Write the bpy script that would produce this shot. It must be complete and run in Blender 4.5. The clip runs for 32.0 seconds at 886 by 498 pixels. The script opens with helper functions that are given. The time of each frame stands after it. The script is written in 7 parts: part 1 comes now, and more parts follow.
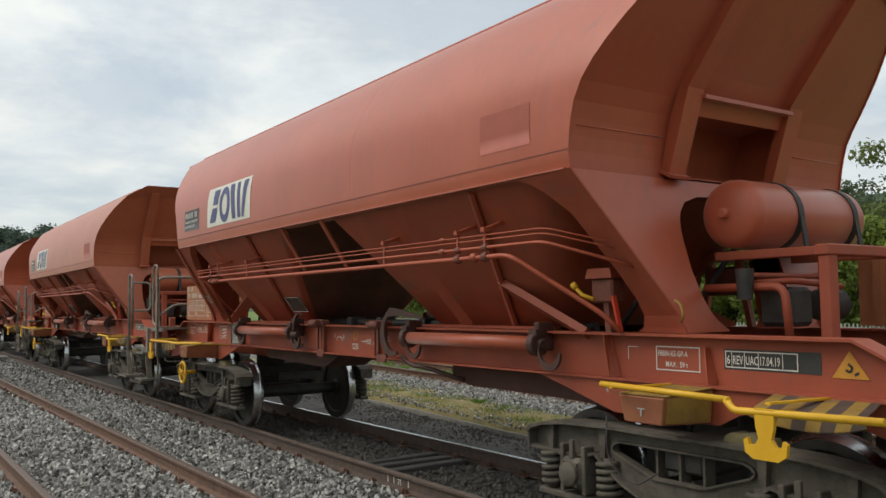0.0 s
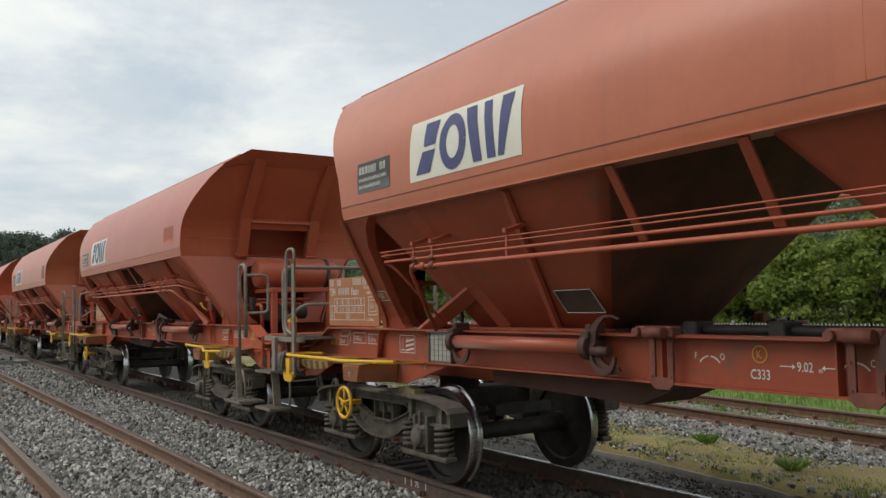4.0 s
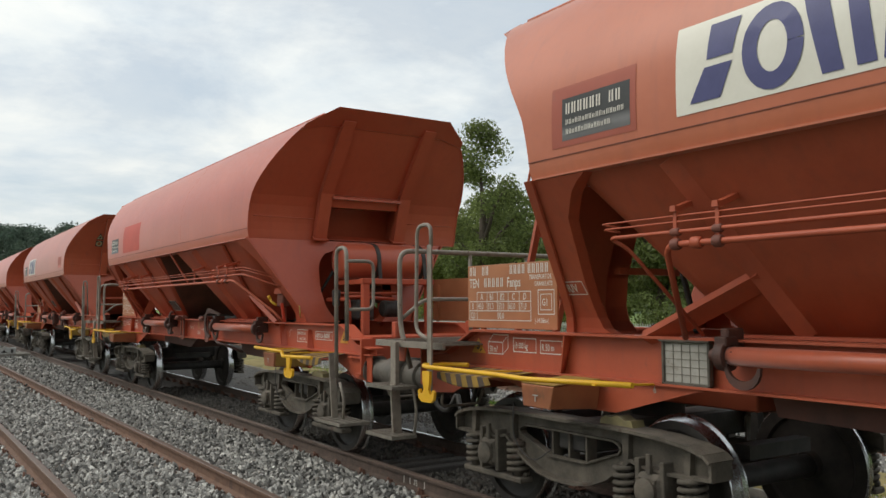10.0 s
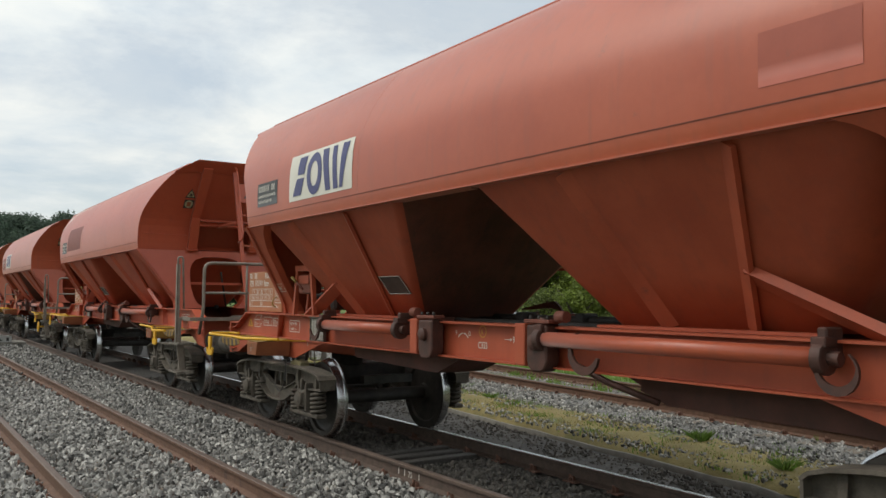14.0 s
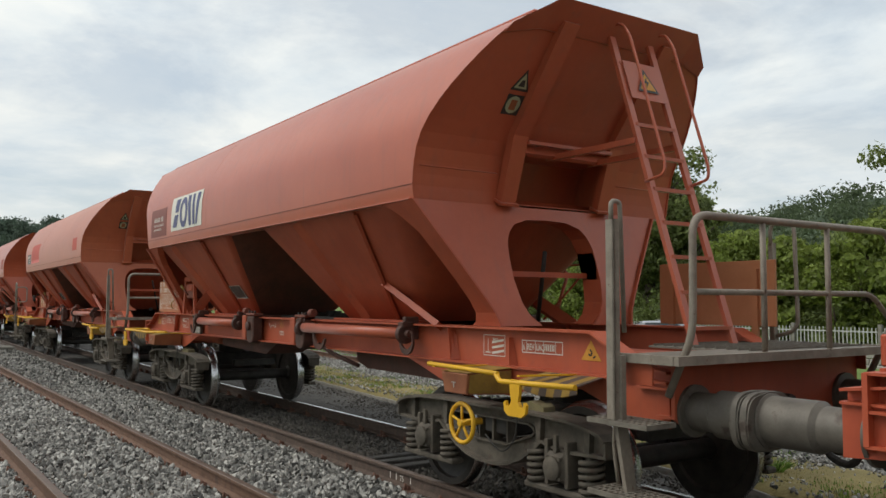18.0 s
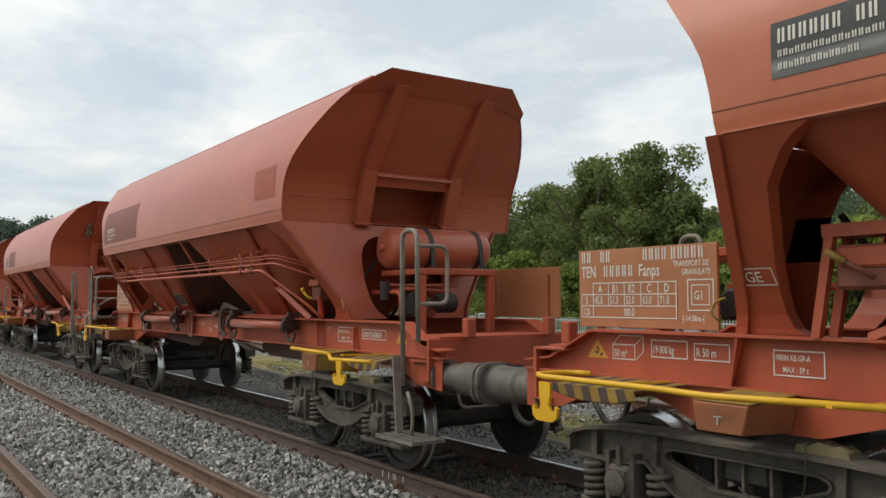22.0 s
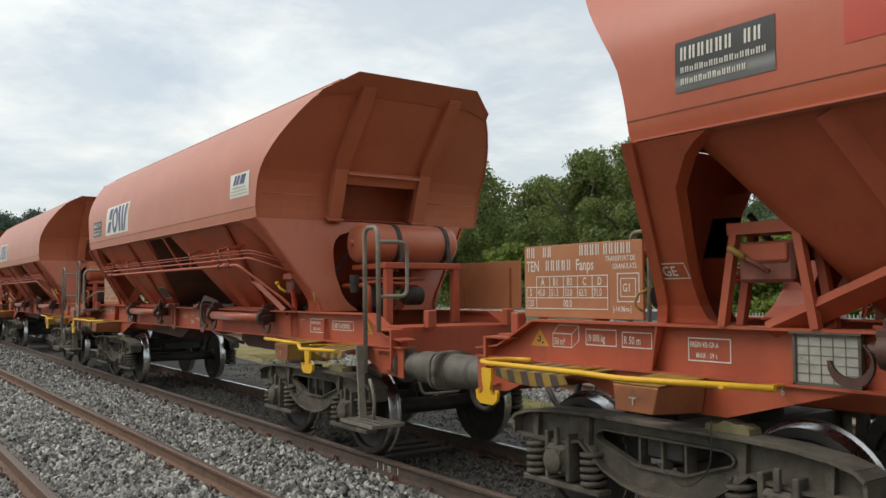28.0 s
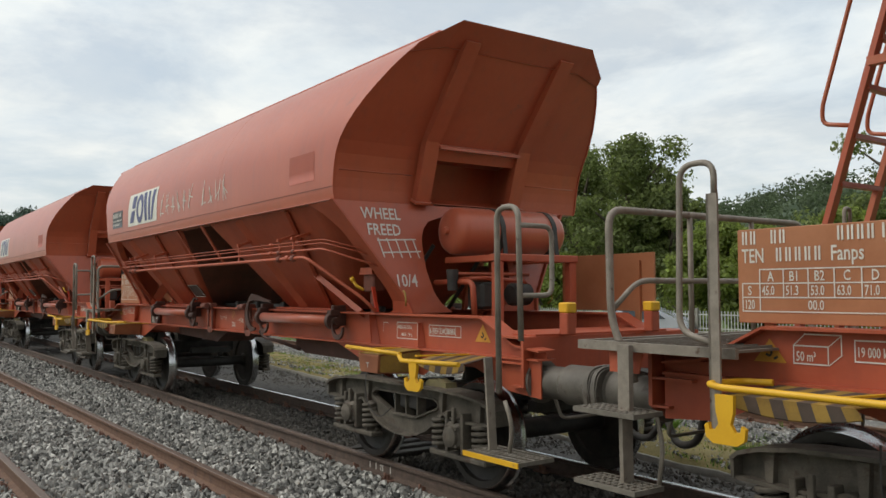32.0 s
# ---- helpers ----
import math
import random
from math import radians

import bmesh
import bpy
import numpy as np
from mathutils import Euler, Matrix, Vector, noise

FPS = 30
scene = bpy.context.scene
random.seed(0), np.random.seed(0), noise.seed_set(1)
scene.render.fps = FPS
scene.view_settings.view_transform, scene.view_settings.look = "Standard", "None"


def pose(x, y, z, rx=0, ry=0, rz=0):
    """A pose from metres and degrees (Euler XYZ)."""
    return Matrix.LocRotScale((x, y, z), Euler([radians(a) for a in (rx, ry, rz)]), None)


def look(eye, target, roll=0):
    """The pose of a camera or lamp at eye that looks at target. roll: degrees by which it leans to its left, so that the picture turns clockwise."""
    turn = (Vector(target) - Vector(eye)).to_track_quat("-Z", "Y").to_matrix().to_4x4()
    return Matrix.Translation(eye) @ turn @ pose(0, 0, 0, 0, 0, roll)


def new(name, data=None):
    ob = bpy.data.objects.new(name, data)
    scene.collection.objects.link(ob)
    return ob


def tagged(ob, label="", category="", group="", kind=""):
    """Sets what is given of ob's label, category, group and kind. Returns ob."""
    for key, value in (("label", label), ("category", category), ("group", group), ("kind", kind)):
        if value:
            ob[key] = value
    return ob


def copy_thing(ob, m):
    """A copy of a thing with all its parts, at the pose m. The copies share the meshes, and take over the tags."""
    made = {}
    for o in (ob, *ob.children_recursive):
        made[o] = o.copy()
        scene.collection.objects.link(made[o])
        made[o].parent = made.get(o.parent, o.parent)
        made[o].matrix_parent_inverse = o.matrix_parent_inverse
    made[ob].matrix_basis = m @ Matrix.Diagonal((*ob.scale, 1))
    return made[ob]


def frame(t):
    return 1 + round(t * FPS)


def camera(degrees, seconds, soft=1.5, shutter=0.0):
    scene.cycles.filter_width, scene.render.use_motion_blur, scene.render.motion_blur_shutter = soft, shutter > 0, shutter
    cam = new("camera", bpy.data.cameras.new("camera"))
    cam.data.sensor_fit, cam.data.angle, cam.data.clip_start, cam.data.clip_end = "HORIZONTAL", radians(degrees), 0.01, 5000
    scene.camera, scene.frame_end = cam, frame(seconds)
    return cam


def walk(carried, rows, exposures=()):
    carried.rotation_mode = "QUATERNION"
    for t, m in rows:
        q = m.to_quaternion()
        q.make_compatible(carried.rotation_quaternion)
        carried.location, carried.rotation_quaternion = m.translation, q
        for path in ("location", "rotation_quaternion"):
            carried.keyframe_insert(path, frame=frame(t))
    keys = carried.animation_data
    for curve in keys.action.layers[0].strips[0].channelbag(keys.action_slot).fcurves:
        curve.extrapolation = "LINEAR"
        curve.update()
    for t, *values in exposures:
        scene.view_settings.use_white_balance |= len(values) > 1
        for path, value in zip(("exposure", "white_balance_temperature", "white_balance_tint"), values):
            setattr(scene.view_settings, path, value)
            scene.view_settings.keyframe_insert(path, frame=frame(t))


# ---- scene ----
TRAIN = ((0, -46.18), (0.5, -43.874), (1, -41.577), (1.5, -39.250), (2, -36.895), (2.5, -34.517), (3, -32.116),
         (3.5, -29.690), (4, -27.237), (4.5, -24.759), (6.5, -14.669), (7, -12.102), (7.5, -9.521), (8, -6.926),
         (8.5, -4.312), (9, -1.660), (9.5, 1.046), (10, 3.798), (10.5, 6.574), (11, 9.359), (11.5, 12.149),
         (12, 14.945), (12.5, 17.757), (13, 20.597), (13.5, 23.465), (14, 26.354), (14.5, 29.265), (16.5, 41.138),
         (17, 44.154), (17.5, 47.186), (18, 50.236), (18.5, 53.316), (19, 56.446), (19.5, 59.628), (20, 62.831),
         (20.5, 66.050), (21, 69.290), (21.5, 72.552), (22, 75.834), (22.5, 79.139), (23, 82.473), (23.5, 85.848),
         (24, 89.275), (24.5, 92.756), (25, 96.276), (25.5, 99.801), (27.5, 113.855), (28, 117.452), (28.5, 121.097),
         (29, 124.789), (29.5, 128.523), (30, 132.294), (30.5, 136.095), (31, 139.919), (31.5, 143.763), (32, 147.626))
LOOKS = ((0, 55.55, 3.85, -0.73), (0.5, 55.63, 4.05, -0.76), (1, 55.46, 3.93, -0.59), (1.5, 55.75, 3.85, -0.56), (2, 55.95, 4.00, -0.49),
         (2.5, 56.17, 4.21, 0.05), (3, 56.29, 4.11, 0.04), (3.5, 56.22, 4.03, -0.64), (4, 56.64, 4.01, -1.02), (4.5, 56.75, 4.04, -1.15),
         (6.5, 56.75, 4.26, -0.41), (7, 56.89, 4.20, -0.36), (7.5, 57.13, 4.25, 0.08), (8, 57.22, 4.24, 0.37), (8.5, 57.21, 4.20, 0.50),
         (9, 56.89, 4.18, 0.56), (9.5, 56.85, 4.09, 0.43), (10, 56.78, 3.93, -0.21), (10.5, 56.98, 4.21, 0.26), (11, 56.84, 4.13, -0.31),
         (11.5, 56.63, 4.15, -0.28), (12, 56.66, 3.99, -0.28), (12.5, 56.52, 3.97, -0.15), (13, 56.29, 3.86, 0.25), (13.5, 56.48, 3.77, 1.03),
         (14, 56.57, 3.43, 0.38), (14.5, 56.81, 3.35, 0.09), (16.5, 56.56, 3.37, 0.03), (17, 56.33, 3.44, -0.12), (17.5, 56.22, 3.51, 0.17),
         (18, 55.95, 3.66, 0.17), (18.5, 56.08, 3.67, 0.45), (19, 56.11, 3.75, 0.19), (19.5, 55.83, 3.80, -0.09), (20, 55.22, 4.17, 0.05),
         (20.5, 55.32, 3.98, 0.05), (21, 55.24, 3.66, -0.14), (21.5, 55.35, 3.49, -0.31), (22, 55.34, 3.54, -0.17), (22.5, 55.29, 3.62, -0.04),
         (23, 55.37, 3.42, 0.10), (23.5, 55.39, 2.93, -0.20), (24, 55.12, 2.87, -0.02), (24.5, 55.22, 2.99, -0.16), (25, 55.22, 2.96, -0.76),
         (25.5, 55.27, 3.37, -0.54), (27.5, 54.72, 3.37, -0.35), (28, 54.95, 3.02, -0.31), (28.5, 55.13, 3.08, 0.41), (29, 55.06, 3.21, 0.62),
         (29.5, 54.87, 2.91, 0.32), (30, 54.91, 2.88, 0.53), (30.5, 54.89, 2.99, 0.52), (31, 54.86, 3.20, 0.51), (31.5, 54.71, 2.99, 0.18),
         (32, 54.46, 2.93, -0.25))
# The train runs along +x on straight rails; rail tops are z = 0, its track's middle is y = 0.
EYE = (0.0, -5.17, 1.69)
LENGTH = 14.06          # a wagon over its buffers
SHIFT = -4.15
FIRST, LAST = -3, 14    # wagons in the train


def spline(rows, t):
    """A smooth value between (time, value) rows."""
    ts = [r[0] for r in rows]
    i = max(0, min(len(rows) - 2, int(np.searchsorted(ts, t, side="right")) - 1))

    def slope(k):
        a, b = max(0, k - 1), min(len(rows) - 1, k + 1)
        return (rows[b][1] - rows[a][1]) / (rows[b][0] - rows[a][0])
    h = rows[i + 1][0] - rows[i][0]
    u = (t - rows[i][0]) / h
    return ((2 * u ** 3 - 3 * u ** 2 + 1) * rows[i][1] + (u ** 3 - 2 * u ** 2 + u) * h * slope(i)
            + (3 * u ** 2 - 2 * u ** 3) * rows[i + 1][1] + (u ** 3 - u ** 2) * h * slope(i + 1))


def travel(t):
    return spline(TRAIN, t)


def aim(yaw, pitch, roll):
    y, p = radians(yaw), radians(pitch)
    way = Vector((-math.sin(y) * math.cos(p), math.cos(y) * math.cos(p), math.sin(p)))
    return look(EYE, Vector(EYE) + way, roll)


cam = camera(56.06, 32.0)
walk(cam, [(t, aim(yaw, pitch, roll)) for t, yaw, pitch, roll in LOOKS], exposures=[(0.0, -0.03, 6450, 6), (2.0, 0.0, 6450, 6), (3.0, -0.06, 6450, 6), (5.5, 0.02, 6450, 6), (7.0, 0.05, 6450, 6), (8.0, -0.16, 6450, 6), (10.0, 0.04, 6450, 6), (11.0, -0.1, 6450, 6), (13.0, -0.03, 6450, 6), (15.5, 0.04, 6450, 6), (17.0, 0.11, 6450, 6), (18.0, -0.02, 6450, 6), (20.0, 0.03, 6450, 6), (22.0, 0.05, 6450, 6), (23.0, 0.0, 6450, 6), (24.0, 0.07, 6450, 6), (25.0, 0.0, 6450, 6), (26.0, 0.02, 6450, 6), (28.0, 0.08, 6450, 6), (29.0, 0.0, 6450, 6), (30.0, 0.03, 6450, 6), (31.0, 0.0, 6450, 6), (32.0, 0.03, 6450, 6)])

# ---- world and sun: broken cloud, soft light from behind the camera's left ----
SUN_AZ, SUN_EL = 236.0, 50.0      # degrees: azimuth of the sun from +x, its height
world = bpy.data.worlds.new("sky")
scene.world = world
world.use_nodes = True
wn, wl = world.node_tree.nodes, world.node_tree.links
wn.clear()


def wnode(kind, **values):
    n = wn.new(kind)
    for k, v in values.items():
        n.inputs[k].default_value = v
    return n


sky = wn.new("ShaderNodeTexSky")
sky.sky_type, sky.sun_disc = "NISHITA", False
sky.sun_elevation, sky.sun_rotation = radians(SUN_EL), radians(90 - SUN_AZ)
sky.air_density, sky.dust_density, sky.ozone_density = 1.0, 1.4, 1.2
coord = wn.new("ShaderNodeTexCoord")
split = wn.new("ShaderNodeSeparateXYZ")
wl.new(coord.outputs["Generated"], split.inputs[0])
height = wn.new("ShaderNodeMath")
height.operation = "ADD"
height.inputs[1].default_value = 0.17
wl.new(split.outputs["Z"], height.inputs[0])
flat = wn.new("ShaderNodeVectorMath")
flat.operation = "DIVIDE"
join = wn.new("ShaderNodeCombineXYZ")
for k in range(3):
    wl.new(height.outputs[0], join.inputs[k])
wl.new(coord.outputs["Generated"], flat.inputs[0])
wl.new(join.outputs[0], flat.inputs[1])
cloud = wnode("ShaderNodeTexNoise", Scale=1.35, Detail=10.0, Roughness=0.58, Distortion=0.25)
wl.new(flat.outputs[0], cloud.inputs["Vector"])
cover = wn.new("ShaderNodeValToRGB")
cover.color_ramp.elements[0].position, cover.color_ramp.elements[1].position = 0.44, 0.60
cover.color_ramp.elements[0].color = (0.62, 0.62, 0.62, 1)
wl.new(cloud.outputs["Fac"], cover.inputs[0])
shade = wnode("ShaderNodeTexNoise", Scale=1.9, Detail=10.0, Roughness=0.6, Distortion=0.3)
wl.new(flat.outputs[0], shade.inputs["Vector"])
tone = wn.new("ShaderNodeValToRGB")
tone.color_ramp.elements[0].position, tone.color_ramp.elements[1].position = 0.33, 0.62
tone.color_ramp.elements[0].color = (7.7, 8.2, 8.7, 1)
tone.color_ramp.elements[1].color = (9.7, 9.65, 9.45, 1)
wl.new(shade.outputs["Fac"], tone.inputs[0])
mixed = wn.new("ShaderNodeMixRGB")
wl.new(cover.outputs[0], mixed.inputs[0])
wl.new(sky.outputs[0], mixed.inputs[1])
# an overcast sky is brighter overhead than at the horizon
rise = wnode("ShaderNodeMapRange")
rise.inputs["To Min"].default_value, rise.inputs["To Max"].default_value = 0.84, 1.22
wl.new(split.outputs["Z"], rise.inputs[0])
scaled = wn.new("ShaderNodeVectorMath")
scaled.operation = "SCALE"
wl.new(tone.outputs[0], scaled.inputs[0])
wl.new(rise.outputs[0], scaled.inputs["Scale"])
wl.new(scaled.outputs[0], mixed.inputs[2])
back = wnode("ShaderNodeBackground", Strength=0.106)
wl.new(mixed.outputs[0], back.inputs[0])
wl.new(back.outputs[0], wn.new("ShaderNodeOutputWorld").inputs[0])

sun = new("sun", bpy.data.lights.new("sun", "SUN"))
sun.data.energy, sun.data.angle, sun.data.color = 1.65, radians(38), (1.0, 0.95, 0.88)
az, el = radians(SUN_AZ), radians(SUN_EL)
sun.matrix_world = look((60 * math.cos(az) * math.cos(el), 60 * math.sin(az) * math.cos(el), 60 * math.sin(el)), (0, 0, 0))


# ---- materials ----
def material(name, colours, scale=3.0, rough=(0.5, 0.7), metal=0.0, bump=0.0, bump_scale=80.0, grain=0.25, streak=0.0,
             spots=None, vary=0.0, stretch=(1, 1, 1), space="Object", specular=0.5, dust=0.0):
    """A surface whose colour wanders between two tones at two scales, with optional bump, upright streaks, spots of a third tone."""
    m = bpy.data.materials.new(name)
    m.use_nodes = True
    n, l = m.node_tree.nodes, m.node_tree.links
    b = n["Principled BSDF"]
    tc = n.new("ShaderNodeTexCoord")
    mp = n.new("ShaderNodeMapping")
    mp.inputs["Scale"].default_value = stretch
    l.new(tc.outputs[space], mp.inputs[0])
    big = n.new("ShaderNodeTexNoise")
    big.inputs["Scale"].default_value, big.inputs["Detail"].default_value, big.inputs["Roughness"].default_value = scale, 6, 0.6
    small = n.new("ShaderNodeTexNoise")
    small.inputs["Scale"].default_value, small.inputs["Detail"].default_value = scale * 14, 4
    l.new(mp.outputs[0], big.inputs["Vector"])
    l.new(mp.outputs[0], small.inputs["Vector"])
    add = n.new("ShaderNodeMath")
    add.operation, add.inputs[1].default_value = "MULTIPLY_ADD", grain
    l.new(small.outputs["Fac"], add.inputs[0])
    l.new(big.outputs["Fac"], add.inputs[2])
    ramp = n.new("ShaderNodeValToRGB")
    ramp.color_ramp.elements[0].position, ramp.color_ramp.elements[1].position = 0.35 + grain * 0.4, 0.65 + grain * 0.6
    ramp.color_ramp.elements[0].color, ramp.color_ramp.elements[1].color = (*colours[0], 1), (*colours[1], 1)
    l.new(add.outputs[0], ramp.inputs[0])
    out = ramp.outputs[0]
    if streak:
        sm = n.new("ShaderNodeMapping")
        sm.inputs["Scale"].default_value = (7, 7, 0.5)
        l.new(tc.outputs[space], sm.inputs[0])
        sn = n.new("ShaderNodeTexNoise")
        sn.inputs["Scale"].default_value, sn.inputs["Detail"].default_value = 1.6, 6
        l.new(sm.outputs[0], sn.inputs["Vector"])
        sr = n.new("ShaderNodeValToRGB")
        sr.color_ramp.elements[0].position, sr.color_ramp.elements[1].position = 0.52, 0.78
        sr.color_ramp.elements[1].color = (streak, streak, streak, 1)
        sr.color_ramp.elements[0].color = (0, 0, 0, 1)
        l.new(sn.outputs["Fac"], sr.inputs[0])
        mx = n.new("ShaderNodeMixRGB")
        l.new(sr.outputs[0], mx.inputs[0])
        l.new(out, mx.inputs[1])
        mx.inputs[2].default_value = (*(spots[0] if spots else colours[0]), 1)
        out = mx.outputs[0]
    if spots:
        pn = n.new("ShaderNodeTexNoise")
        pn.inputs["Scale"].default_value, pn.inputs["Detail"].default_value, pn.inputs["Roughness"].default_value = spots[1], 8, 0.65
        l.new(tc.outputs[space], pn.inputs["Vector"])
        pr = n.new("ShaderNodeValToRGB")
        pr.color_ramp.elements[0].position, pr.color_ramp.elements[1].position = spots[2], spots[2] + 0.08
        l.new(pn.outputs["Fac"], pr.inputs[0])
        mx = n.new("ShaderNodeMixRGB")
        l.new(pr.outputs[0], mx.inputs[0])
        l.new(out, mx.inputs[1])
        mx.inputs[2].default_value = (*spots[0], 1)
        out = mx.outputs[0]
    if vary:
        oi = n.new("ShaderNodeObjectInfo")
        gi = n.new("ShaderNodeNewGeometry")
        sm = n.new("ShaderNodeMath")
        sm.operation = "ADD"
        l.new(oi.outputs["Random"], sm.inputs[0])
        l.new(gi.outputs["Random Per Island"], sm.inputs[1])
        fr = n.new("ShaderNodeMath")
        fr.operation = "FRACT"
        l.new(sm.outputs[0], fr.inputs[0])
        mr = n.new("ShaderNodeMapRange")
        mr.inputs["To Min"].default_value, mr.inputs["To Max"].default_value = 1 - vary, 1 + vary
        l.new(fr.outputs[0], mr.inputs[0])
        hs = n.new("ShaderNodeHueSaturation")
        l.new(mr.outputs[0], hs.inputs["Value"])
        l.new(out, hs.inputs["Color"])
        out = hs.outputs[0]
    l.new(out, b.inputs["Base Color"])
    rr = n.new("ShaderNodeMapRange")
    rr.inputs["To Min"].default_value, rr.inputs["To Max"].default_value = rough
    l.new(small.outputs["Fac"], rr.inputs[0])
    l.new(rr.outputs[0], b.inputs["Roughness"])
    b.inputs["Metallic"].default_value = metal
    b.inputs["Specular IOR Level"].default_value = specular
    b.inputs["Sheen Weight"].default_value, b.inputs["Sheen Roughness"].default_value = dust, 0.45
    if bump:
        bn = n.new("ShaderNodeTexNoise")
        bn.inputs["Scale"].default_value, bn.inputs["Detail"].default_value = bump_scale, 5
        l.new(tc.outputs[space], bn.inputs["Vector"])
        bp = n.new("ShaderNodeBump")
        bp.inputs["Strength"].default_value, bp.inputs["Distance"].default_value = bump, 0.02
        l.new(bn.outputs["Fac"], bp.inputs["Height"])
        l.new(bp.outputs[0], b.inputs["Normal"])
    return m


RED = material("oxide red paint", ((0.385, 0.079, 0.034), (0.445, 0.10, 0.045)), 1.2, (0.31, 0.43), streak=0.35, dust=0.16,
               spots=((0.25, 0.085, 0.055), 2.2, 0.66), bump=0.03, bump_scale=6)
RED_LOW = material("oxide red paint, dusty", ((0.33, 0.061, 0.024), (0.415, 0.086, 0.036)), 2.0, (0.45, 0.65), streak=0.45,
                   spots=((0.24, 0.062, 0.034), 3.0, 0.66), bump=0.05, bump_scale=20)
RED_OLD = material("faded red patch", ((0.31, 0.068, 0.038), (0.355, 0.08, 0.045)), 4, (0.5, 0.65), spots=((0.30, 0.08, 0.05), 9, 0.6))
RED_NEW = material("fresh red patch", ((0.45, 0.052, 0.026), (0.50, 0.062, 0.032)), 4, (0.45, 0.6))
BROWN_PATCH = material("brown red patch", ((0.19, 0.045, 0.03), (0.225, 0.055, 0.036)), 5, (0.45, 0.6))
GAP_DARK = material("dark red-brown gap paint", ((0.075, 0.034, 0.022), (0.17, 0.06, 0.036)), 2.5, (0.6, 0.8), streak=0.5, spots=((0.20, 0.055, 0.03), 2.0, 0.66))
CHUTE = material("dark red chute paint", ((0.075, 0.03, 0.02), (0.13, 0.045, 0.03)), 4, (0.6, 0.8), streak=0.4)
PLATE_FADED = material("faded orange red paint", ((0.34, 0.125, 0.05), (0.40, 0.16, 0.07)), 3, (0.5, 0.65), streak=0.3)
OILY_RED = material("oily dark red iron", ((0.045, 0.022, 0.016), (0.095, 0.036, 0.024)), 7, (0.5, 0.75), bump=0.15, bump_scale=50)
BRACKET = material("dirty orange red paint", ((0.25, 0.08, 0.035), (0.34, 0.12, 0.045)), 5, (0.55, 0.75), spots=((0.2, 0.09, 0.04), 6, 0.6))
IRON_RED = material("rusty dark red iron", ((0.13, 0.042, 0.027), (0.22, 0.065, 0.04)), 7, (0.6, 0.8), bump=0.15, bump_scale=50)
GREY_IRON = material("dusty grey cast iron", ((0.06, 0.05, 0.038), (0.13, 0.108, 0.082)), 7, (0.7, 0.9), bump=0.25, bump_scale=60,
                     spots=((0.075, 0.05, 0.036), 6, 0.58))
DARK_IRON = material("black oily iron", ((0.022, 0.02, 0.018), (0.05, 0.043, 0.037)), 8, (0.5, 0.75), bump=0.15, bump_scale=50)
WHEEL_STEEL = material("dark wheel steel", ((0.03, 0.026, 0.023), (0.06, 0.05, 0.042)), 9, (0.45, 0.7), metal=0.3, bump=0.1)
BRIGHT_STEEL = material("polished running steel", ((0.42, 0.42, 0.42), (0.6, 0.6, 0.6)), 12, (0.18, 0.34), metal=1.0)
BUFFER_GREY = material("greasy grey buffer steel", ((0.085, 0.073, 0.06), (0.16, 0.14, 0.115)), 5, (0.45, 0.7), metal=0.2, spots=((0.07, 0.05, 0.04), 5, 0.57))
RAIL_GREY = material("grey brown handrail paint", ((0.17, 0.14, 0.11), (0.27, 0.23, 0.185)), 8, (0.5, 0.7), spots=((0.10, 0.055, 0.035), 14, 0.62))
GRATE_GREY = material("grey step grating", ((0.13, 0.113, 0.09), (0.21, 0.185, 0.15)), 12, (0.55, 0.75), metal=0.2)
YELLOW = material("yellow safety paint", ((0.64, 0.34, 0.010), (0.72, 0.40, 0.015)), 6, (0.4, 0.6), spots=((0.42, 0.25, 0.05), 12, 0.66))
YELLOW_DIRTY = material("dirty yellow paint", ((0.20, 0.115, 0.022), (0.33, 0.20, 0.035)), 6, (0.55, 0.75), spots=((0.2, 0.11, 0.05), 7, 0.58))
DUST_YELLOW = material("dusty worn yellow paint", ((0.15, 0.125, 0.07), (0.24, 0.20, 0.09)), 8, (0.7, 0.9))
STRIPE_BLACK = material("black stripe paint", ((0.05, 0.035, 0.026), (0.09, 0.06, 0.045)), 8, (0.55, 0.75))
WHITE_PAINT = material("white lettering paint", ((0.57, 0.52, 0.45), (0.70, 0.65, 0.57)), 10, (0.5, 0.7))
SIGN_WHITE = material("cream white sign film", ((0.64, 0.60, 0.51), (0.70, 0.66, 0.57)), 3, (0.35, 0.5))
SIGN_BLUE = material("dark blue sign film", ((0.045, 0.045, 0.14), (0.06, 0.06, 0.17)), 5, (0.35, 0.5))
PLATE_BROWN = material("dusty dark plate", ((0.04, 0.03, 0.024), (0.07, 0.05, 0.038)), 8, (0.5, 0.7))
SIGN_BLACK = material("black sign film", ((0.025, 0.024, 0.022), (0.04, 0.038, 0.034)), 5, (0.35, 0.55))
STICKER_GREEN = material("worn pale green film", ((0.30, 0.34, 0.22), (0.40, 0.42, 0.26)), 8, (0.5, 0.7))
SIGNAL_RED = material("bright red signal paint", ((0.55, 0.05, 0.02), (0.62, 0.07, 0.03)), 6, (0.4, 0.6))
ORANGE_SIGN = material("weathered yellow warning film", ((0.46, 0.20, 0.022), (0.58, 0.27, 0.03)), 6, (0.4, 0.55))
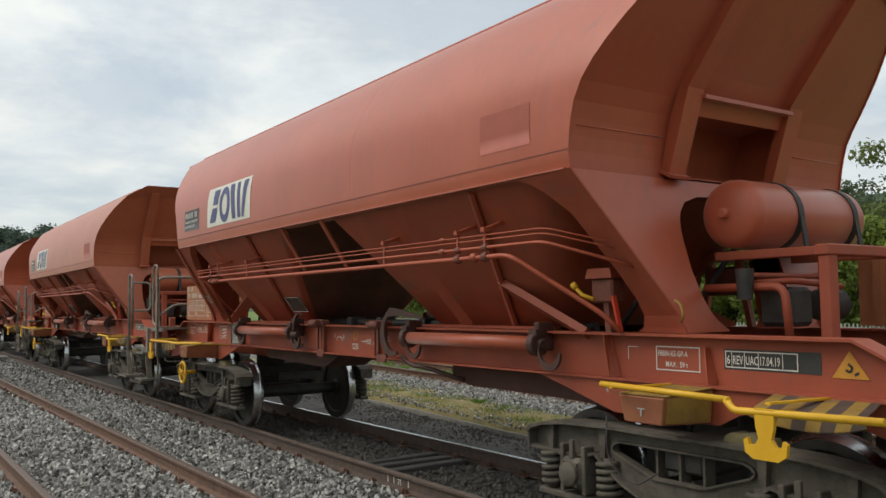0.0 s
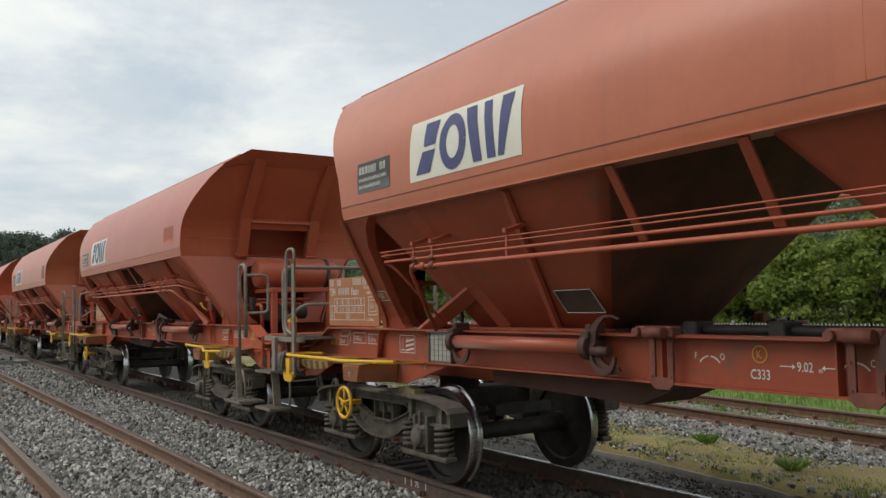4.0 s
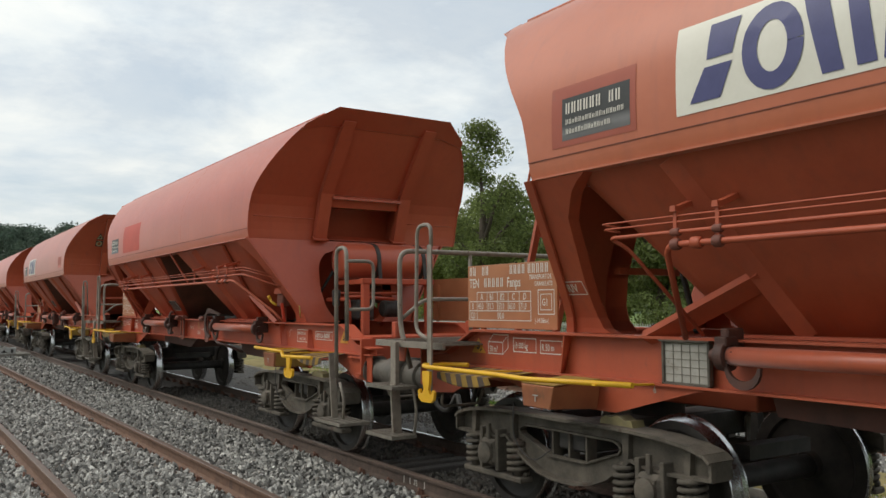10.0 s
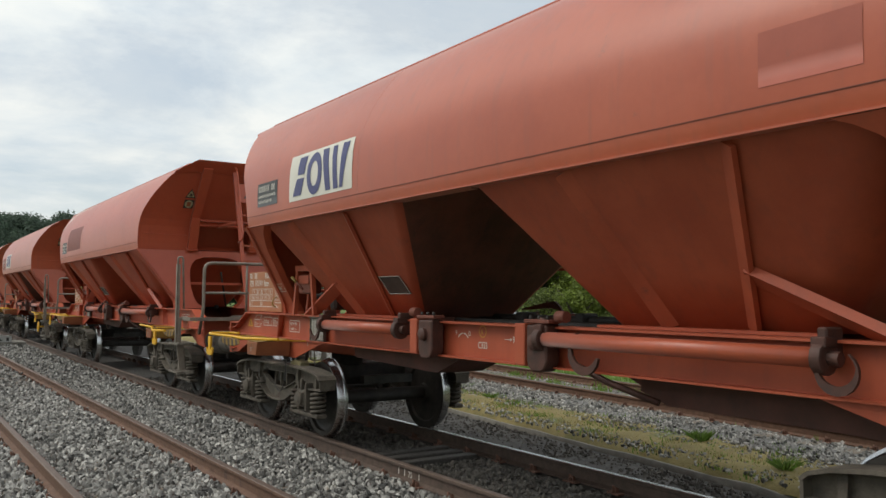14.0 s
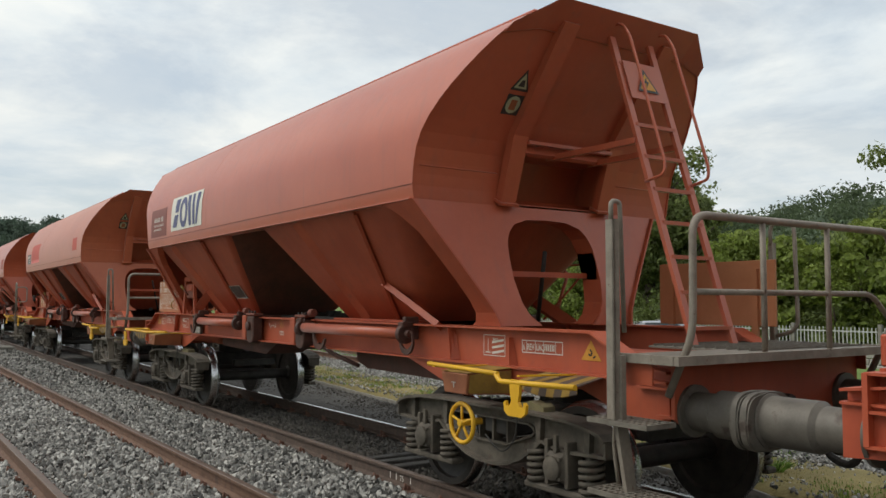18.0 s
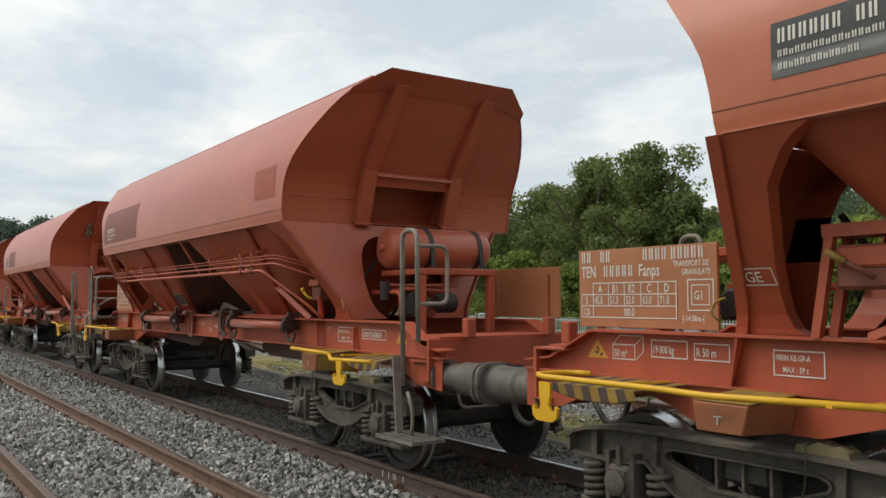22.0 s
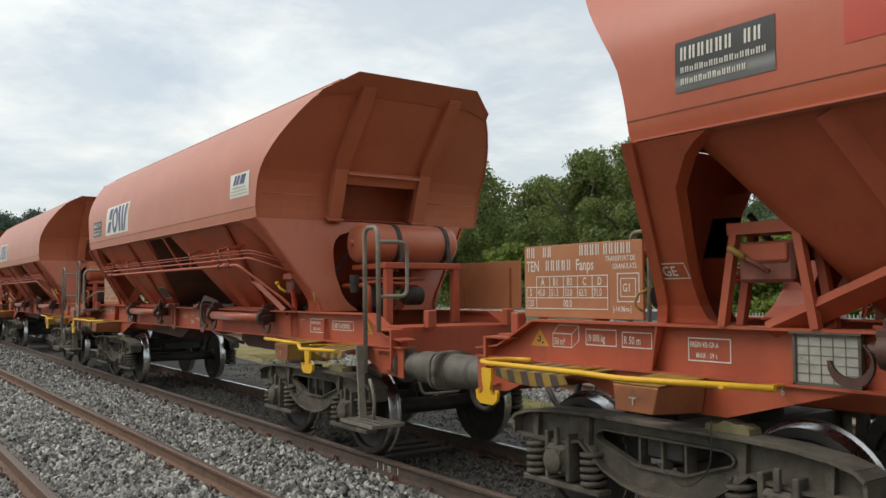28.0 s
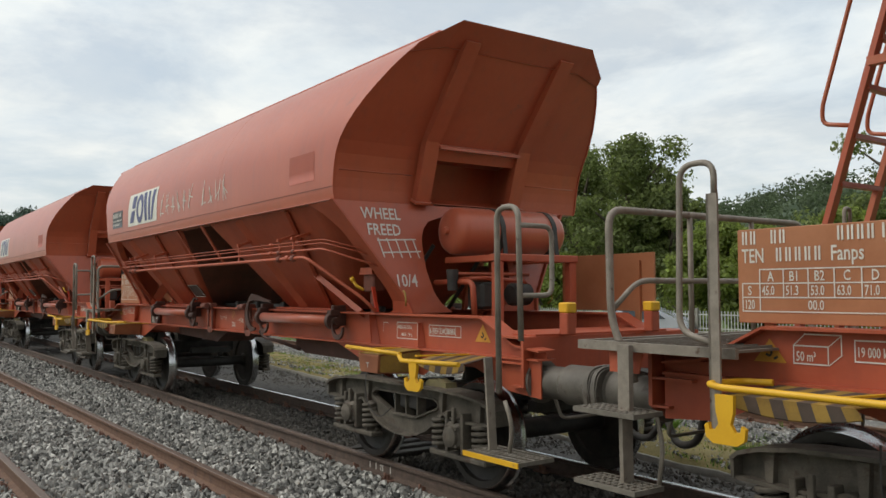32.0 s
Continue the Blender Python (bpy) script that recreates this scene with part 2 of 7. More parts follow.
CARD_GREY = material("pale label holder sheet", ((0.30, 0.28, 0.24), (0.40, 0.375, 0.33)), 9, (0.5, 0.7), spots=((0.20, 0.16, 0.12), 8, 0.6))
BALLAST = material("grey ballast bed", ((0.09, 0.086, 0.078), (0.185, 0.177, 0.163)), 9, (0.85, 0.95), bump=0.9, bump_scale=22, space="Object")
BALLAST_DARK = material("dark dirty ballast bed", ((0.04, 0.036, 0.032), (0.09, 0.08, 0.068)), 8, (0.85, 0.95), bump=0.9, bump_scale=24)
STONE = material("broken grey stone", ((0.118, 0.112, 0.10), (0.36, 0.346, 0.314)), 12, (0.65, 0.85), vary=0.85, spots=((0.20, 0.16, 0.12), 5, 0.64))
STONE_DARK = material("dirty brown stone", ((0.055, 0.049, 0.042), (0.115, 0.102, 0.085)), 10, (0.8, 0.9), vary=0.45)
RAIL_RUST = material("rusty rail side", ((0.10, 0.053, 0.033), (0.165, 0.09, 0.056)), 12, (0.75, 0.9), bump=0.3, bump_scale=70, spots=((0.09, 0.05, 0.035), 6, 0.6))
RAIL_GRIMY = material("grimy dark rail side", ((0.062, 0.042, 0.031), (0.11, 0.072, 0.053)), 12, (0.7, 0.9), bump=0.3, bump_scale=70)
RAIL_DULL = material("dull brown rail head", ((0.105, 0.072, 0.054), (0.165, 0.117, 0.09)), 14, (0.45, 0.65), metal=0.4)
SLEEPER = material("weathered timber sleeper", ((0.12, 0.095, 0.07), (0.2, 0.165, 0.125)), 5, (0.8, 0.95), bump=0.4, bump_scale=30, stretch=(8, 1, 8))
DARK_BOARD = material("dark oily board", ((0.03, 0.026, 0.022), (0.06, 0.052, 0.044)), 6, (0.7, 0.9), bump=0.3, bump_scale=30, stretch=(1, 6, 6))
CONCRETE = material("pale concrete kerb", ((0.15, 0.14, 0.118), (0.235, 0.22, 0.188)), 6, (0.8, 0.95), bump=0.3, bump_scale=40)
DRY_GROUND = material("dry grass ground", ((0.165, 0.13, 0.045), (0.27, 0.215, 0.08)), 1.4, (0.9, 1.0), bump=0.7, bump_scale=30, spots=((0.11, 0.12, 0.035), 1.1, 0.56))
LAWN = material("green meadow ground", ((0.085, 0.135, 0.022), (0.13, 0.19, 0.035)), 0.8, (0.9, 1.0), bump=0.7, bump_scale=20)
GRASS_DRY = material("dry grass blade", ((0.25, 0.21, 0.08), (0.36, 0.30, 0.125)), 3, (0.8, 0.95), vary=0.3)
GRASS_GREEN = material("green grass blade", ((0.11, 0.19, 0.028), (0.19, 0.29, 0.06)), 3, (0.7, 0.9), vary=0.3)
LEAF_DARK = material("dark green leaf", ((0.12, 0.155, 0.042), (0.19, 0.225, 0.068)), 0.5, (0.55, 0.75), vary=0.45, space="Object")
LEAF_LIGHT = material("light green leaf", ((0.15, 0.20, 0.032), (0.235, 0.285, 0.058)), 0.6, (0.55, 0.75), vary=0.4)
WOOD_FAR = material("far wood leaf", ((0.062, 0.088, 0.042), (0.095, 0.125, 0.06)), 0.05, (0.6, 0.8), vary=0.3)
# bluer than the far wood: distance haze is mixed into the leaf colour
WOOD_HAZE = material("far leaf with haze in its colour", ((0.062, 0.095, 0.068), (0.10, 0.135, 0.095)), 0.05, (0.6, 0.8), vary=0.3)
for leaf in (WOOD_HAZE, LEAF_DARK, LEAF_LIGHT, WOOD_FAR, GRASS_DRY, GRASS_GREEN):
    # light passes through thin leaves
    n, l = leaf.node_tree.nodes, leaf.node_tree.links
    b = n["Principled BSDF"]
    through_leaf = n.new("ShaderNodeBsdfTranslucent")
    l.new(b.inputs["Base Color"].links[0].from_socket, through_leaf.inputs["Color"])
    both = n.new("ShaderNodeMixShader")
    both.inputs[0].default_value = 0.5
    l.new(b.outputs[0], both.inputs[1])
    l.new(through_leaf.outputs[0], both.inputs[2])
    l.new(both.outputs[0], n["Material Output"].inputs["Surface"])
BARK = material("grey brown bark", ((0.06, 0.045, 0.032), (0.12, 0.095, 0.07)), 6, (0.85, 0.95), bump=0.5, bump_scale=20)
HILL = material("far wooded hill", ((0.028, 0.05, 0.022), (0.06, 0.085, 0.038)), 0.12, (0.9, 1.0), bump=1.0, bump_scale=0.4)
WALL_STONE = material("grey garden wall stone", ((0.24, 0.225, 0.2), (0.36, 0.34, 0.30)), 4, (0.85, 0.95), bump=0.6, bump_scale=8)
FENCE_WHITE = material("white grey fence paint", ((0.36, 0.36, 0.34), (0.48, 0.48, 0.45)), 6, (0.5, 0.7))


# ---- building blocks ----
def to_mesh(name, bm, mats):
    me = bpy.data.meshes.new(name)
    bmesh.ops.recalc_face_normals(bm, faces=bm.faces)
    bm.to_mesh(me)
    bm.free()
    for m in mats if isinstance(mats, (list, tuple)) else (mats,):
        me.materials.append(m)
    return me


def part(name, bm, mats, parent, label="", smooth=False):
    """One mesh object under a thing or a part."""
    me = to_mesh(name, bm, mats)
    if smooth:
        me.polygons.foreach_set("use_smooth", [True] * len(me.polygons))
    ob = new(name, me)
    ob.parent = parent
    return tagged(ob, label)


def again(ob, m, parent=None):
    """The same part (with its own parts) once more, turned or moved by m in its thing's space."""
    c = copy_thing(ob, m @ ob.matrix_basis)
    if parent:
        c.parent = parent
    return c


HALF_TURN = pose(0, 0, 0, 0, 0, 180)


def box(bm, a, b, bevel=0.0, mat=0):
    """An upright box between two corners."""
    lo, hi = [min(p, q) for p, q in zip(a, b)], [max(p, q) for p, q in zip(a, b)]
    r = bmesh.ops.create_cube(bm, size=1)
    bmesh.ops.transform(bm, verts=r["verts"], matrix=Matrix.LocRotScale([(p + q) / 2 for p, q in zip(lo, hi)], None, [q - p for p, q in zip(lo, hi)]))
    faces = {f for v in r["verts"] for f in v.link_faces}
    for f in faces:
        f.material_index = mat
    if bevel:
        bmesh.ops.bevel(bm, geom=list({e for f in faces for e in f.edges}), offset=bevel, segments=1, affect="EDGES")
    return faces


def beam(bm, a, b, w, h, up=(0, 0, 1), mat=0):
    """A bar of section w by h from a to b."""
    a, b = Vector(a), Vector(b)
    d = (b - a).normalized()
    s = d.cross(Vector(up))
    s = s.normalized() if s.length > 1e-4 else Vector((1, 0, 0))
    u = s.cross(d)
    vs = [bm.verts.new(p + s * i * w / 2 + u * j * h / 2) for p in (a, b) for i, j in ((-1, -1), (1, -1), (1, 1), (-1, 1))]
    for q in ((0, 1, 2, 3), (7, 6, 5, 4), (0, 4, 5, 1), (1, 5, 6, 2), (2, 6, 7, 3), (3, 7, 4, 0)):
        bm.faces.new([vs[k] for k in q]).material_index = mat


def tube(bm, points, r, sides=8, caps=True, mat=0):
    """A round bar along points."""
    pts = [Vector(p) for p in points]
    rings, side = [], None
    for i, p in enumerate(pts):
        d = (pts[min(i + 1, len(pts) - 1)] - pts[max(i - 1, 0)]).normalized()
        if side is None:
            side = d.orthogonal().normalized()
        else:
            side = (side - d * side.dot(d)).normalized()
        o = d.cross(side)
        rad = r[i] if isinstance(r, (list, tuple)) else r
        rings.append([bm.verts.new(p + (side * math.cos(k * 2 * math.pi / sides) + o * math.sin(k * 2 * math.pi / sides)) * rad) for k in range(sides)])
    for a, b in zip(rings, rings[1:]):
        for k in range(sides):
            f = bm.faces.new((a[k], a[(k + 1) % sides], b[(k + 1) % sides], b[k]))
            f.smooth, f.material_index = True, mat
    if caps:
        for ring in (rings[0][::-1], rings[-1]):
            bm.faces.new(ring).material_index = mat


def rounded(points, r=0.08, n=4):
    """The polyline with its inner corners rounded."""
    out = [Vector(points[0])]
    for a, b, c in zip(points, points[1:], points[2:]):
        a, b, c = Vector(a), Vector(b), Vector(c)
        k = min(r, (a - b).length * 0.45, (c - b).length * 0.45)
        p, q = b + (a - b).normalized() * k, b + (c - b).normalized() * k
        out += [p.lerp(b, u).lerp(b.lerp(q, u), u) for u in [i / n for i in range(n + 1)]]
    return out + [Vector(points[-1])]


def prism(bm, outline, a, b, axis="y", mat=0):
    """The flat outline (two coordinates a point) pushed from a to b along an axis. axis y: (x, z); x: (y, z); z: (x, y)."""
    def at(p, d):
        return {"y": (p[0], d, p[1]), "x": (d, p[0], p[1]), "z": (p[0], p[1], d)}[axis]
    lo, hi = [bm.verts.new(at(p, a)) for p in outline], [bm.verts.new(at(p, b)) for p in outline]
    n = len(outline)
    fs = [bm.faces.new(lo), bm.faces.new(hi[::-1])] + [bm.faces.new((lo[i], lo[(i + 1) % n], hi[(i + 1) % n], hi[i])) for i in range(n)]
    for f in fs:
        f.material_index = mat
    return fs


def sheet(bm, corners, thick, mat=0):
    """A plate of that thickness on the plane of its corners."""
    c = [Vector(p) for p in corners]
    nrm = Vector((0, 0, 0))
    for i in range(len(c)):
        nrm += (c[i] - c[0]).cross(c[(i + 1) % len(c)] - c[0])
    nrm.normalize()
    lo, hi = [bm.verts.new(p) for p in c], [bm.verts.new(p + nrm * thick) for p in c]
    n = len(c)
    for f in [bm.faces.new(lo[::-1]), bm.faces.new(hi)] + [bm.faces.new((lo[i], lo[(i + 1) % n], hi[(i + 1) % n], hi[i])) for i in range(n)]:
        f.material_index = mat


def lathe(bm, profile, axis_point=(0, 0, 0), n=32, mats=None):
    """Turns (radius, along) points round the y axis."""
    o = Vector(axis_point)
    rings = []
    for r, y in profile:
        rings.append([bm.verts.new(o + Vector((r * math.cos(k * 2 * math.pi / n), y, r * math.sin(k * 2 * math.pi / n)))) for k in range(n)])
    for i, (a, b) in enumerate(zip(rings, rings[1:])):
        for k in range(n):
            f = bm.faces.new((a[k], a[(k + 1) % n], b[(k + 1) % n], b[k]))
            f.smooth = True
            f.material_index = mats[i] if mats else 0
    bm.faces.new(rings[0][::-1])
    bm.faces.new(rings[-1])
    # crisp edges where the profile turns sharply
    for i, ring in enumerate(rings):
        if 0 < i < len(rings) - 1:
            a, b, c = [Vector(profile[j]) for j in (i - 1, i, i + 1)]
            if (b - a).length > 1e-6 and (c - b).length > 1e-6 and (b - a).angle(c - b) < radians(36):
                continue
        for k in range(n):
            e = bm.edges.get((ring[k], ring[(k + 1) % n]))
            if e:
                e.smooth = False


def lattice(bm, xs, ys, lo, hi, axis="z"):
    """A grating as one piece: bars in the even cells of xs and ys, open between."""
    def at(i, j, d):
        return {"z": (xs[i], ys[j], d), "y": (xs[i], d, ys[j])}[axis]
    full = {(i, j) for i in range(len(xs) - 1) for j in range(len(ys) - 1) if i % 2 == 0 or j % 2 == 0}
    vs = {}

    def v(i, j, d):
        if (i, j, d) not in vs:
            vs[i, j, d] = bm.verts.new(at(i, j, (lo, hi)[d]))
        return vs[i, j, d]
    for i, j in full:
        for d in (0, 1):
            bm.faces.new((v(i, j, d), v(i + 1, j, d), v(i + 1, j + 1, d), v(i, j + 1, d)))
        for (di, dj), (a, b) in (((-1, 0), ((i, j), (i, j + 1))), ((1, 0), ((i + 1, j), (i + 1, j + 1))), ((0, -1), ((i, j), (i + 1, j))), ((0, 1), ((i, j + 1), (i + 1, j + 1)))):
            if (i + di, j + dj) not in full:
                bm.faces.new((v(*a, 0), v(*b, 0), v(*b, 1), v(*a, 1)))


def bars(a, b, n, wide):
    """Edges of n bars of that width spread from a to b."""
    out = []
    for k in range(n):
        m = a + (b - a - wide) * k / (n - 1)
        out += [m, m + wide]
    return out


_letters = {}


def lettering(bm, text, x, z, size, y, mat=0, wide=0.8):
    """Painted characters on a plane that faces -y, from x on, standing on z."""
    key = text
    if key not in _letters:
        cu = bpy.data.curves.new("letters", "FONT")
        cu.body, cu.size, cu.resolution_u, cu.offset = text, 1.0, 2, 0.012
        ob = bpy.data.objects.new("letters", cu)
        scene.collection.objects.link(ob)
        me = ob.to_mesh()
        _letters[key] = ([tuple(v.co) for v in me.vertices], [tuple(p.vertices) for p in me.polygons])
        ob.to_mesh_clear()
        bpy.data.objects.remove(ob)
        bpy.data.curves.remove(cu)
    vs, fs = _letters[key]
    nv = [bm.verts.new((x + v[0] * size * wide, y, z + v[1] * size)) for v in vs]
    for f in fs:
        try:
            bm.faces.new([nv[i] for i in f]).material_index = mat
        except ValueError:
            pass


def painted(bm, outline, y, mat=0):
    """A thin painted shape on a plane that faces -y."""
    bm.faces.new([bm.verts.new((p[0], y, p[1])) for p in outline]).material_index = mat


def bar(bm, x0, z0, x1, z1, y, mat=0):
    painted(bm, ((x0, z0), (x1, z0), (x1, z1), (x0, z1)), y, mat)


def outline_box(bm, x0, z0, x1, z1, y, w=0.008, mat=0):
    bar(bm, x0, z0, x1, z0 + w, y, mat)
    bar(bm, x0, z1 - w, x1, z1, y, mat)
    bar(bm, x0, z0 + w, x0 + w, z1 - w, y, mat)
    bar(bm, x1 - w, z0 + w, x1, z1 - w, y, mat)


# ---- the hopper wagon, built once about its middle; tank end +x, ladder end -x, pipe side -y ----
SIDE = ((1.575, 2.57), (1.59, 2.63), (1.597, 2.69), (1.601, 2.79), (1.603, 2.9), (1.601, 3.01), (1.594, 3.13), (1.572, 3.25),
        (1.531, 3.37), (1.477, 3.49), (1.408, 3.61), (1.333, 3.725), (1.253, 3.83), (1.165, 3.93), (1.045, 4.02), (0.915, 4.09))
ASIDE = 0.135           # the body sits this far towards the yard


def side_y(z):
    return float(np.interp(z, [p[1] for p in SIDE], [p[0] for p in SIDE]))


def end_x(z):
    return float(np.interp(z, (2.57, 2.72, 2.85, 3.0, 3.15, 3.3, 4.0, 4.12), (4.19, 4.20, 4.22, 4.26, 4.34, 4.455, 5.035, 5.155)))


def drape(bm):
    """Lays flat shapes (x, -height off the side, z) on the curved side of the body."""
    for _, z in SIDE[1:-1]:
        bmesh.ops.bisect_plane(bm, geom=list(bm.verts) + list(bm.edges) + list(bm.faces), plane_co=(0, 0, z), plane_no=(0, 0, 1))
    for v in bm.verts:
        v.co.y = v.co.y - side_y(v.co.z)


def turned(bm, profile, m, n=24, mats=None):
    """A lathe shape about its own y axis, set in place by m."""
    old = set(bm.verts)
    lathe(bm, profile, n=n, mats=mats)
    bmesh.ops.transform(bm, verts=[v for v in bm.verts if v not in old], matrix=m)


def plate(bm, rows, push, mat=0):
    """A bent plate: rows of points as its face, pushed by a vector for its thickness."""
    push = Vector(push)
    f = [[bm.verts.new(p) for p in r] for r in rows]
    k = [[bm.verts.new(Vector(p) + push) for p in r] for r in rows]
    n, m = len(rows), len(rows[0])
    for i in range(n - 1):
        for j in range(m - 1):
            bm.faces.new((f[i][j], f[i][j + 1], f[i + 1][j + 1], f[i + 1][j]))
            bm.faces.new((k[i][j], k[i + 1][j], k[i + 1][j + 1], k[i][j + 1]))
    for j in range(m - 1):
        bm.faces.new((f[0][j], k[0][j], k[0][j + 1], f[0][j + 1]))
        bm.faces.new((f[-1][j], f[-1][j + 1], k[-1][j + 1], k[-1][j]))
    for i in range(n - 1):
        bm.faces.new((f[i][0], f[i + 1][0], k[i + 1][0], k[i][0]))
        bm.faces.new((f[i][-1], k[i][-1], k[i + 1][-1], f[i + 1][-1]))


APRON_OUT = ((1.455, 2.57), (1.13, 2.10), (0.94, 1.82), (0.82, 1.64), (0.785, 1.56), (0.77, 1.485))


def apron_x(z):
    return 4.20 + 0.31 * (2.57 - z)


def build_body(w):
    # curved side panels, 12 mm plate
    cols = [-1, -0.75, -0.5, -0.25, 0, 0.25, 0.5, 0.75, 1]
    for s in (-1, 1):
        bm = bmesh.new()
        plate(bm, [[(c * end_x(z), s * y, z) for c in cols] for y, z in SIDE], (0, -s * 0.012, 0))
        side = part("side_panel", bm, RED, w, "curved oxide-red steel side panel", True)
        side.data.set_sharp_from_angle(angle=radians(40))
        bm = bmesh.new()
        box(bm, (-end_x(3.98), s * 0.855, 4.05), (end_x(3.98), s * 0.935, 4.105), 0.01)
        part("top_rim", bm, RED, w)
        bm = bmesh.new()
        beam(bm, (-end_x(2.695), s * 1.600, 2.695), (end_x(2.695), s * 1.598, 2.695), 0.006, 0.0045)
        part("seam", bm, IRON_RED, w, "thin dark sealant seam")
        bm = bmesh.new()
        tube(bm, [(1.2, s * (side_y(z) - 0.001), z) for _, z in SIDE[2:]], 0.0022, 5)
        part("weld", bm, RED, w)
        bm = bmesh.new()
        beam(bm, (-4.15, s * 1.51, 2.575), (4.15, s * 1.51, 2.575), 0.17, 0.012)
        part("lower_edge", bm, RED, w)
    for sx in (-1, 1):
        outer = ((-1.165, 3.945), (-0.82, 4.15), (0, 4.152), (0.82, 4.15), (1.165, 3.945))
        inner_row = ((-1.195, 3.88), (-0.86, 3.955), (0, 3.955), (0.86, 3.955), (1.195, 3.88))
        bm = bmesh.new()
        plate(bm, [[(sx * (end_x(z) + (0.10 if z > 4 else 0.05)), y, z), (sx * (end_x(q[1]) + 0.012), q[0], q[1])] for (y, z), q in zip(outer, inner_row)], (-sx * 0.02, 0, 0))
        part("end_lip", bm, RED, w)
        inset = 0.016

        def at(y, z, deep=0.0):
            return (sx * (end_x(z) - inset - deep), y, z)
        # sloping end plate with a recess under the shelf
        bm = bmesh.new()
        inner = 0.66
        for q in (-1, 1):
            rows = []
            for y, z in SIDE:
                rows.append([at(q * max(inner, y - 0.01), z), at(q * inner, z)])
            plate(bm, rows, (-sx * 0.01, 0, 0))
        plate(bm, [[at(y, z) for y in (-inner, 0, inner)] for z in (3.10, 3.3, 3.6, 4.09)], (-sx * 0.01, 0, 0))
        fr = [bm.verts.new(at(*p)) for p in ((-inner, 3.10), (inner, 3.10), (inner, 2.57), (-inner, 2.57))]
        ba = [bm.verts.new(at(*p)) for p in ((-inner, 3.06, 0.40), (inner, 3.06, 0.40), (inner, 2.57, 0.45), (-inner, 2.57, 0.45))]
        bm.faces.new(ba)
        for i in (0, 1, 3):
            bm.faces.new((fr[i], fr[(i + 1) % 4], ba[(i + 1) % 4], ba[i]))
        bmesh.ops.remove_doubles(bm, verts=bm.verts, dist=0.0005)
        end = part("end_plate", bm, RED, w, "sloping red end plate with a recess")
        for q in (-1, 1):
            bm = bmesh.new()
            a, c, b = Vector(at(q * 0.60, 2.60, -0.03)), Vector(at(q * 0.60, 3.20, -0.04)), Vector(at(q * 0.60, 4.04, -0.03))
            beam(bm, a, c + (c - a).normalized() * 0.02, 0.17, 0.09, (1, 0, 0))
            beam(bm, c, b, 0.17, 0.09, (1, 0, 0))
            part("rib", bm, RED, end)
            bm = bmesh.new()
            beam(bm, a + Vector((sx * 0.01, 0, -0.010)), a + Vector((sx * 0.02, 0, 0.010)), 0.21, 0.14, (1, 0, 0))
            part("rib_foot", bm, RED, end)
            bm = bmesh.new()
            tube(bm, [at(q * 0.7, 2.86, -0.003), at(q * 1.53, 2.86, -0.003)], 0.006, 5)
            part("weld", bm, RED, end)
        bm = bmesh.new()
        beam(bm, at(-0.52, 3.10, -0.05), at(0.52, 3.10, -0.05), 0.05, 0.16, (0.5, 0, 1))
        beam(bm, at(-0.52, 3.13, -0.11), at(0.52, 3.13, -0.11), 0.07, 0.03, (0, 0, 1))
        part("shelf", bm, RED, end)
        # apron under the end plate, with its opening
        zs = (2.57, 2.50, 2.46, 2.45, 2.425, 2.40, 2.37, 2.33, 2.27, 2.2, 2.1, 2.0, 1.9, 1.8, 1.7, 1.64, 1.6, 1.56, 1.52, 1.485)
        oz, oy = [p[1] for p in APRON_OUT][::-1], [p[0] for p in APRON_OUT][::-1]
        hole = ((0.0, 2.46), (0.24, 2.45), (0.40, 2.40), (0.49, 2.31), (0.53, 2.17), (0.53, 1.9), (0.485, 1.68), (0.42, 1.57), (0.31, 1.485))
        bm = bmesh.new()
        for q in (-1, 1):
            hz, hy = [p[1] for p in hole][::-1], [p[0] for p in hole][::-1]
            rows = []
            for z in zs:
                i = 0.0 if z > 2.46 else float(np.interp(z, hz, hy))
                o = float(np.interp(z, oz, oy))
                rows.append([(sx * apron_x(z), q * (i + (o - i) * t), z) for t in (0, 0.5, 1)])
            plate(bm, rows, (-sx * 0.014, 0, 0))
        bmesh.ops.remove_doubles(bm, verts=bm.verts, dist=0.0005)
        apron = part("apron", bm, RED, w, "red end apron plate with a cut-out")
        # flange turned in round the cut-out
        bm = bmesh.new()
        loop = [(-p[0], p[1]) for p in hole[:0:-1]] + list(hole)
        plate(bm, [[(sx * (apron_x(z) - 0.014), y, z), (sx * (apron_x(z) - 0.24), y, z)] for y, z in loop], (0, 0, 0.012))
        part("cut_out_flange", bm, RED_LOW, apron)
        # legs: wide flanges down the sides of the apron
        for q in (-1, 1):
            zz = [2.565, 2.52, 2.46, 2.39, 2.30, 2.08, 1.88, 1.71, 1.60, 1.52, 1.485]
            wide = [0.56, 0.465, 0.385, 0.335, 0.275, 0.26, 0.25, 0.26, 0.29, 0.345, 0.42]
            rows = []
            for z, d in zip(zz, wide):
                y = q * float(np.interp(z, oz, oy))
                rows.append([(sx * apron_x(z), y, z), (sx * (apron_x(z) - d), y, z)])
            bm = bmesh.new()
            plate(bm, rows, (0, -q * 0.014, 0))
            part("leg", bm, RED_LOW, apron)
            # turned-in lip along the leg's inner edge
            bm = bmesh.new()
            plate(bm, [[Vector(r[1]) + Vector((0, -q * 0.014, 0)), Vector(r[1]) + Vector((0, -q * 0.10, 0))] for r in rows], (sx * 0.012, 0, 0))
            part("leg_lip", bm, RED_LOW, apron)
            bm = bmesh.new()
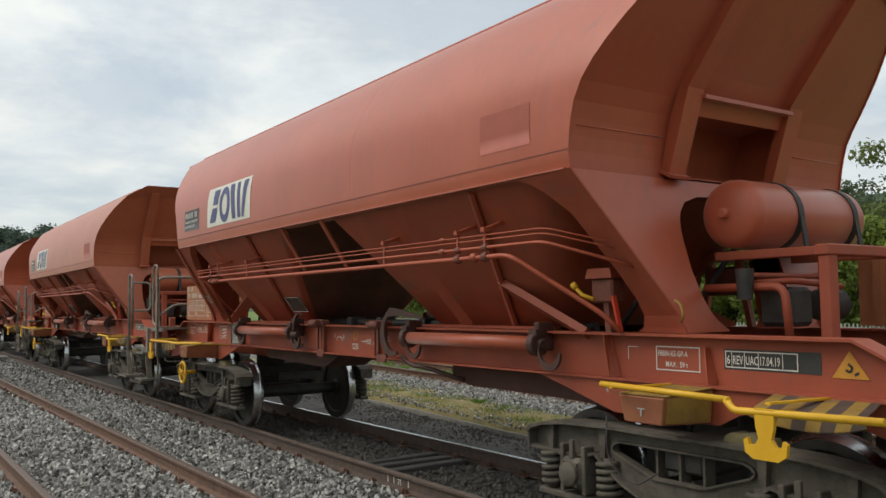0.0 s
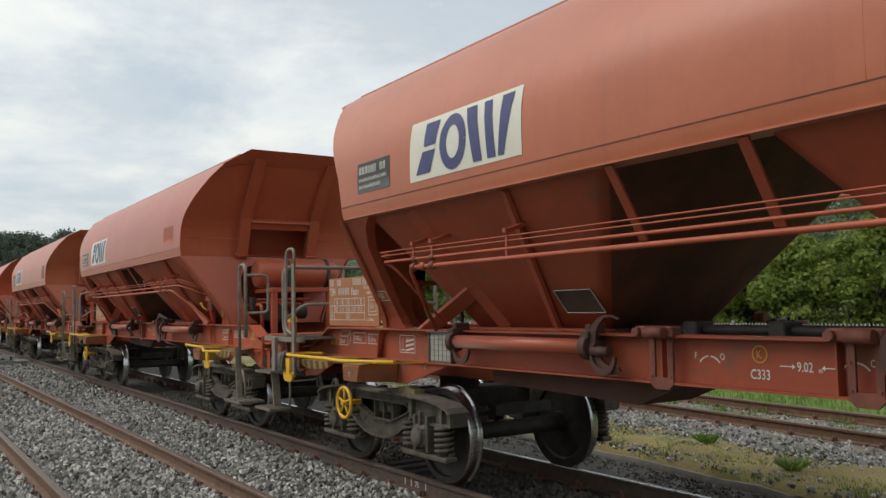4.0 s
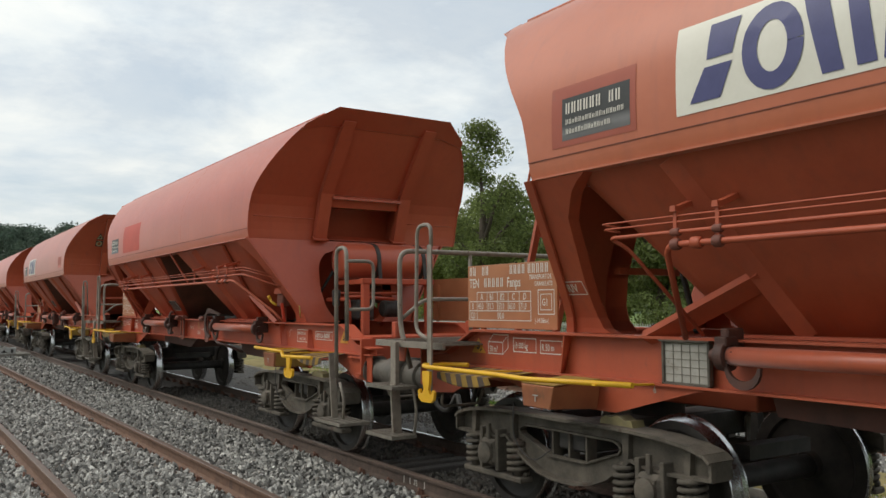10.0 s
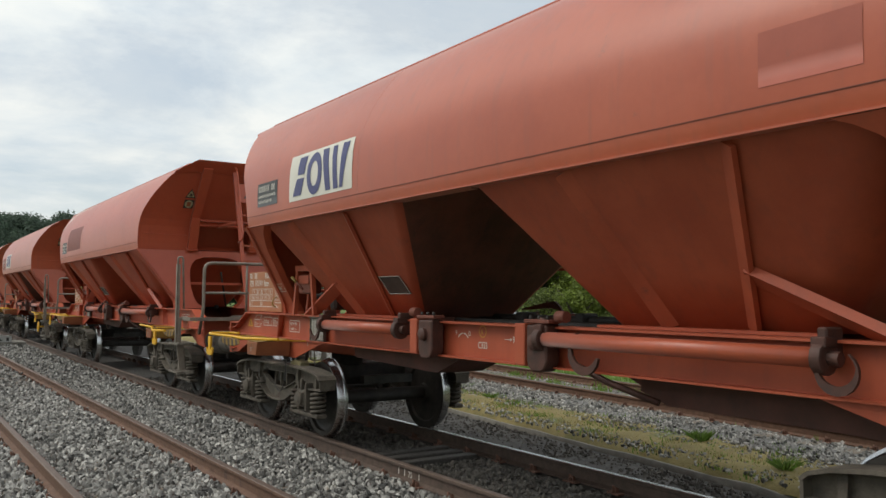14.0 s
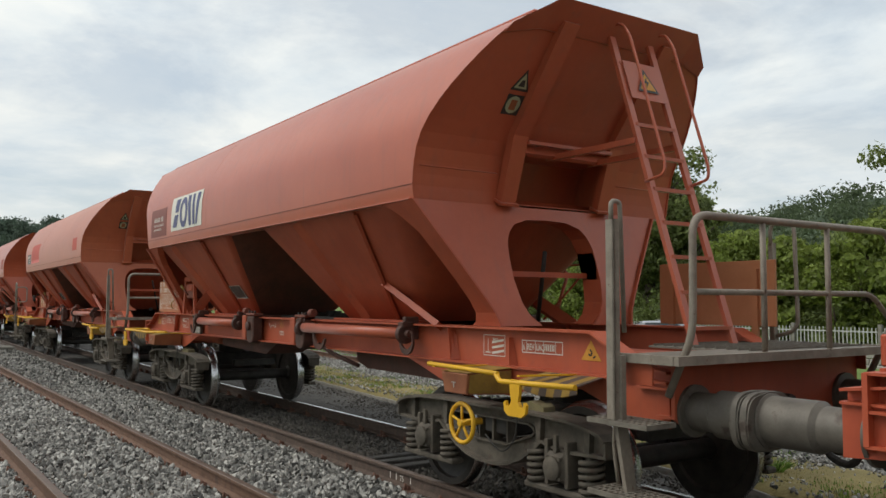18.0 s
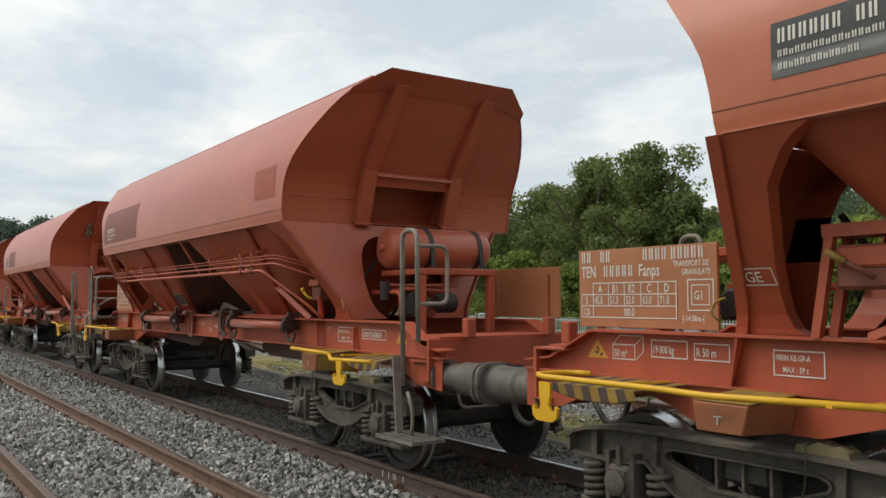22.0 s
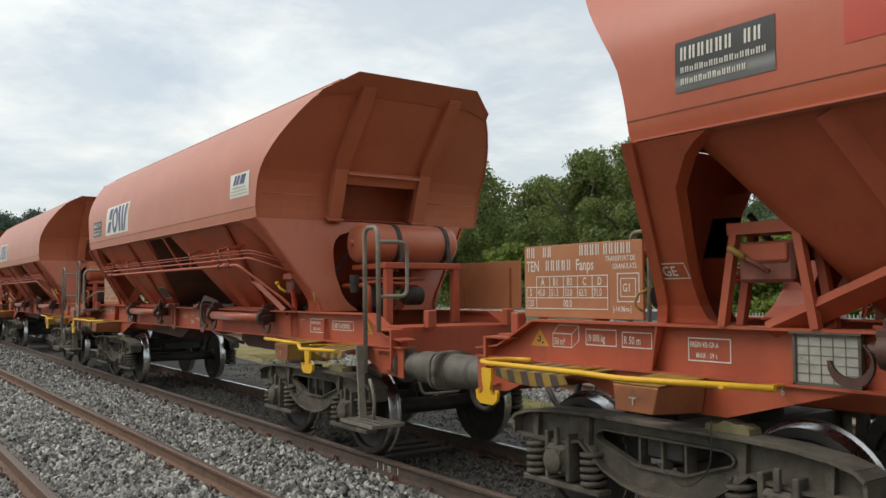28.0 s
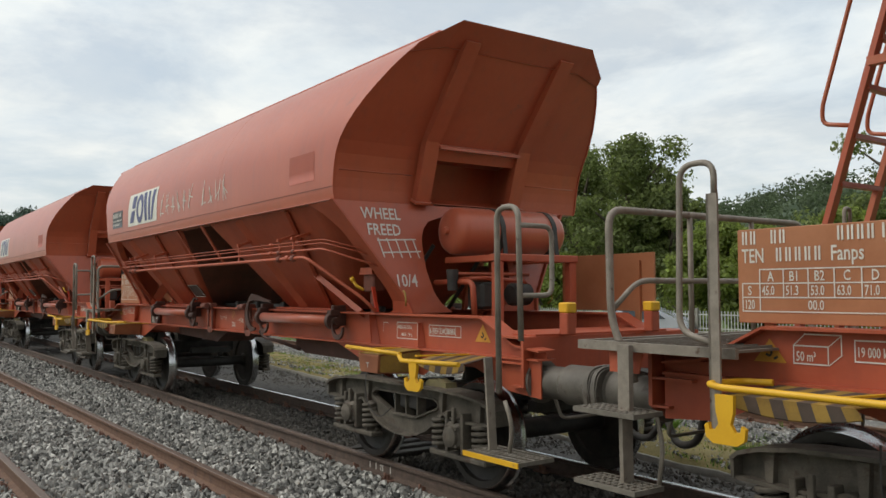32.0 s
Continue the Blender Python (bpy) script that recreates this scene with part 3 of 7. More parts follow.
            plate(bm, [[Vector(r[0]) + Vector((sx * 0.03, q * 0.012, 0)), Vector(r[0]) + Vector((-sx * 0.05, q * 0.012, 0))] for r in rows], (0, q * 0.02, 0))
            part("flange", bm, RED_LOW, apron)
        for y0 in (-0.42, 0.30):
            bm = bmesh.new()
            tube(bm, [(sx * 4.02, y0 + 0.25, 2.18), (sx * 3.62, y0, 1.50)], 0.022, 6)
            part("tie_rod", bm, DARK_IRON, apron)
        if sx < 0:
            bm = bmesh.new()
            beam(bm, (sx * (apron_x(1.95) - 0.2), -0.62, 1.95), (sx * (apron_x(1.95) - 0.2), 0.62, 1.95), 0.06, 0.05)
            part("crossbar", bm, RED_LOW, apron)
    # lower hoppers
    for sx in (-1, 1):
        bm = bmesh.new()
        loops = []
        for z, u0, u1, yb, r in ((2.66, 0.53, 4.01, 1.445, 0.30), (2.57, 0.60, 3.95, 1.38, 0.30), (2.2, 0.88, 3.68, 1.115, 0.27), (1.85, 1.14, 3.43, 0.865, 0.24), (1.5, 1.40, 3.18, 0.612, 0.21)):
            loop = []
            ri = 0.10
            for cx, cy, a0, rr in ((u1 - r, yb - r, 0, r), (u0 + ri, yb - ri, 90, ri), (u0 + ri, -yb + ri, 180, ri), (u1 - r, -yb + r, 270, r)):
                for k in range(6):
                    a = radians(a0 + 18 * k)
                    loop.append(bm.verts.new((sx * (cx + rr * math.cos(a)), cy + rr * math.sin(a), z)))
            loops.append(loop)
        for a, b in zip(loops, loops[1:]):
            for k in range(len(a)):
                f = bm.faces.new((a[k], a[(k + 1) % len(a)], b[(k + 1) % len(a)], b[k]))
                f.smooth = True
                f.material_index = 1 if 10 <= k <= 12 else 0     # the walls of the gap take the darker red-brown
        bm.faces.new(loops[-1])
        hop = part("lower_hopper", bm, [RED_LOW, GAP_DARK], w, "tapering red hopper under the body")
        for q in (-1, 1):
            def hy(z, off):
                return q * (1.38 - 0.768 * (2.57 - z) / 1.07 + off)
            for t, b in ((2.99, 2.60), (1.66, 1.95)):
                bm = bmesh.new()
                beam(bm, (sx * t, hy(2.56, 0.005), 2.56), (sx * b, hy(1.51, 0.005), 1.51), 0.14, 0.034, (0, q, 0.5))
                part("stiffener", bm, RED_LOW, hop)
            bm = bmesh.new()
            beam(bm, (sx * 2.74, hy(1.85, -0.008), 1.855), (sx * 3.69, q * 0.82, 1.455), 0.14, 0.06, (0, -0.6 * q, 1))
            part("strut", bm, RED_LOW, hop)
            bm = bmesh.new()
            beam(bm, (sx * 1.32, hy(1.49, 0.07), 1.495), (sx * 3.15, hy(1.49, 0.07), 1.495), 0.14, 0.02)
            part("hopper_foot", bm, RED_LOW, hop)
        # discharge chute below the sills
        for q in (-1, 1):
            f = -q
            if sx * q > 0:
                shape = ((-2.92, 1.20), (-2.86, 1.0), (-1.62, 0.965), (-1.10, 0.95), (-0.60, 1.15), (-1.35, 1.5), (-2.6, 1.5))
            else:
                shape = ((1.68, 1.5), (1.63, 1.16), (1.62, 1.03), (1.88, 0.95), (3.18, 0.935), (3.50, 0.92), (3.69, 0.97), (3.0, 1.5))
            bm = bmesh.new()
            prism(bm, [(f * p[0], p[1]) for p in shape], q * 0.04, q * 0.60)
            part("chute", bm, CHUTE, hop, "dark red discharge chute")
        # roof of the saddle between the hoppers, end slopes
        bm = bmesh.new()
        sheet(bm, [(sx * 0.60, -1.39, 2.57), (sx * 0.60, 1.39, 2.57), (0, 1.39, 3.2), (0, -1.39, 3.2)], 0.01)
        part("saddle_plate", bm, GAP_DARK, w)
        bm = bmesh.new()
        plate(bm, [[(sx * 3.2, y, 2.60), (sx * 4.17, y, 2.59)] for y in (-1.555, 0, 1.555)], (0, 0, 0.01))
        part("end_slope", bm, RED_LOW, w)


def build_frame(w):
    for s in (-1, 1):
        bm = bmesh.new()
        prism(bm, [(-6.44, 1.17), (6.44, 1.17), (6.44, 1.22), (6.15, 1.25), (5.72, 1.465), (-5.72, 1.465), (-6.15, 1.25), (-6.44, 1.22)], s * 0.80, s * 0.815)
        box(bm, (-5.72, s * 0.72, 1.465), (5.72, s * 0.90, 1.482), 0)
        box(bm, (-6.44, s * 0.72, 1.155), (6.44, s * 0.90, 1.17), 0)
        for q in (-1, 1):
            beam(bm, (q * 5.72, s * 0.81, 1.474), (q * 6.15, s * 0.81, 1.262), 0.18, 0.016)
            beam(bm, (q * 6.15, s * 0.81, 1.262), (q * 6.44, s * 0.81, 1.23), 0.18, 0.016)
            u = 0.62 if s < 0 else 0.9
            box(bm, (q * u, s * 0.815, 1.17), (q * u + 0.012, s * 0.885, 1.465), 0)
            # a gusset that tapers to the lower flange
            u = 3.90 if q * s < 0 else 4.50
            sheet(bm, [(q * u, s * 0.816, 1.464), (q * u, s * 0.895, 1.464), (q * (u + 0.05), s * 0.895, 1.175), (q * (u + 0.09), s * 0.816, 1.175)], 0.012)
            if q * s < 0:
                sheet(bm, [(q * 4.74, s * 0.816, 1.40), (q * 4.74, s * 0.86, 1.40), (q * 4.78, s * 0.89, 1.175), (q * 4.80, s * 0.816, 1.175)], 0.012)
        part("side_sill", bm, RED_LOW, w, "red steel side sill with flanges")
    for sx in (-1, 1):
        bm = bmesh.new()
        box(bm, (sx * 3.3, -0.2, 0.95), (sx * 6.28, 0.2, 1.3), 0.01)
        part("centre_sill", bm, RED_LOW, w)
        hx = 6.30 if sx > 0 else 6.53
        bm = bmesh.new()
        wide = 1.06
        prism(bm, [(-wide, 1.33), (wide, 1.33), (wide, 0.95), (wide - 0.12, 0.87), (-wide + 0.12, 0.87), (-wide, 0.95)], sx * (hx - 0.03), sx * hx, "x")
        for z in (1.318, 1.12, 0.94):
            box(bm, (sx * (hx - (0.34 if z > 1 else 0.16)), -wide + 0.004, z), (sx * (hx - 0.01), wide - 0.004, z + 0.016), 0)
        for q in (-1, 1):
            box(bm, (sx * (hx - 0.34), q * (wide - 0.14), 0.95), (sx * (hx - 0.01), q * (wide - 0.126), 1.32), 0)
        hs = part("headstock", bm, RED_LOW, w, "red headstock beam across the end")
        bm = bmesh.new()
        tube(bm, [(sx * hx, 0, 1.0), (sx * 6.66, 0, 1.0)], 0.06, 8)
        tube(bm, rounded([(sx * 6.60, 0.05, 1.0), (sx * 6.78, 0.05, 0.96), (sx * 6.80, 0, 0.78), (sx * 6.78, -0.05, 0.96), (sx * 6.60, -0.05, 1.0)], 0.05), 0.025, 6)
        part("coupling_hook", bm, DARK_IRON, hs, "black screw coupling")
        bm = bmesh.new()
        tube(bm, rounded([(sx * hx, -0.35, 0.95), (sx * 6.6, -0.35, 0.9), (sx * 6.7, -0.35, 0.6), (sx * 6.9, -0.33, 0.55), (sx * 7.02, -0.3, 0.75)], 0.12), 0.028, 7)
        part("brake_hose", bm, DARK_IRON, hs)
        bm = bmesh.new()
        tube(bm, rounded([(sx * (hx + 0.03), -0.78, 0.90), (sx * (hx + 0.10), -0.76, 0.70), (sx * (hx + 0.10), -0.30, 0.70), (sx * (hx + 0.03), -0.28, 0.90)], 0.06), 0.014, 6)
        part("shunter_grip", bm, RAIL_GREY, hs)
        for q in (-1, 1):
            m = Matrix.Translation((sx * hx, q * 0.875, 0.99)) @ (pose(0, 0, 0, 0, 0, -90) if sx > 0 else pose(0, 0, 0, 0, 0, 90))
            reach = 6.975 - hx
            bm = bmesh.new()
            turned(bm, [(0.17, 0.0), (0.17, 0.025), (0.125, 0.03), (0.125, reach * 0.45), (0.14, reach * 0.48), (0.15, reach * 0.5), (0.15, reach - 0.03), (0.165, reach - 0.02), (0.165, reach)], m, 28)
            buf = part("buffer", bm, BUFFER_GREY, w, "greasy grey buffer barrel")
            bm = bmesh.new()
            oc = []
            for i in range(24):
                c, s_ = math.cos(i * math.pi / 12), math.sin(i * math.pi / 12)
                oc.append((math.copysign(abs(c) ** 0.62, c) * 0.225, math.copysign(abs(s_) ** 0.62, s_) * 0.178))
            prism(bm, [(q * 0.875 + y, 0.985 + z) for y, z in oc], sx * 6.965, sx * 7.025, "x")
            bmesh.ops.bevel(bm, geom=[e for e in bm.edges if abs(e.verts[0].co.x - e.verts[1].co.x) < 1e-5], offset=0.012, segments=2, affect="EDGES")
            part("buffer_head", bm, BUFFER_GREY, buf, "", True).data.set_sharp_from_angle(angle=radians(40))
    # operating rods between the sills
    bm = bmesh.new()
    tube(bm, [(-3.3, -0.35, 1.50), (3.3, -0.35, 1.50)], 0.035, 8)
    tube(bm, [(-1.2, 0.3, 1.47), (1.2, 0.3, 1.47)], 0.03, 8)
    for u in (-0.8, -0.1, 0.8):
        box(bm, (u, -0.45, 1.42), (u + 0.12, -0.25, 1.56), 0.01)
    part("operating_rod", bm, DARK_IRON, w)
    for u in (-0.78, 0.82):
        bm = bmesh.new()
        box(bm, (u - 0.05, -0.80, 1.22), (u + 0.05, 0.80, 1.38), 0)
        part("cross_member", bm, RED_LOW, w)


def stripes(bm, y, sx):
    """A bent guard plate with slanting black and yellow bands."""
    a, b, n = (4.95, 5.72, 10) if sx < 0 else (5.34, 5.98, 8)
    mid, half = (a + b) / 2, (b - a) / 2
    rows = []
    for k in range(n + 1):
        u = a + (b - a) * k / n
        low = 1.03 + 0.045 * ((u - mid) / half) ** 2
        v = min(u + 0.03, b)
        rows.append([(sx * u, y, low), (sx * v, y, 1.125), (sx * (v - 0.12), y + 0.38, 1.16)])
    plate(bm, rows, (0, 0.006, -0.006))
    bm.faces.ensure_lookup_table()
    for f in bm.faces:
        u = abs(f.calc_center_median().x)
        f.material_index = int((u - a) / (b - a) * n + 0.3) % 2


def build_corner(w, sx):
    """What hangs under one end of the -y sill; the other side takes it by a half turn."""
    made = []
    at0 = 4.12 if sx < 0 else 4.47
    bm = bmesh.new()
    prism(bm, [(sx * p[0], p[1]) for p in ((3.18, 1.155), (3.45, 1.08), (3.98, 0.93), (4.85, 0.93), (4.98, 1.0), (5.2, 1.06), (5.6, 1.06), (5.85, 0.98), (6.05, 0.90), (6.44, 0.87), (6.44, 1.155))], -0.872, -0.86)
    lp = part("lower_plate", bm, RED_LOW, w)
    made.append(lp)
    bm = bmesh.new()
    lettering(bm, "6" if sx < 0 else "4", -3.62 if sx < 0 else 3.90, 1.10 if sx < 0 else 1.06, 0.07, -0.875)
    part("painted_digit", bm, CARD_GREY, lp)
    bm = bmesh.new()
    u0, u1 = at0 - 0.01, at0 + 0.35
    quad = [((u0, -1.335, 1.125), (u0 + 0.045, -1.335, 0.965), (u0 + 0.045, -0.88, 0.94), (u0, -0.88, 1.15)),
            ((u1, -1.335, 1.125), (u1 - 0.02, -1.335, 0.965), (u1 - 0.02, -0.88, 0.94), (u1, -0.88, 1.15))]
    a, b = [[bm.verts.new((sx * p[0], p[1], p[2])) for p in q] for q in quad]
    bm.faces.new(a)
    bm.faces.new(b[::-1])
    for i in range(4):
        bm.faces.new((a[i], b[i], b[(i + 1) % 4], a[(i + 1) % 4]))
    bmesh.ops.bevel(bm, geom=list(bm.edges), offset=0.006, segments=1, affect="EDGES")
    br = part("bolster_bracket", bm, BRACKET, w, "red bracket over the bogie with a yellow top")
    made.append(br)
    bm = bmesh.new()
    sheet(bm, [(sx * (u0 - 0.005), -1.33, 1.131), (sx * (u1 + 0.005), -1.33, 1.131), (sx * (u1 + 0.01), -0.9, 1.157), (sx * (u0 - 0.01), -0.9, 1.157)], 0.005 * sx)
    part("yellow_top", bm, YELLOW_DIRTY, br)
    bm = bmesh.new()
    sheet(bm, [(sx * (u1 + 0.003), -1.31, 1.12), (sx * (u1 - 0.016), -1.31, 0.975), (sx * (u1 - 0.016), -0.9, 0.955), (sx * (u1 + 0.003), -0.9, 1.14)], 0.004 * sx)
    part("yellow_side", bm, YELLOW_DIRTY, br, "dirty yellow side")
    bm = bmesh.new()
    u = sx * (at0 + 0.18)
    bar(bm, u - 0.03, 1.05, u + 0.03, 1.058, -1.344)
    bar(bm, u - 0.006, 1.01, u + 0.006, 1.05, -1.344)
    part("jack_mark", bm, CARD_GREY, br)
    bm = bmesh.new()
    stripes(bm, -1.26, sx)
    made.append(part("striped_guard", bm, [YELLOW_DIRTY, STRIPE_BLACK], w, "black and yellow striped guard"))
    bm = bmesh.new()
    if sx < 0:
        tube(bm, rounded([(-5.55, -1.05, 1.185), (-5.70, -1.10, 1.185), (-5.72, -1.40, 1.19), (-5.60, -1.46, 1.185), (-4.6, -1.46, 1.185), (-4.3, -1.45, 1.175), (-3.32, -1.38, 1.20)], 0.08), 0.0185, 8)
        for u in (-5.0, -3.6):
            beam(bm, (u, -1.44, 1.185), (u, -0.9, 1.16), 0.03, 0.012)
        hook = -5.56
    else:
        tube(bm, [(4.40, -1.42, 1.19), (5.36, -1.45, 1.175)], 0.0185, 8)
        tube(bm, rounded([(5.34, -1.45, 1.175), (5.39, -1.46, 1.125), (6.18, -1.46, 1.145)], 0.03), 0.0195, 8)
        for u in (4.5, 5.58):
            beam(bm, (u, -1.44, 1.175), (u, -0.9, 1.16), 0.03, 0.012)
        hook = 5.58
    yb = part("release_bar", bm, YELLOW, w, "yellow release bar")
    made.append(yb)
    bm = bmesh.new()
    prism(bm, [(hook + p[0] * 0.80, 1.15 + (p[1] - 1.15) * 1.0) for p in ((-0.07, 1.15), (0.07, 1.15), (0.065, 1.06), (0.045, 1.0), (0.075, 0.965), (0.115, 0.965), (0.125, 1.0), (0.155, 0.985), (0.145, 0.925), (0.09, 0.895),
                                           (-0.09, 0.895), (-0.145, 0.925), (-0.155, 0.985), (-0.125, 1.0), (-0.115, 0.965), (-0.075, 0.965), (-0.045, 1.0), (-0.065, 1.06))], -1.475, -1.45)
    part("rope_hook", bm, YELLOW, yb, "yellow double rope hook")
    for ob in made:
        again(ob, HALF_TURN)


def build_bogie(w, x):
    bm = bmesh.new()
    box(bm, (x - 0.16, -0.95, 0.58), (x + 0.16, 0.95, 0.80), 0.02)
    box(bm, (x - 1.15, -0.35, 0.62), (x - 1.03, 0.35, 0.72), 0)
    box(bm, (x + 1.03, -0.35, 0.62), (x + 1.15, 0.35, 0.72), 0)
    turned(bm, [(0.2, 0.78), (0.22, 0.80), (0.22, 0.93), (0.2, 0.95)], Matrix.Translation((x, 0, 0)) @ pose(0, 0, 0, 90, 0, 0), 16)
    bogie = part("bogie", bm, DARK_IRON, w, "dusty cast steel two-axle bogie")
    for q in (-1, 1):
        bm = bmesh.new()
        y0, y1 = q * 0.93, q * 1.07
        top = [(0.0, 0.822), (0.6, 0.825), (0.98, 0.812), (1.22, 0.782), (1.35, 0.745), (1.40, 0.705)]
        over = [(-p[0], p[1]) for p in top[:0:-1]] + top
        hole = [(0.575, 0.675), (0.555, 0.705), (0.50, 0.728)]
        arm = [(1.40, 0.60), (1.05, 0.585), (0.80, 0.60), (0.70, 0.625)]
        head = over + arm + hole + [(-p[0], p[1]) for p in hole[::-1]] + [(-p[0], p[1]) for p in arm[::-1]]
        prism(bm, [(x + p[0], p[1]) for p in head], q * 0.93, q * 0.985)
        sag = [(0.60, 0.548), (0.45, 0.455), (0.29, 0.392), (0.12, 0.362)]
        low = [(0.55, 0.645), (0.20, 0.525)]
        bow = [(0.70, 0.625)] + sag + [(-p[0], p[1]) for p in sag[::-1]] + [(-0.70, 0.625), (-0.575, 0.675)] + [(-p[0], p[1]) for p in low] + low[::-1] + [(0.575, 0.675)]
        prism(bm, [(x + p[0], p[1]) for p in bow], q * 0.93, q * 0.985)
        # flanges along the top, the arms and the bow, a lip round the window
        for a, b in zip(over, over[1:]):
            beam(bm, (x + a[0], q * 0.97, a[1] + 0.004), (x + b[0], q * 0.97, b[1] + 0.004), 0.23, 0.024)
        edge = arm + sag + [(-p[0], p[1]) for p in sag[::-1]] + [(-p[0], p[1]) for p in arm[::-1]]
        for a, b in zip(edge, edge[1:]):
            beam(bm, (x + a[0], q * 0.97, a[1]), (x + b[0], q * 0.97, b[1]), 0.17, 0.022)
        for e in (-1, 1):
            beam(bm, (x + e * 1.395, q * 0.97, 0.60), (x + e * 1.395, q * 0.97, 0.71), 0.022, 0.2, (0, 1, 0))
        ring = hole[::-1] + low + [(-p[0], p[1]) for p in low[::-1]] + [(-p[0], p[1]) for p in hole]
        for a, b in zip(ring, ring[1:] + ring[:1]):
            beam(bm, (x + a[0], q * 0.985, a[1]), (x + b[0], q * 0.985, b[1]), 0.05, 0.016)
        for u in (-0.19, 0.0, 0.19):
            box(bm, (x + u - 0.01, q * 0.88, 0.52), (x + u + 0.01, q * 0.978, 0.73), 0)
        for u in (-1.18, -0.64, 0.64, 1.18):
            prism(bm, [(x + u - 0.022, 0.60), (x + u + 0.022, 0.60), (x + u + 0.035, 0.80), (x + u - 0.035, 0.80)], q * 0.98, q * 1.03)
        part("side_frame", bm, GREY_IRON, bogie, "dusty grey cast side frame")
        bm = bmesh.new()
        prism(bm, [(x - q * 0.52 + p[0], p[1]) for p in ((-0.16, 0.83), (-0.15, 0.875), (-0.10, 0.90), (-0.06, 0.89), (0.02, 0.91), (0.08, 0.88), (0.15, 0.885), (0.17, 0.83))], q * 0.88, q * 1.0)
        part("side_bearer", bm, DUST_YELLOW, bogie)
        bm = bmesh.new()
        tube(bm, rounded([(x - 0.5, q * 1.12, 0.92), (x - 0.5, q * 1.13, 0.62), (x - 0.28, q * 1.11, 0.46), (x - 0.06, q * 1.10, 0.60)], 0.12), 0.006, 5)
        part("cable", bm, DARK_IRON, bogie)
        for e in (-1, 1):
            cx = x + e * 0.9
            bm = bmesh.new()
            box(bm, (cx - 0.11, q * 0.88, 0.36), (cx + 0.11, q * 1.10, 0.575), 0.03)
            box(bm, (cx - 0.40, q * 0.92, 0.255), (cx + 0.40, q * 1.06, 0.305), 0.012)
            box(bm, (cx - 0.13, q * 0.93, 0.32), (cx - 0.09, q * 1.08, 0.66), 0.006)
            box(bm, (cx + 0.09, q * 0.93, 0.32), (cx + 0.13, q * 1.08, 0.66), 0.006)
            box(bm, (cx - 0.02, q * 1.06, 0.57), (cx + 0.02, q * 1.09, 0.70), 0.004)
            turned(bm, [(0.09, 0), (0.09, 0.03), (0.07, 0.045), (0.03, 0.05)], Matrix.Translation((cx, q * 1.10, 0.46)) @ (pose(0, 0, 0) if q > 0 else pose(0, 0, 0, 0, 0, 180)), 12)
            for du, dz in ((-0.07, 0.07), (0.07, 0.07), (0.07, -0.07), (-0.07, -0.07)):
                box(bm, (cx + du - 0.013, q * 1.10, 0.46 + dz - 0.013), (cx + du + 0.013, q * 1.117, 0.46 + dz + 0.013), 0)
            part("axle_box", bm, GREY_IRON, bogie)
            for d in (-0.29, 0.29):
                bm = bmesh.new()
                turns, per = 5.0, 10
                tube(bm, [(cx + d + 0.082 * math.cos(k * 2 * math.pi / per), q * 0.99 + 0.082 * math.sin(k * 2 * math.pi / per), 0.32 + 0.255 * k / (turns * per)) for k in range(int(turns * per) + 1)], 0.021, 5)
                tube(bm, [(cx + d, q * 0.99, 0.30), (cx + d, q * 0.99, 0.60)], 0.045, 8)
                part("spring", bm, GREY_IRON, bogie, "coil spring")
    # brake shoes and rods
    for e in (-1, 1):
        bm = bmesh.new()
        tube(bm, [(x + e * 0.42, -0.75, 0.42), (x + e * 0.42, 0.75, 0.42)], 0.03, 6)
        beam_rod = part("brake_beam", bm, DARK_IRON, bogie)
        for q in (-1, 1):
            bm = bmesh.new()
            prism(bm, [(x + e * p[0], p[1]) for p in ((0.44, 0.33), (0.46, 0.60), (0.44, 0.84), (0.39, 0.84), (0.37, 0.60), (0.385, 0.33))], q * 0.70, q * 0.78)
            part("brake_shoe", bm, DARK_IRON, bogie)
    sets = []
    for e in (-1, 1):
        bm = bmesh.new()
        tube(bm, [(0, -1.05, 0), (0, -0.84, 0), (0, -0.6, 0), (0, 0.6, 0), (0, 0.84, 0), (0, 1.05, 0)], [0.065, 0.08, 0.085, 0.085, 0.08, 0.065], 14)
        ws = part("wheelset", bm, DARK_IRON, w, "steel wheelset on one axle")
        ws.location = (x + e * 0.9, 0, 0.445)
        for q in (-1, 1):
            bm = bmesh.new()
            # rim, polished tread, flange, web, hub
            pr = [(0.10, 0.87), (0.115, 0.86), (0.125, 0.80), (0.20, 0.765), (0.34, 0.755), (0.385, 0.775), (0.395, 0.812), (0.43, 0.815), (0.452, 0.812), (0.461, 0.80), (0.465, 0.73), (0.473, 0.715),
                  (0.495, 0.706), (0.495, 0.692), (0.483, 0.683), (0.39, 0.683), (0.37, 0.705), (0.20, 0.715), (0.12, 0.70), (0.10, 0.66)]
            turned(bm, pr[::-1], pose(0, 0, 0) if q > 0 else pose(0, 0, 0, 0, 0, 180), 44, [0] * 5 + [1, 1, 1, 1, 1, 1, 0] + [0] * 7)
            part("wheel", bm, [WHEEL_STEEL, BRIGHT_STEEL], ws)
        sets.append(ws)
    return bogie


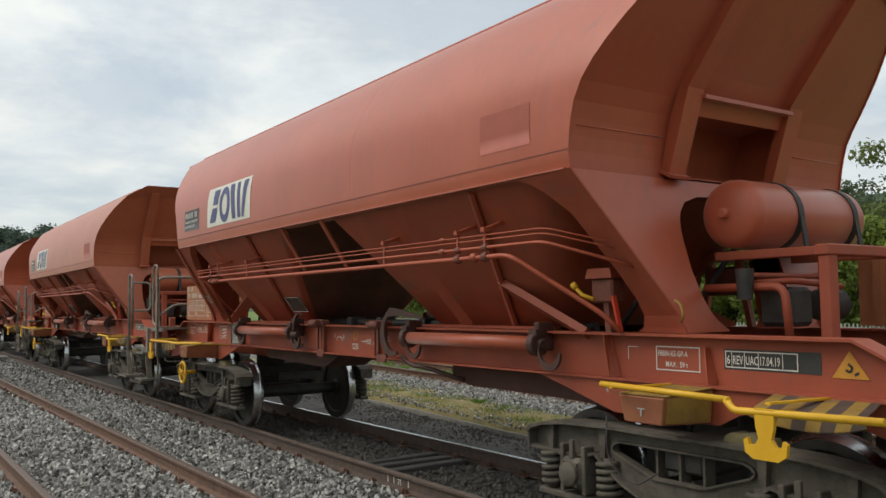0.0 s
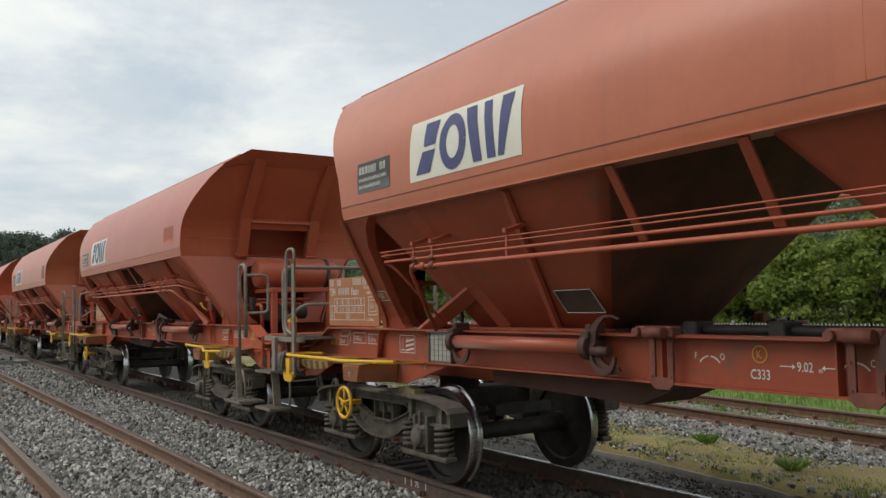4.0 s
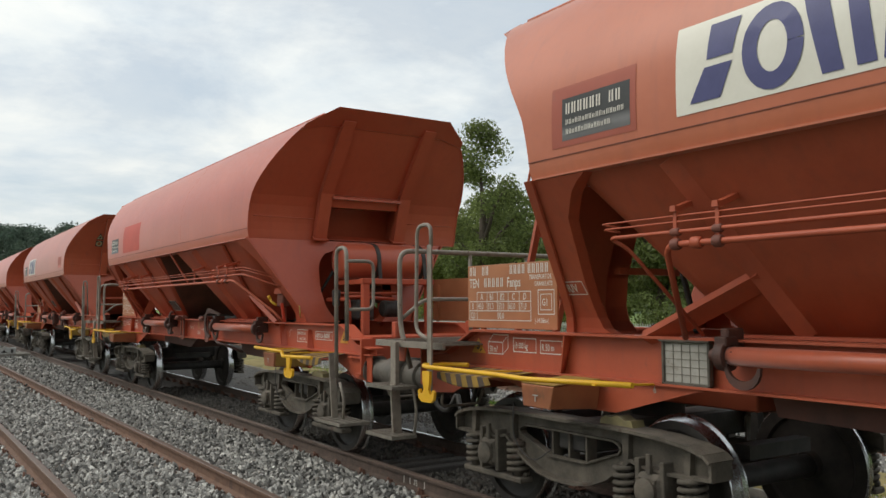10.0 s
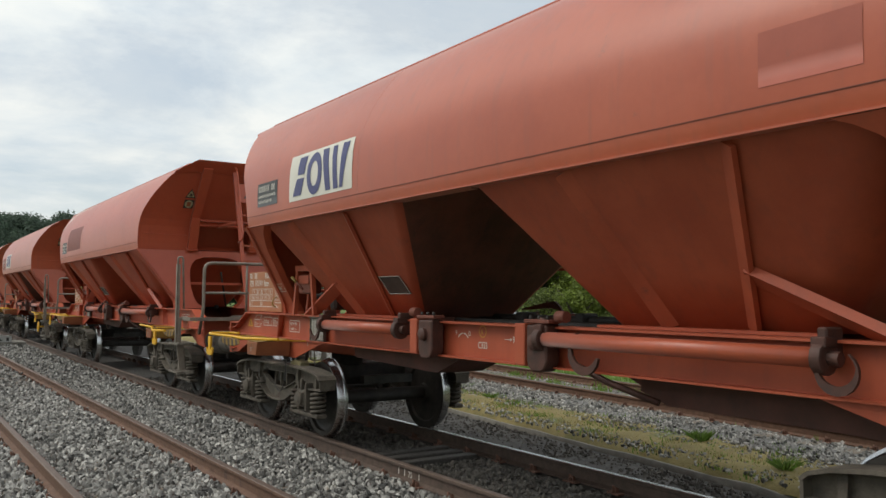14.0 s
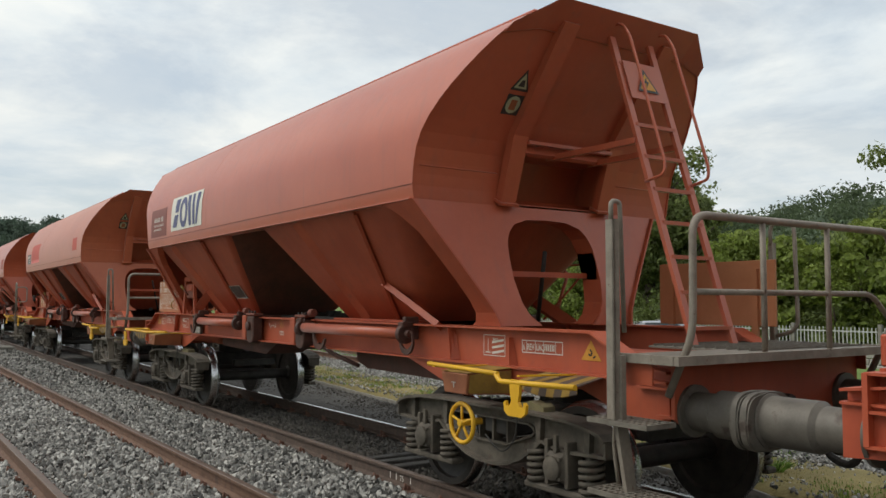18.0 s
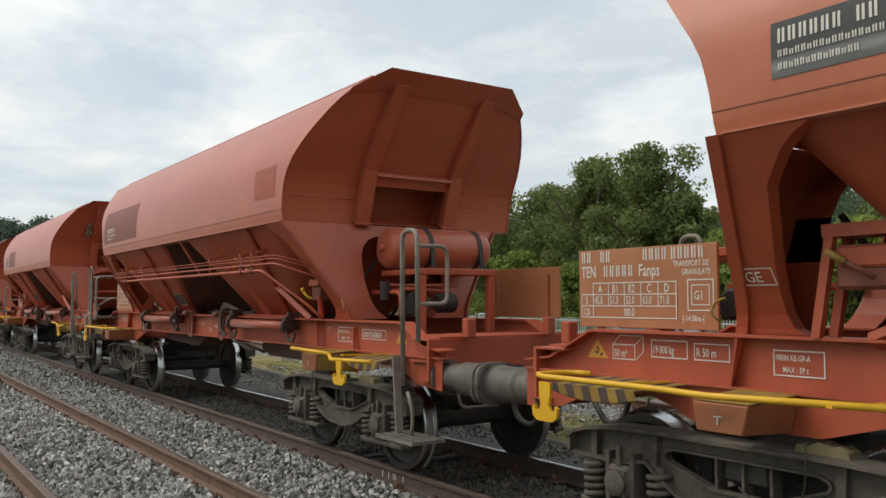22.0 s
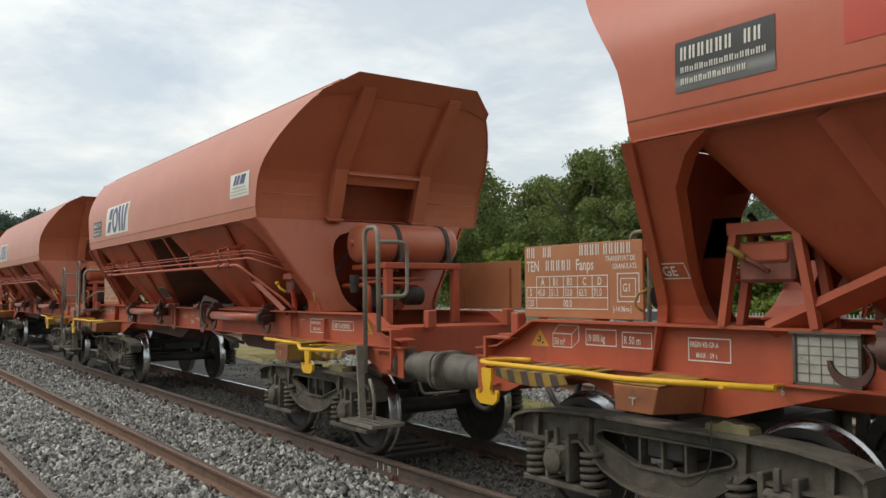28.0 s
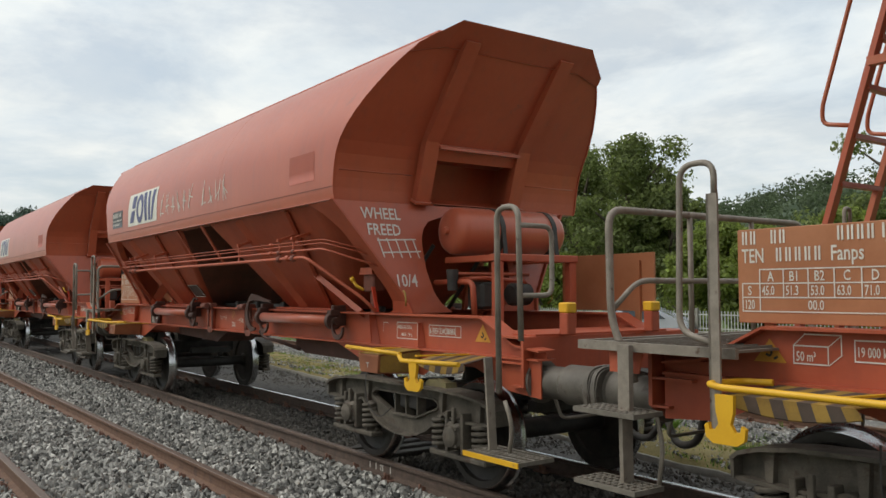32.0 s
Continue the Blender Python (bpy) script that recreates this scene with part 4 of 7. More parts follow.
def crescent(bm, u, z, y, s=1, r=0.20, tilt=0):
    """A hooked locking plate of the discharge gear."""
    turns = range(60 + tilt, 319 + tilt, 20)
    out = [(0.02 + r * math.cos(radians(a)), r * math.sin(radians(a))) for a in turns]
    inn = []
    for a in reversed(turns):
        thin = r * (0.94 - 0.36 * max(0.0, math.cos(radians((a - tilt - 205) * 0.8))))
        inn.append((0.02 + thin * math.cos(radians(a)), thin * math.sin(radians(a))))
    prism(bm, [(u + s * p[0], z + p[1]) for p in out + inn], y - 0.012, y + 0.012)


def build_gear(w):
    """Discharge shafts along both sills."""
    for q, ends in ((-1, ((-2.95, -1.22), (1.42, 3.28))), (1, ((-3.28, -0.95), (1.22, 2.95)))):
        for k, (a, b) in enumerate(ends):
            bm = bmesh.new()
            tube(bm, [(a, q * 0.965, 1.385), (b, q * 0.965, 1.385)], 0.058, 12)
            sh = part("shaft", bm, RED, w, "orange-red discharge shaft")
            for u in (a, b):
                bm = bmesh.new()
                turned(bm, [(0.085, -0.035), (0.095, -0.03), (0.095, 0.03), (0.085, 0.035)], Matrix.Translation((u, q * 0.965, 1.385)) @ pose(0, 0, 0, 0, 0, 90), 12)
                box(bm, (u - 0.03, q * 0.82, 1.33), (u + 0.03, q * 0.98, 1.55), 0.01)
                tube(bm, [(u - 0.10, q * 0.965, 1.385), (u + 0.10, q * 0.965, 1.385)], 0.04, 8)
                box(bm, (u - 0.045, q * 0.90, 1.44), (u + 0.045, q * 1.02, 1.50), 0.008)
                part("bearing", bm, OILY_RED, sh)
                if q > 0 and u in (-0.95, 1.22):
                    continue
                bm = bmesh.new()
                e = u + (-0.12 if q > 0 and u == a else 0.13 if u == a else 0.16)
                crescent(bm, e, 1.315, q * 1.005, 1, 0.125, 65)
                part("hook_plate", bm, OILY_RED, sh, "hooked dark plate")
    bm = bmesh.new()
    crescent(bm, -1.02, 1.41, -0.98, 1, 0.21)
    tube(bm, [(-1.15, -1.0, 1.36), (-0.98, -1.0, 1.36)], 0.035, 10)
    part("locking_plate", bm, OILY_RED, w)
    bm = bmesh.new()
    crescent(bm, 1.12, 1.41, -0.98, 1, 0.215)
    prism(bm, [(1.02, 1.60), (1.12, 1.672), (1.25, 1.66), (1.70, 1.585), (1.70, 1.565), (1.20, 1.595), (1.06, 1.575)], -0.99, -0.965)
    tube(bm, rounded([(1.2, -0.9, 1.2), (1.35, -0.9, 1.12), (1.6, -0.85, 1.10), (1.95, -0.7, 1.0)], 0.1), 0.022, 6)
    part("locking_plate", bm, OILY_RED, w)
    bm = bmesh.new()
    tube(bm, [(-1.30, 0.92, 1.20), (-1.55, 0.86, 1.10), (-1.90, 0.72, 0.98)], 0.024, 6)
    part("link_bar", bm, OILY_RED, w)
    for u in (-0.60, 0.80):
        bm = bmesh.new()
        box(bm, (u - 0.20, -0.94, 1.465), (u + 0.13, -0.84, 1.54), 0.012)
        prism(bm, [(u - 0.10, 1.46), (u - 0.10, 1.16), (u - 0.06, 1.12), (u + 0.06, 1.12), (u + 0.10, 1.16), (u + 0.10, 1.46), (u + 0.055, 1.46), (u + 0.055, 1.2), (u - 0.055, 1.2), (u - 0.055, 1.46)], -0.905, -0.885)
        tube(bm, [(u - 0.06, -0.98, 1.50), (u + 0.10, -0.98, 1.50)], 0.04, 8)
        tube(bm, [(u - 0.16, -0.98, 1.50), (u - 0.16, -0.94, 1.50)], 0.03, 8)
        for a in (-0.08, 0.08):
            for z in (1.2, 1.35):
                box(bm, (u + a - 0.008, -0.912, z), (u + a + 0.008, -0.905, z + 0.016), 0)
        part("gear_bracket", bm, IRON_RED, w)
    for u, e, near, plates in ((-0.90, -1, 1, (0.50,)), (0.72, 1, 1, ())):
        bm = bmesh.new()
        prism(bm, [(u - 0.12, 1.49), (u - 0.12, 1.21), (u - 0.095, 1.155), (u - 0.05, 1.13), (u + 0.05, 1.13), (u + 0.095, 1.155), (u + 0.12, 1.21), (u + 0.12, 1.49)], 0.85, 0.99)
        bmesh.ops.bevel(bm, geom=list(bm.edges), offset=0.012, segments=1, affect="EDGES")
        house = part("gear_housing", bm, OILY_RED, w, "rusty gear housing of the discharge drive")
        bm = bmesh.new()
        turned(bm, [(0.06, 0), (0.06, 0.035), (0.045, 0.045), (0.02, 0.05)], Matrix.Translation((u + 0.01, 0.99, 1.36)), 14)
        part("boss", bm, OILY_RED, house)
        bm = bmesh.new()
        box(bm, (u + near * 0.13, 0.85, 1.17), (u + near * 0.26, 1.0, 1.50), 0.008)
        part("drive_plate", bm, RED_LOW, house)
        bm = bmesh.new()
        box(bm, (u - 0.15, 0.86, 1.505), (u + 0.15, 0.99, 1.535), 0.006)
        part("cap", bm, IRON_RED, house)
        for du in (-0.10, 0.0, 0.10):
            bm = bmesh.new()
            tube(bm, [(u + du, 0.955, 1.53), (u + du, 0.955, 1.565)], 0.014, 6)
            part("bolt", bm, DARK_IRON, house)
        bm = bmesh.new()
        tube(bm, [(u + e * 0.20, 0.94, 1.56), (u + e * 0.30, 0.94, 1.56)], 0.045, 10)
        part("roller", bm, IRON_RED, house)
        for du in plates:
            bm = bmesh.new()
            crescent(bm, u + e * du, 1.30, 0.975, e, 0.16, 50)
            part("locking_plate", bm, OILY_RED, w)


def build_pipes(w):
    for z, r, u0, u1 in ((2.21, 0.006, -3.58, 3.86), (2.175, 0.006, -3.56, 3.86), (2.117, 0.0125, -3.50, 3.84), (2.045, 0.019, -3.03, 3.47)):
        bm = bmesh.new()
        if r > 0.015:
            pts = [(u0 - 0.22, -0.97, 1.48), (u0, -1.385, z), (u1, -1.385, z), (4.02, -1.02, 1.62), (4.10, -0.93, 1.50)]
        elif r > 0.01:
            pts = [(u0 + 0.30, -0.86, 1.50), (u0 + 0.08, -1.30, z - 0.06), (u0, -1.385, z), (u1, -1.385, z), (4.36, -0.98, z - 0.20)]
        else:
            pts = [(u0 + 0.10, -1.32, z - 0.02), (u0, -1.385, z), (u1, -1.385, z), (4.36, -1.0, z - 0.16)]
        tube(bm, rounded(pts, 0.09, 4), r, 8)
        part("air_pipe", bm, RED_LOW, w, "red painted air pipe")
    # brackets off the hopper walls, with a clamp round each pipe
    for u, both in ((-2.95, 1), (-2.65, 1), (-1.62, 0), (1.70, 0), (2.84, 1), (3.19, 1)):
        bm = bmesh.new()
        beam(bm, (u - 0.03, -1.12, 2.34), (u, -1.40, 2.245), 0.045, 0.03)
        prism(bm, [(u - 0.022, 2.235), (u + 0.022, 2.235), (u + 0.018, 2.27), (u - 0.018, 2.27)], -1.41, -1.365)
        box(bm, (u - 0.012, -1.392, 2.05), (u + 0.012, -1.378, 2.24), 0)
        part("pipe_bracket", bm, RED_LOW, w)
        for z, r in ((2.115, 0.021), (2.045, 0.029)) if both else ():
            bm = bmesh.new()
            turned(bm, [(r, -0.03), (r * 1.25, -0.02), (r * 1.25, 0.02), (r, 0.03)], Matrix.Translation((u, -1.385, z)) @ pose(0, 0, 0, 0, 0, 90), 8)
            part("pipe_clamp", bm, IRON_RED, w)
    for u in (-0.5, 0.5):
        bm = bmesh.new()
        beam(bm, (u, -1.43, 2.565), (u, -1.13, 2.10), 0.07, 0.018, (0, 1, 0))
        part("pipe_hanger", bm, RED_LOW, w)
    for u, z, r in ((2.62, 2.115, 0.021), (2.62, 2.21, 0.014), (3.05, 2.045, 0.030), (-2.80, 2.045, 0.030)):
        bm = bmesh.new()
        turned(bm, [(r, -0.035), (r * 1.3, -0.02), (r * 1.3, 0.02), (r, 0.035)], Matrix.Translation((u, -1.385, z)) @ pose(0, 0, 0, 0, 0, 90), 6)
        part("pipe_union", bm, RED_LOW, w)
    # short inspection plates on the hopper walls
    for s in (-1, 1):
        bm = bmesh.new()

        def p3(u, z, off):
            return (u * (1 if s < 0 else -1), s * (1.38 - 0.768 * (2.57 - z) / 1.07 + off), z)
        lift = 0 if s < 0 else 0.11
        quad = [(u, z + lift) for u, z in ((-1.73, 1.805), (-1.315, 1.805), (-1.285, 1.63), (-1.71, 1.63))]
        sheet(bm, [p3(u, z, 0.012) for u, z in quad], 0.004, 0)
        for a, b in zip(quad, quad[1:] + quad[:1]):
            beam(bm, p3(*a, 0.018), p3(*b, 0.018), 0.007, 0.006, (0, 1, 0), 1)
        part("label_plate", bm, [PLATE_BROWN, CARD_GREY], w, "dark brown plate with a pale rim")


def build_tank(w):
    place = Matrix.Translation((4.60, 0, 2.285))
    bm = bmesh.new()
    turned(bm, [(0.03, -0.41), (0.10, -0.405), (0.17, -0.39), (0.212, -0.37), (0.232, -0.335), (0.238, -0.29), (0.238, 0.90), (0.215, 0.95), (0.17, 0.99), (0.10, 1.01), (0.03, 1.015)], place, 36)
    turned(bm, [(0.03, -0.45), (0.038, -0.44), (0.038, -0.40)], place, 8)
    tank = part("air_tank", bm, RED, w, "red cylindrical air tank lying across the end", True)
    tank.data.set_sharp_from_angle(angle=radians(50))
    for y in (0.10, 0.79):
        bm = bmesh.new()
        turned(bm, [(0.239, y - 0.03), (0.247, y - 0.03), (0.247, y + 0.03), (0.239, y + 0.03)], place, 28)
        beam(bm, (4.845, y, 2.27), (4.875, y, 2.03), 0.012, 0.05, (0, 1, 0))
        part("strap", bm, DARK_IRON, tank, "black tank strap")
    bm = bmesh.new()
    box(bm, (4.45, -0.34, 1.97), (5.30, -0.27, 2.03), 0.006)
    box(bm, (4.45, 0.55, 1.97), (5.30, 0.62, 2.03), 0.006)
    box(bm, (5.23, -0.40, 1.965), (5.33, 0.64, 2.035), 0.008)
    for y in (-0.34, 0.58):
        box(bm, (5.24, y - 0.045, 1.34), (5.32, y + 0.045, 1.97), 0.008)
    part("tank_frame", bm, RED_LOW, w, "red frame under the tank")
    bm = bmesh.new()
    tube(bm, rounded([(4.45, -0.45, 1.78), (5.05, -0.45, 1.78), (5.08, -0.45, 1.40)], 0.08), 0.028, 8)
    tube(bm, [(4.75, -0.5, 1.86), (4.75, 0.5, 1.86)], 0.02, 6)
    tube(bm, rounded([(4.70, -0.4, 1.80), (5.0, -0.3, 1.82), (5.05, 0.2, 1.78)], 0.1), 0.022, 6)
    part("brake_pipe", bm, RED_LOW, w)
    bm = bmesh.new()
    box(bm, (4.75, -0.30, 1.52), (5.0, -0.05, 1.78), 0.03)
    part("brake_valve", bm, DARK_IRON, w, "dark brake valve block")
    bm = bmesh.new()
    turned(bm, [(0.09, -0.12), (0.11, -0.1), (0.11, 0.1), (0.09, 0.12)], Matrix.Translation((4.95, 0.2, 1.66)), 12)
    part("brake_cylinder", bm, DARK_IRON, w)
    bm = bmesh.new()
    turned(bm, [(0.05, -0.1), (0.06, 0.1)], Matrix.Translation((4.8, -0.5, 1.8)) @ pose(0, 0, 0, 90, 0, 0), 8)
    part("air_filter", bm, DARK_IRON, w)
    # discharge control boxes beside the legs, with a yellow lever
    bm = bmesh.new()
    beam(bm, (3.44, 0.80, 2.06), (3.92, 0.80, 2.06), 0.24, 0.07)
    for u0, u1 in ((3.38, 3.48), (3.98, 3.88)):
        for d in (-0.09, 0.09):
            beam(bm, (u0, 0.80 + d, 1.48), (u1, 0.80 + d, 2.05), 0.05, 0.05)
    cb = part("control_frame", bm, RED_LOW, w, "red frame of the discharge control")
    bm = bmesh.new()
    box(bm, (3.50, 0.74, 1.74), (3.86, 0.90, 1.98), 0.02)
    part("control_box", bm, IRON_RED, cb)
    bm = bmesh.new()
    box(bm, (3.53, 0.90, 1.86), (3.83, 0.915, 1.97), 0.01)
    part("box_lid", bm, RED_LOW, cb)
    bm = bmesh.new()
    tube(bm, [(3.62, 0.95, 1.80), (3.84, 0.98, 1.93)], 0.014, 8)
    part("lever", bm, IRON_RED, cb, "rusty lever")
    bm = bmesh.new()
    tube(bm, [(3.76, 0.972, 1.885), (3.86, 0.985, 1.945)], 0.020, 8)
    part("lever_grip", bm, YELLOW_DIRTY, cb, "dirty yellow grip")
    bm = bmesh.new()
    box(bm, (3.80, -0.90, 1.69), (4.01, -0.76, 1.87), 0.015)
    beam(bm, (3.93, -0.84, 1.48), (3.91, -0.84, 1.70), 0.05, 0.05)
    cb = part("control_box", bm, IRON_RED, w, "rusty red box of the discharge control")
    bm = bmesh.new()
    prism(bm, [(3.775, 1.865), (4.035, 1.865), (4.02, 1.935), (3.80, 1.935)], -0.93, -0.74)
    part("hood", bm, RED_LOW, cb)
    bm = bmesh.new()
    tube(bm, [(3.70, -0.965, 1.815), (3.76, -0.955, 1.755), (3.86, -0.93, 1.715)], 0.016, 8)
    tube(bm, [(3.685, -0.968, 1.83), (3.715, -0.963, 1.80)], 0.025, 8)
    part("lever", bm, YELLOW, cb, "yellow lever")
    bm = bmesh.new()
    beam(bm, (4.08, -0.90, 1.49), (4.05, -0.93, 1.74), 0.02, 0.035, (0, 1, 0))
    part("indicator", bm, SIGNAL_RED, cb, "bright red indicator bar")
    for q in (-1, 1):
        bm = bmesh.new()
        tube(bm, rounded([(4.60, q * 0.90, 1.56), (4.65, q * 0.93, 1.60), (4.62, q * 0.92, 1.68), (4.56, q * 0.90, 1.70)], 0.03), 0.009, 5)
        part("ring", bm, YELLOW_DIRTY, w, "small yellow pull ring")


def step(bm, u0, u1, z, y=-1.36, deep=0.24):
    """A grated tread: rim and bars."""
    lattice(bm, bars(u0, u1, max(4, int((u1 - u0) / 0.045)), 0.016), bars(y - 0.02, y + deep, 5, 0.016), z - 0.03, z)


def build_ladder_end(w):
    # platform
    bm = bmesh.new()
    prism(bm, [(-6.80, -1.22), (-5.66, -1.22), (-5.66, 0.2), (-6.30, 0.2), (-6.30, 1.22), (-6.80, 1.22)], 1.345, 1.36, "z")
    plat = part("platform", bm, GRATE_GREY, w, "grey grated end platform")
    for y, end in ((-1.24, -5.64), (1.24, -6.28)):
        bm = bmesh.new()
        box(bm, (-6.80, y - 0.015, 1.315), (end, y + 0.015, 1.372), 0)
        part("edge_strip", bm, RAIL_GREY, plat)
    bm = bmesh.new()
    box(bm, (-6.84, -1.25, 1.315), (-6.80, 1.25, 1.372), 0)
    part("edge_strip", bm, RAIL_GREY, plat)
    bm = bmesh.new()
    box(bm, (-0.006, -1.21, 0), (0.006, 0.19, 0.015), 0)
    first = part("grating_bar", bm, GRATE_GREY, plat)
    first.location = (-6.56, 0, 1.36)
    for k in range(1, 10):
        again(first, pose(k * 0.095, 0, 0))
    for q in (-1, 1):
        bm = bmesh.new()
        sheet(bm, [(-6.60, q * 1.21, 1.18), (-6.36, q * 1.21, 1.18), (-6.32, q * 1.21, 1.335), (-6.60, q * 1.21, 1.335)], 0.012 * q)
        part("bracket", bm, RED_LOW, plat)
    # cross handrail
    bm = bmesh.new()
    y = 1.155
    tube(bm, rounded([(-6.56, -y, 1.10), (-6.76, -y, 1.50), (-6.77, -y, 2.24), (-6.77, y, 2.24), (-6.76, y, 1.50), (-6.56, y, 1.10)], 0.13, 5), 0.026, 8)
    tube(bm, rounded([(-6.765, -y, 1.55), (-6.765, -y + 0.28, 1.76), (-6.765, y, 1.76)], 0.1, 4), 0.020, 8)
    for yy in (-0.30, 0.45):
        tube(bm, [(-6.77, yy, 1.345), (-6.77, yy, 2.24)], 0.02, 8)
    rail = part("handrail", bm, RAIL_GREY, w, "grey-brown tubular handrail across the platform")
    for q in (-1, 1):
        bm = bmesh.new()
        g = -5.70 if q < 0 else -6.38
        box(bm, (g - 0.04, q * 1.335, 0.92), (g + 0.03, q * 1.35, 2.22), 0)
        box(bm, (g - 0.04, q * 1.30, 0.92), (g - 0.025, q * 1.35, 2.22), 0)
        if q < 0:
            tube(bm, rounded([(g, q * 1.33, 2.2), (g, q * 1.33, 2.40), (g - 0.23, q * 1.33, 2.40), (g - 0.25, q * 1.33, 1.46), (g - 0.02, q * 1.33, 1.40)], 0.10, 5), 0.018, 8)
        else:
            tube(bm, rounded([(g, q * 1.33, 2.2), (g, q * 1.33, 2.34), (g, q * 1.25, 2.34), (g, q * 1.22, 1.5)], 0.04, 4), 0.016, 8)
        part("grab_post", bm, RAIL_GREY, w, "grey grab post with a hoop")
        bm = bmesh.new()
        y0 = -1.40 if q < 0 else 1.16
        step(bm, -6.72, -6.22, 0.965, y0)
        part("step", bm, GRATE_GREY, w, "grey grated foot step")
        bm = bmesh.new()
        step(bm, -6.72, -6.22, 0.52, y0)
        part("step", bm, GRATE_GREY, w, "grey grated foot step")
        bm = bmesh.new()
        box(bm, (-6.44, q * 1.27, 0.96), (-6.35, q * 1.31, 1.36), 0)
        beam(bm, (-6.40, q * 1.29, 0.97), (-6.44, q * 1.24, 0.50), 0.03, 0.09, (0, 1, 0))
        tube(bm, rounded([(-6.26, q * 1.18, 0.96), (-6.22, q * 1.16, 0.75), (-6.26, q * 1.16, 0.52)], 0.1), 0.014, 6)
        part("step_hanger", bm, RAIL_GREY, w)
    # ladder to the rim, leaning on the end
    bm = bmesh.new()
    a0, b0 = Vector((-5.80, -0.12, 1.36)), Vector((-5.30, -0.12, 4.12))
    lad = []
    for y in (-0.38, 0.10):
        bm = bmesh.new()
        beam(bm, (-5.909, y, 1.36), (-5.064, y, 4.0), 0.035, 0.065, (0, 1, 0))
        lad.append(bm)
    ladder = part("ladder", lad[0], RED, w, "narrow red steel ladder")
    part("stringer", lad[1], RED, ladder)
    for k in range(9):
        t = 0.05 + k * 0.107
        bm = bmesh.new()
        p = Vector((-5.909, 0, 1.36)).lerp(Vector((-5.064, 0, 4.0)), t)
        beam(bm, (p.x, -0.38, p.z), (p.x, 0.10, p.z), 0.05, 0.03)
        part("rung", bm, RED, ladder)
    bm = bmesh.new()
    sheet(bm, [(-5.285, -0.36, 3.43), (-5.285, 0.08, 3.43), (-5.172, 0.08, 3.78), (-5.172, -0.36, 3.78)], 0.006)
    part("sign_plate", bm, RED, ladder)
    bm = bmesh.new()
    m = Matrix.Translation((-5.240, -0.14, 3.600)) @ Matrix.Rotation(radians(17.7), 4, "Y") @ pose(0, 0, 0, 0, 0, -90)
    old = set(bm.verts)
    painted(bm, ((-0.13, -0.10), (0.13, -0.10), (0, 0.13)), -0.002, 0)
    painted(bm, ((-0.095, -0.08), (0.095, -0.08), (0, 0.09)), -0.004, 1)
    painted(bm, ((0.01, 0.05), (-0.035, -0.015), (-0.005, -0.01), (-0.02, -0.065), (0.035, 0.005), (0.005, 0.0)), -0.006, 0)
    bmesh.ops.transform(bm, verts=list(bm.verts), matrix=m)
    part("warning_sign", bm, [SIGN_BLACK, ORANGE_SIGN], ladder, "yellow high-voltage warning triangle")
    for y in (-0.41, 0.13):
        bm = bmesh.new()
        tube(bm, rounded([(-5.08, y, 4.08), (-5.22, y, 4.08), (-5.31, y, 3.95), (-5.67, y, 2.82), (-5.68, y + 0.02, 2.72), (-5.48, y + 0.02, 2.68)], 0.08), 0.014, 6)
        part("grab_rail", bm, RED, ladder)
    bm = bmesh.new()
    for z in (3.04,):
        x = -5.909 + 0.845 * (z - 1.36) / 2.64
        beam(bm, (x, -0.41, z), (x + 1.1, -0.41, z), 0.06, 0.05)
        beam(bm, (x, 0.13, z), (x + 1.1, 0.13, z), 0.06, 0.05)
    part("standoff", bm, RED, ladder)
    # small round sticker and triangle on the end plate
    bm = bmesh.new()
    painted(bm, ((0.68, 3.52), (0.88, 3.52), (0.78, 3.68)), 0, 0)
    painted(bm, ((0.71, 3.537), (0.85, 3.537), (0.78, 3.648)), 1, 1)
    painted(bm, ((0.745, 3.55), (0.815, 3.55), (0.795, 3.595), (0.765, 3.60)), 2, 0)
    painted(bm, ((0.69, 3.34), (0.87, 3.34), (0.87, 3.49), (0.69, 3.49)), 0, 0)
    painted(bm, [(0.78 + 0.075 * math.cos(k * 0.5236), 3.415 + 0.065 * math.sin(k * 0.5236)) for k in range(12)], 1, 1)
    painted(bm, ((0.745, 3.375), (0.815, 3.375), (0.815, 3.45), (0.745, 3.45)), 2, 2)
    for v in bm.verts:
        # the end plate's outer face, each film a little prouder
        v.co = (-end_x(v.co.z) + 0.011 - 0.003 * v.co.y, v.co.x, v.co.z)
    part("sticker", bm, [SIGN_BLACK, STICKER_GREEN, BRACKET], w, "worn warning stickers")


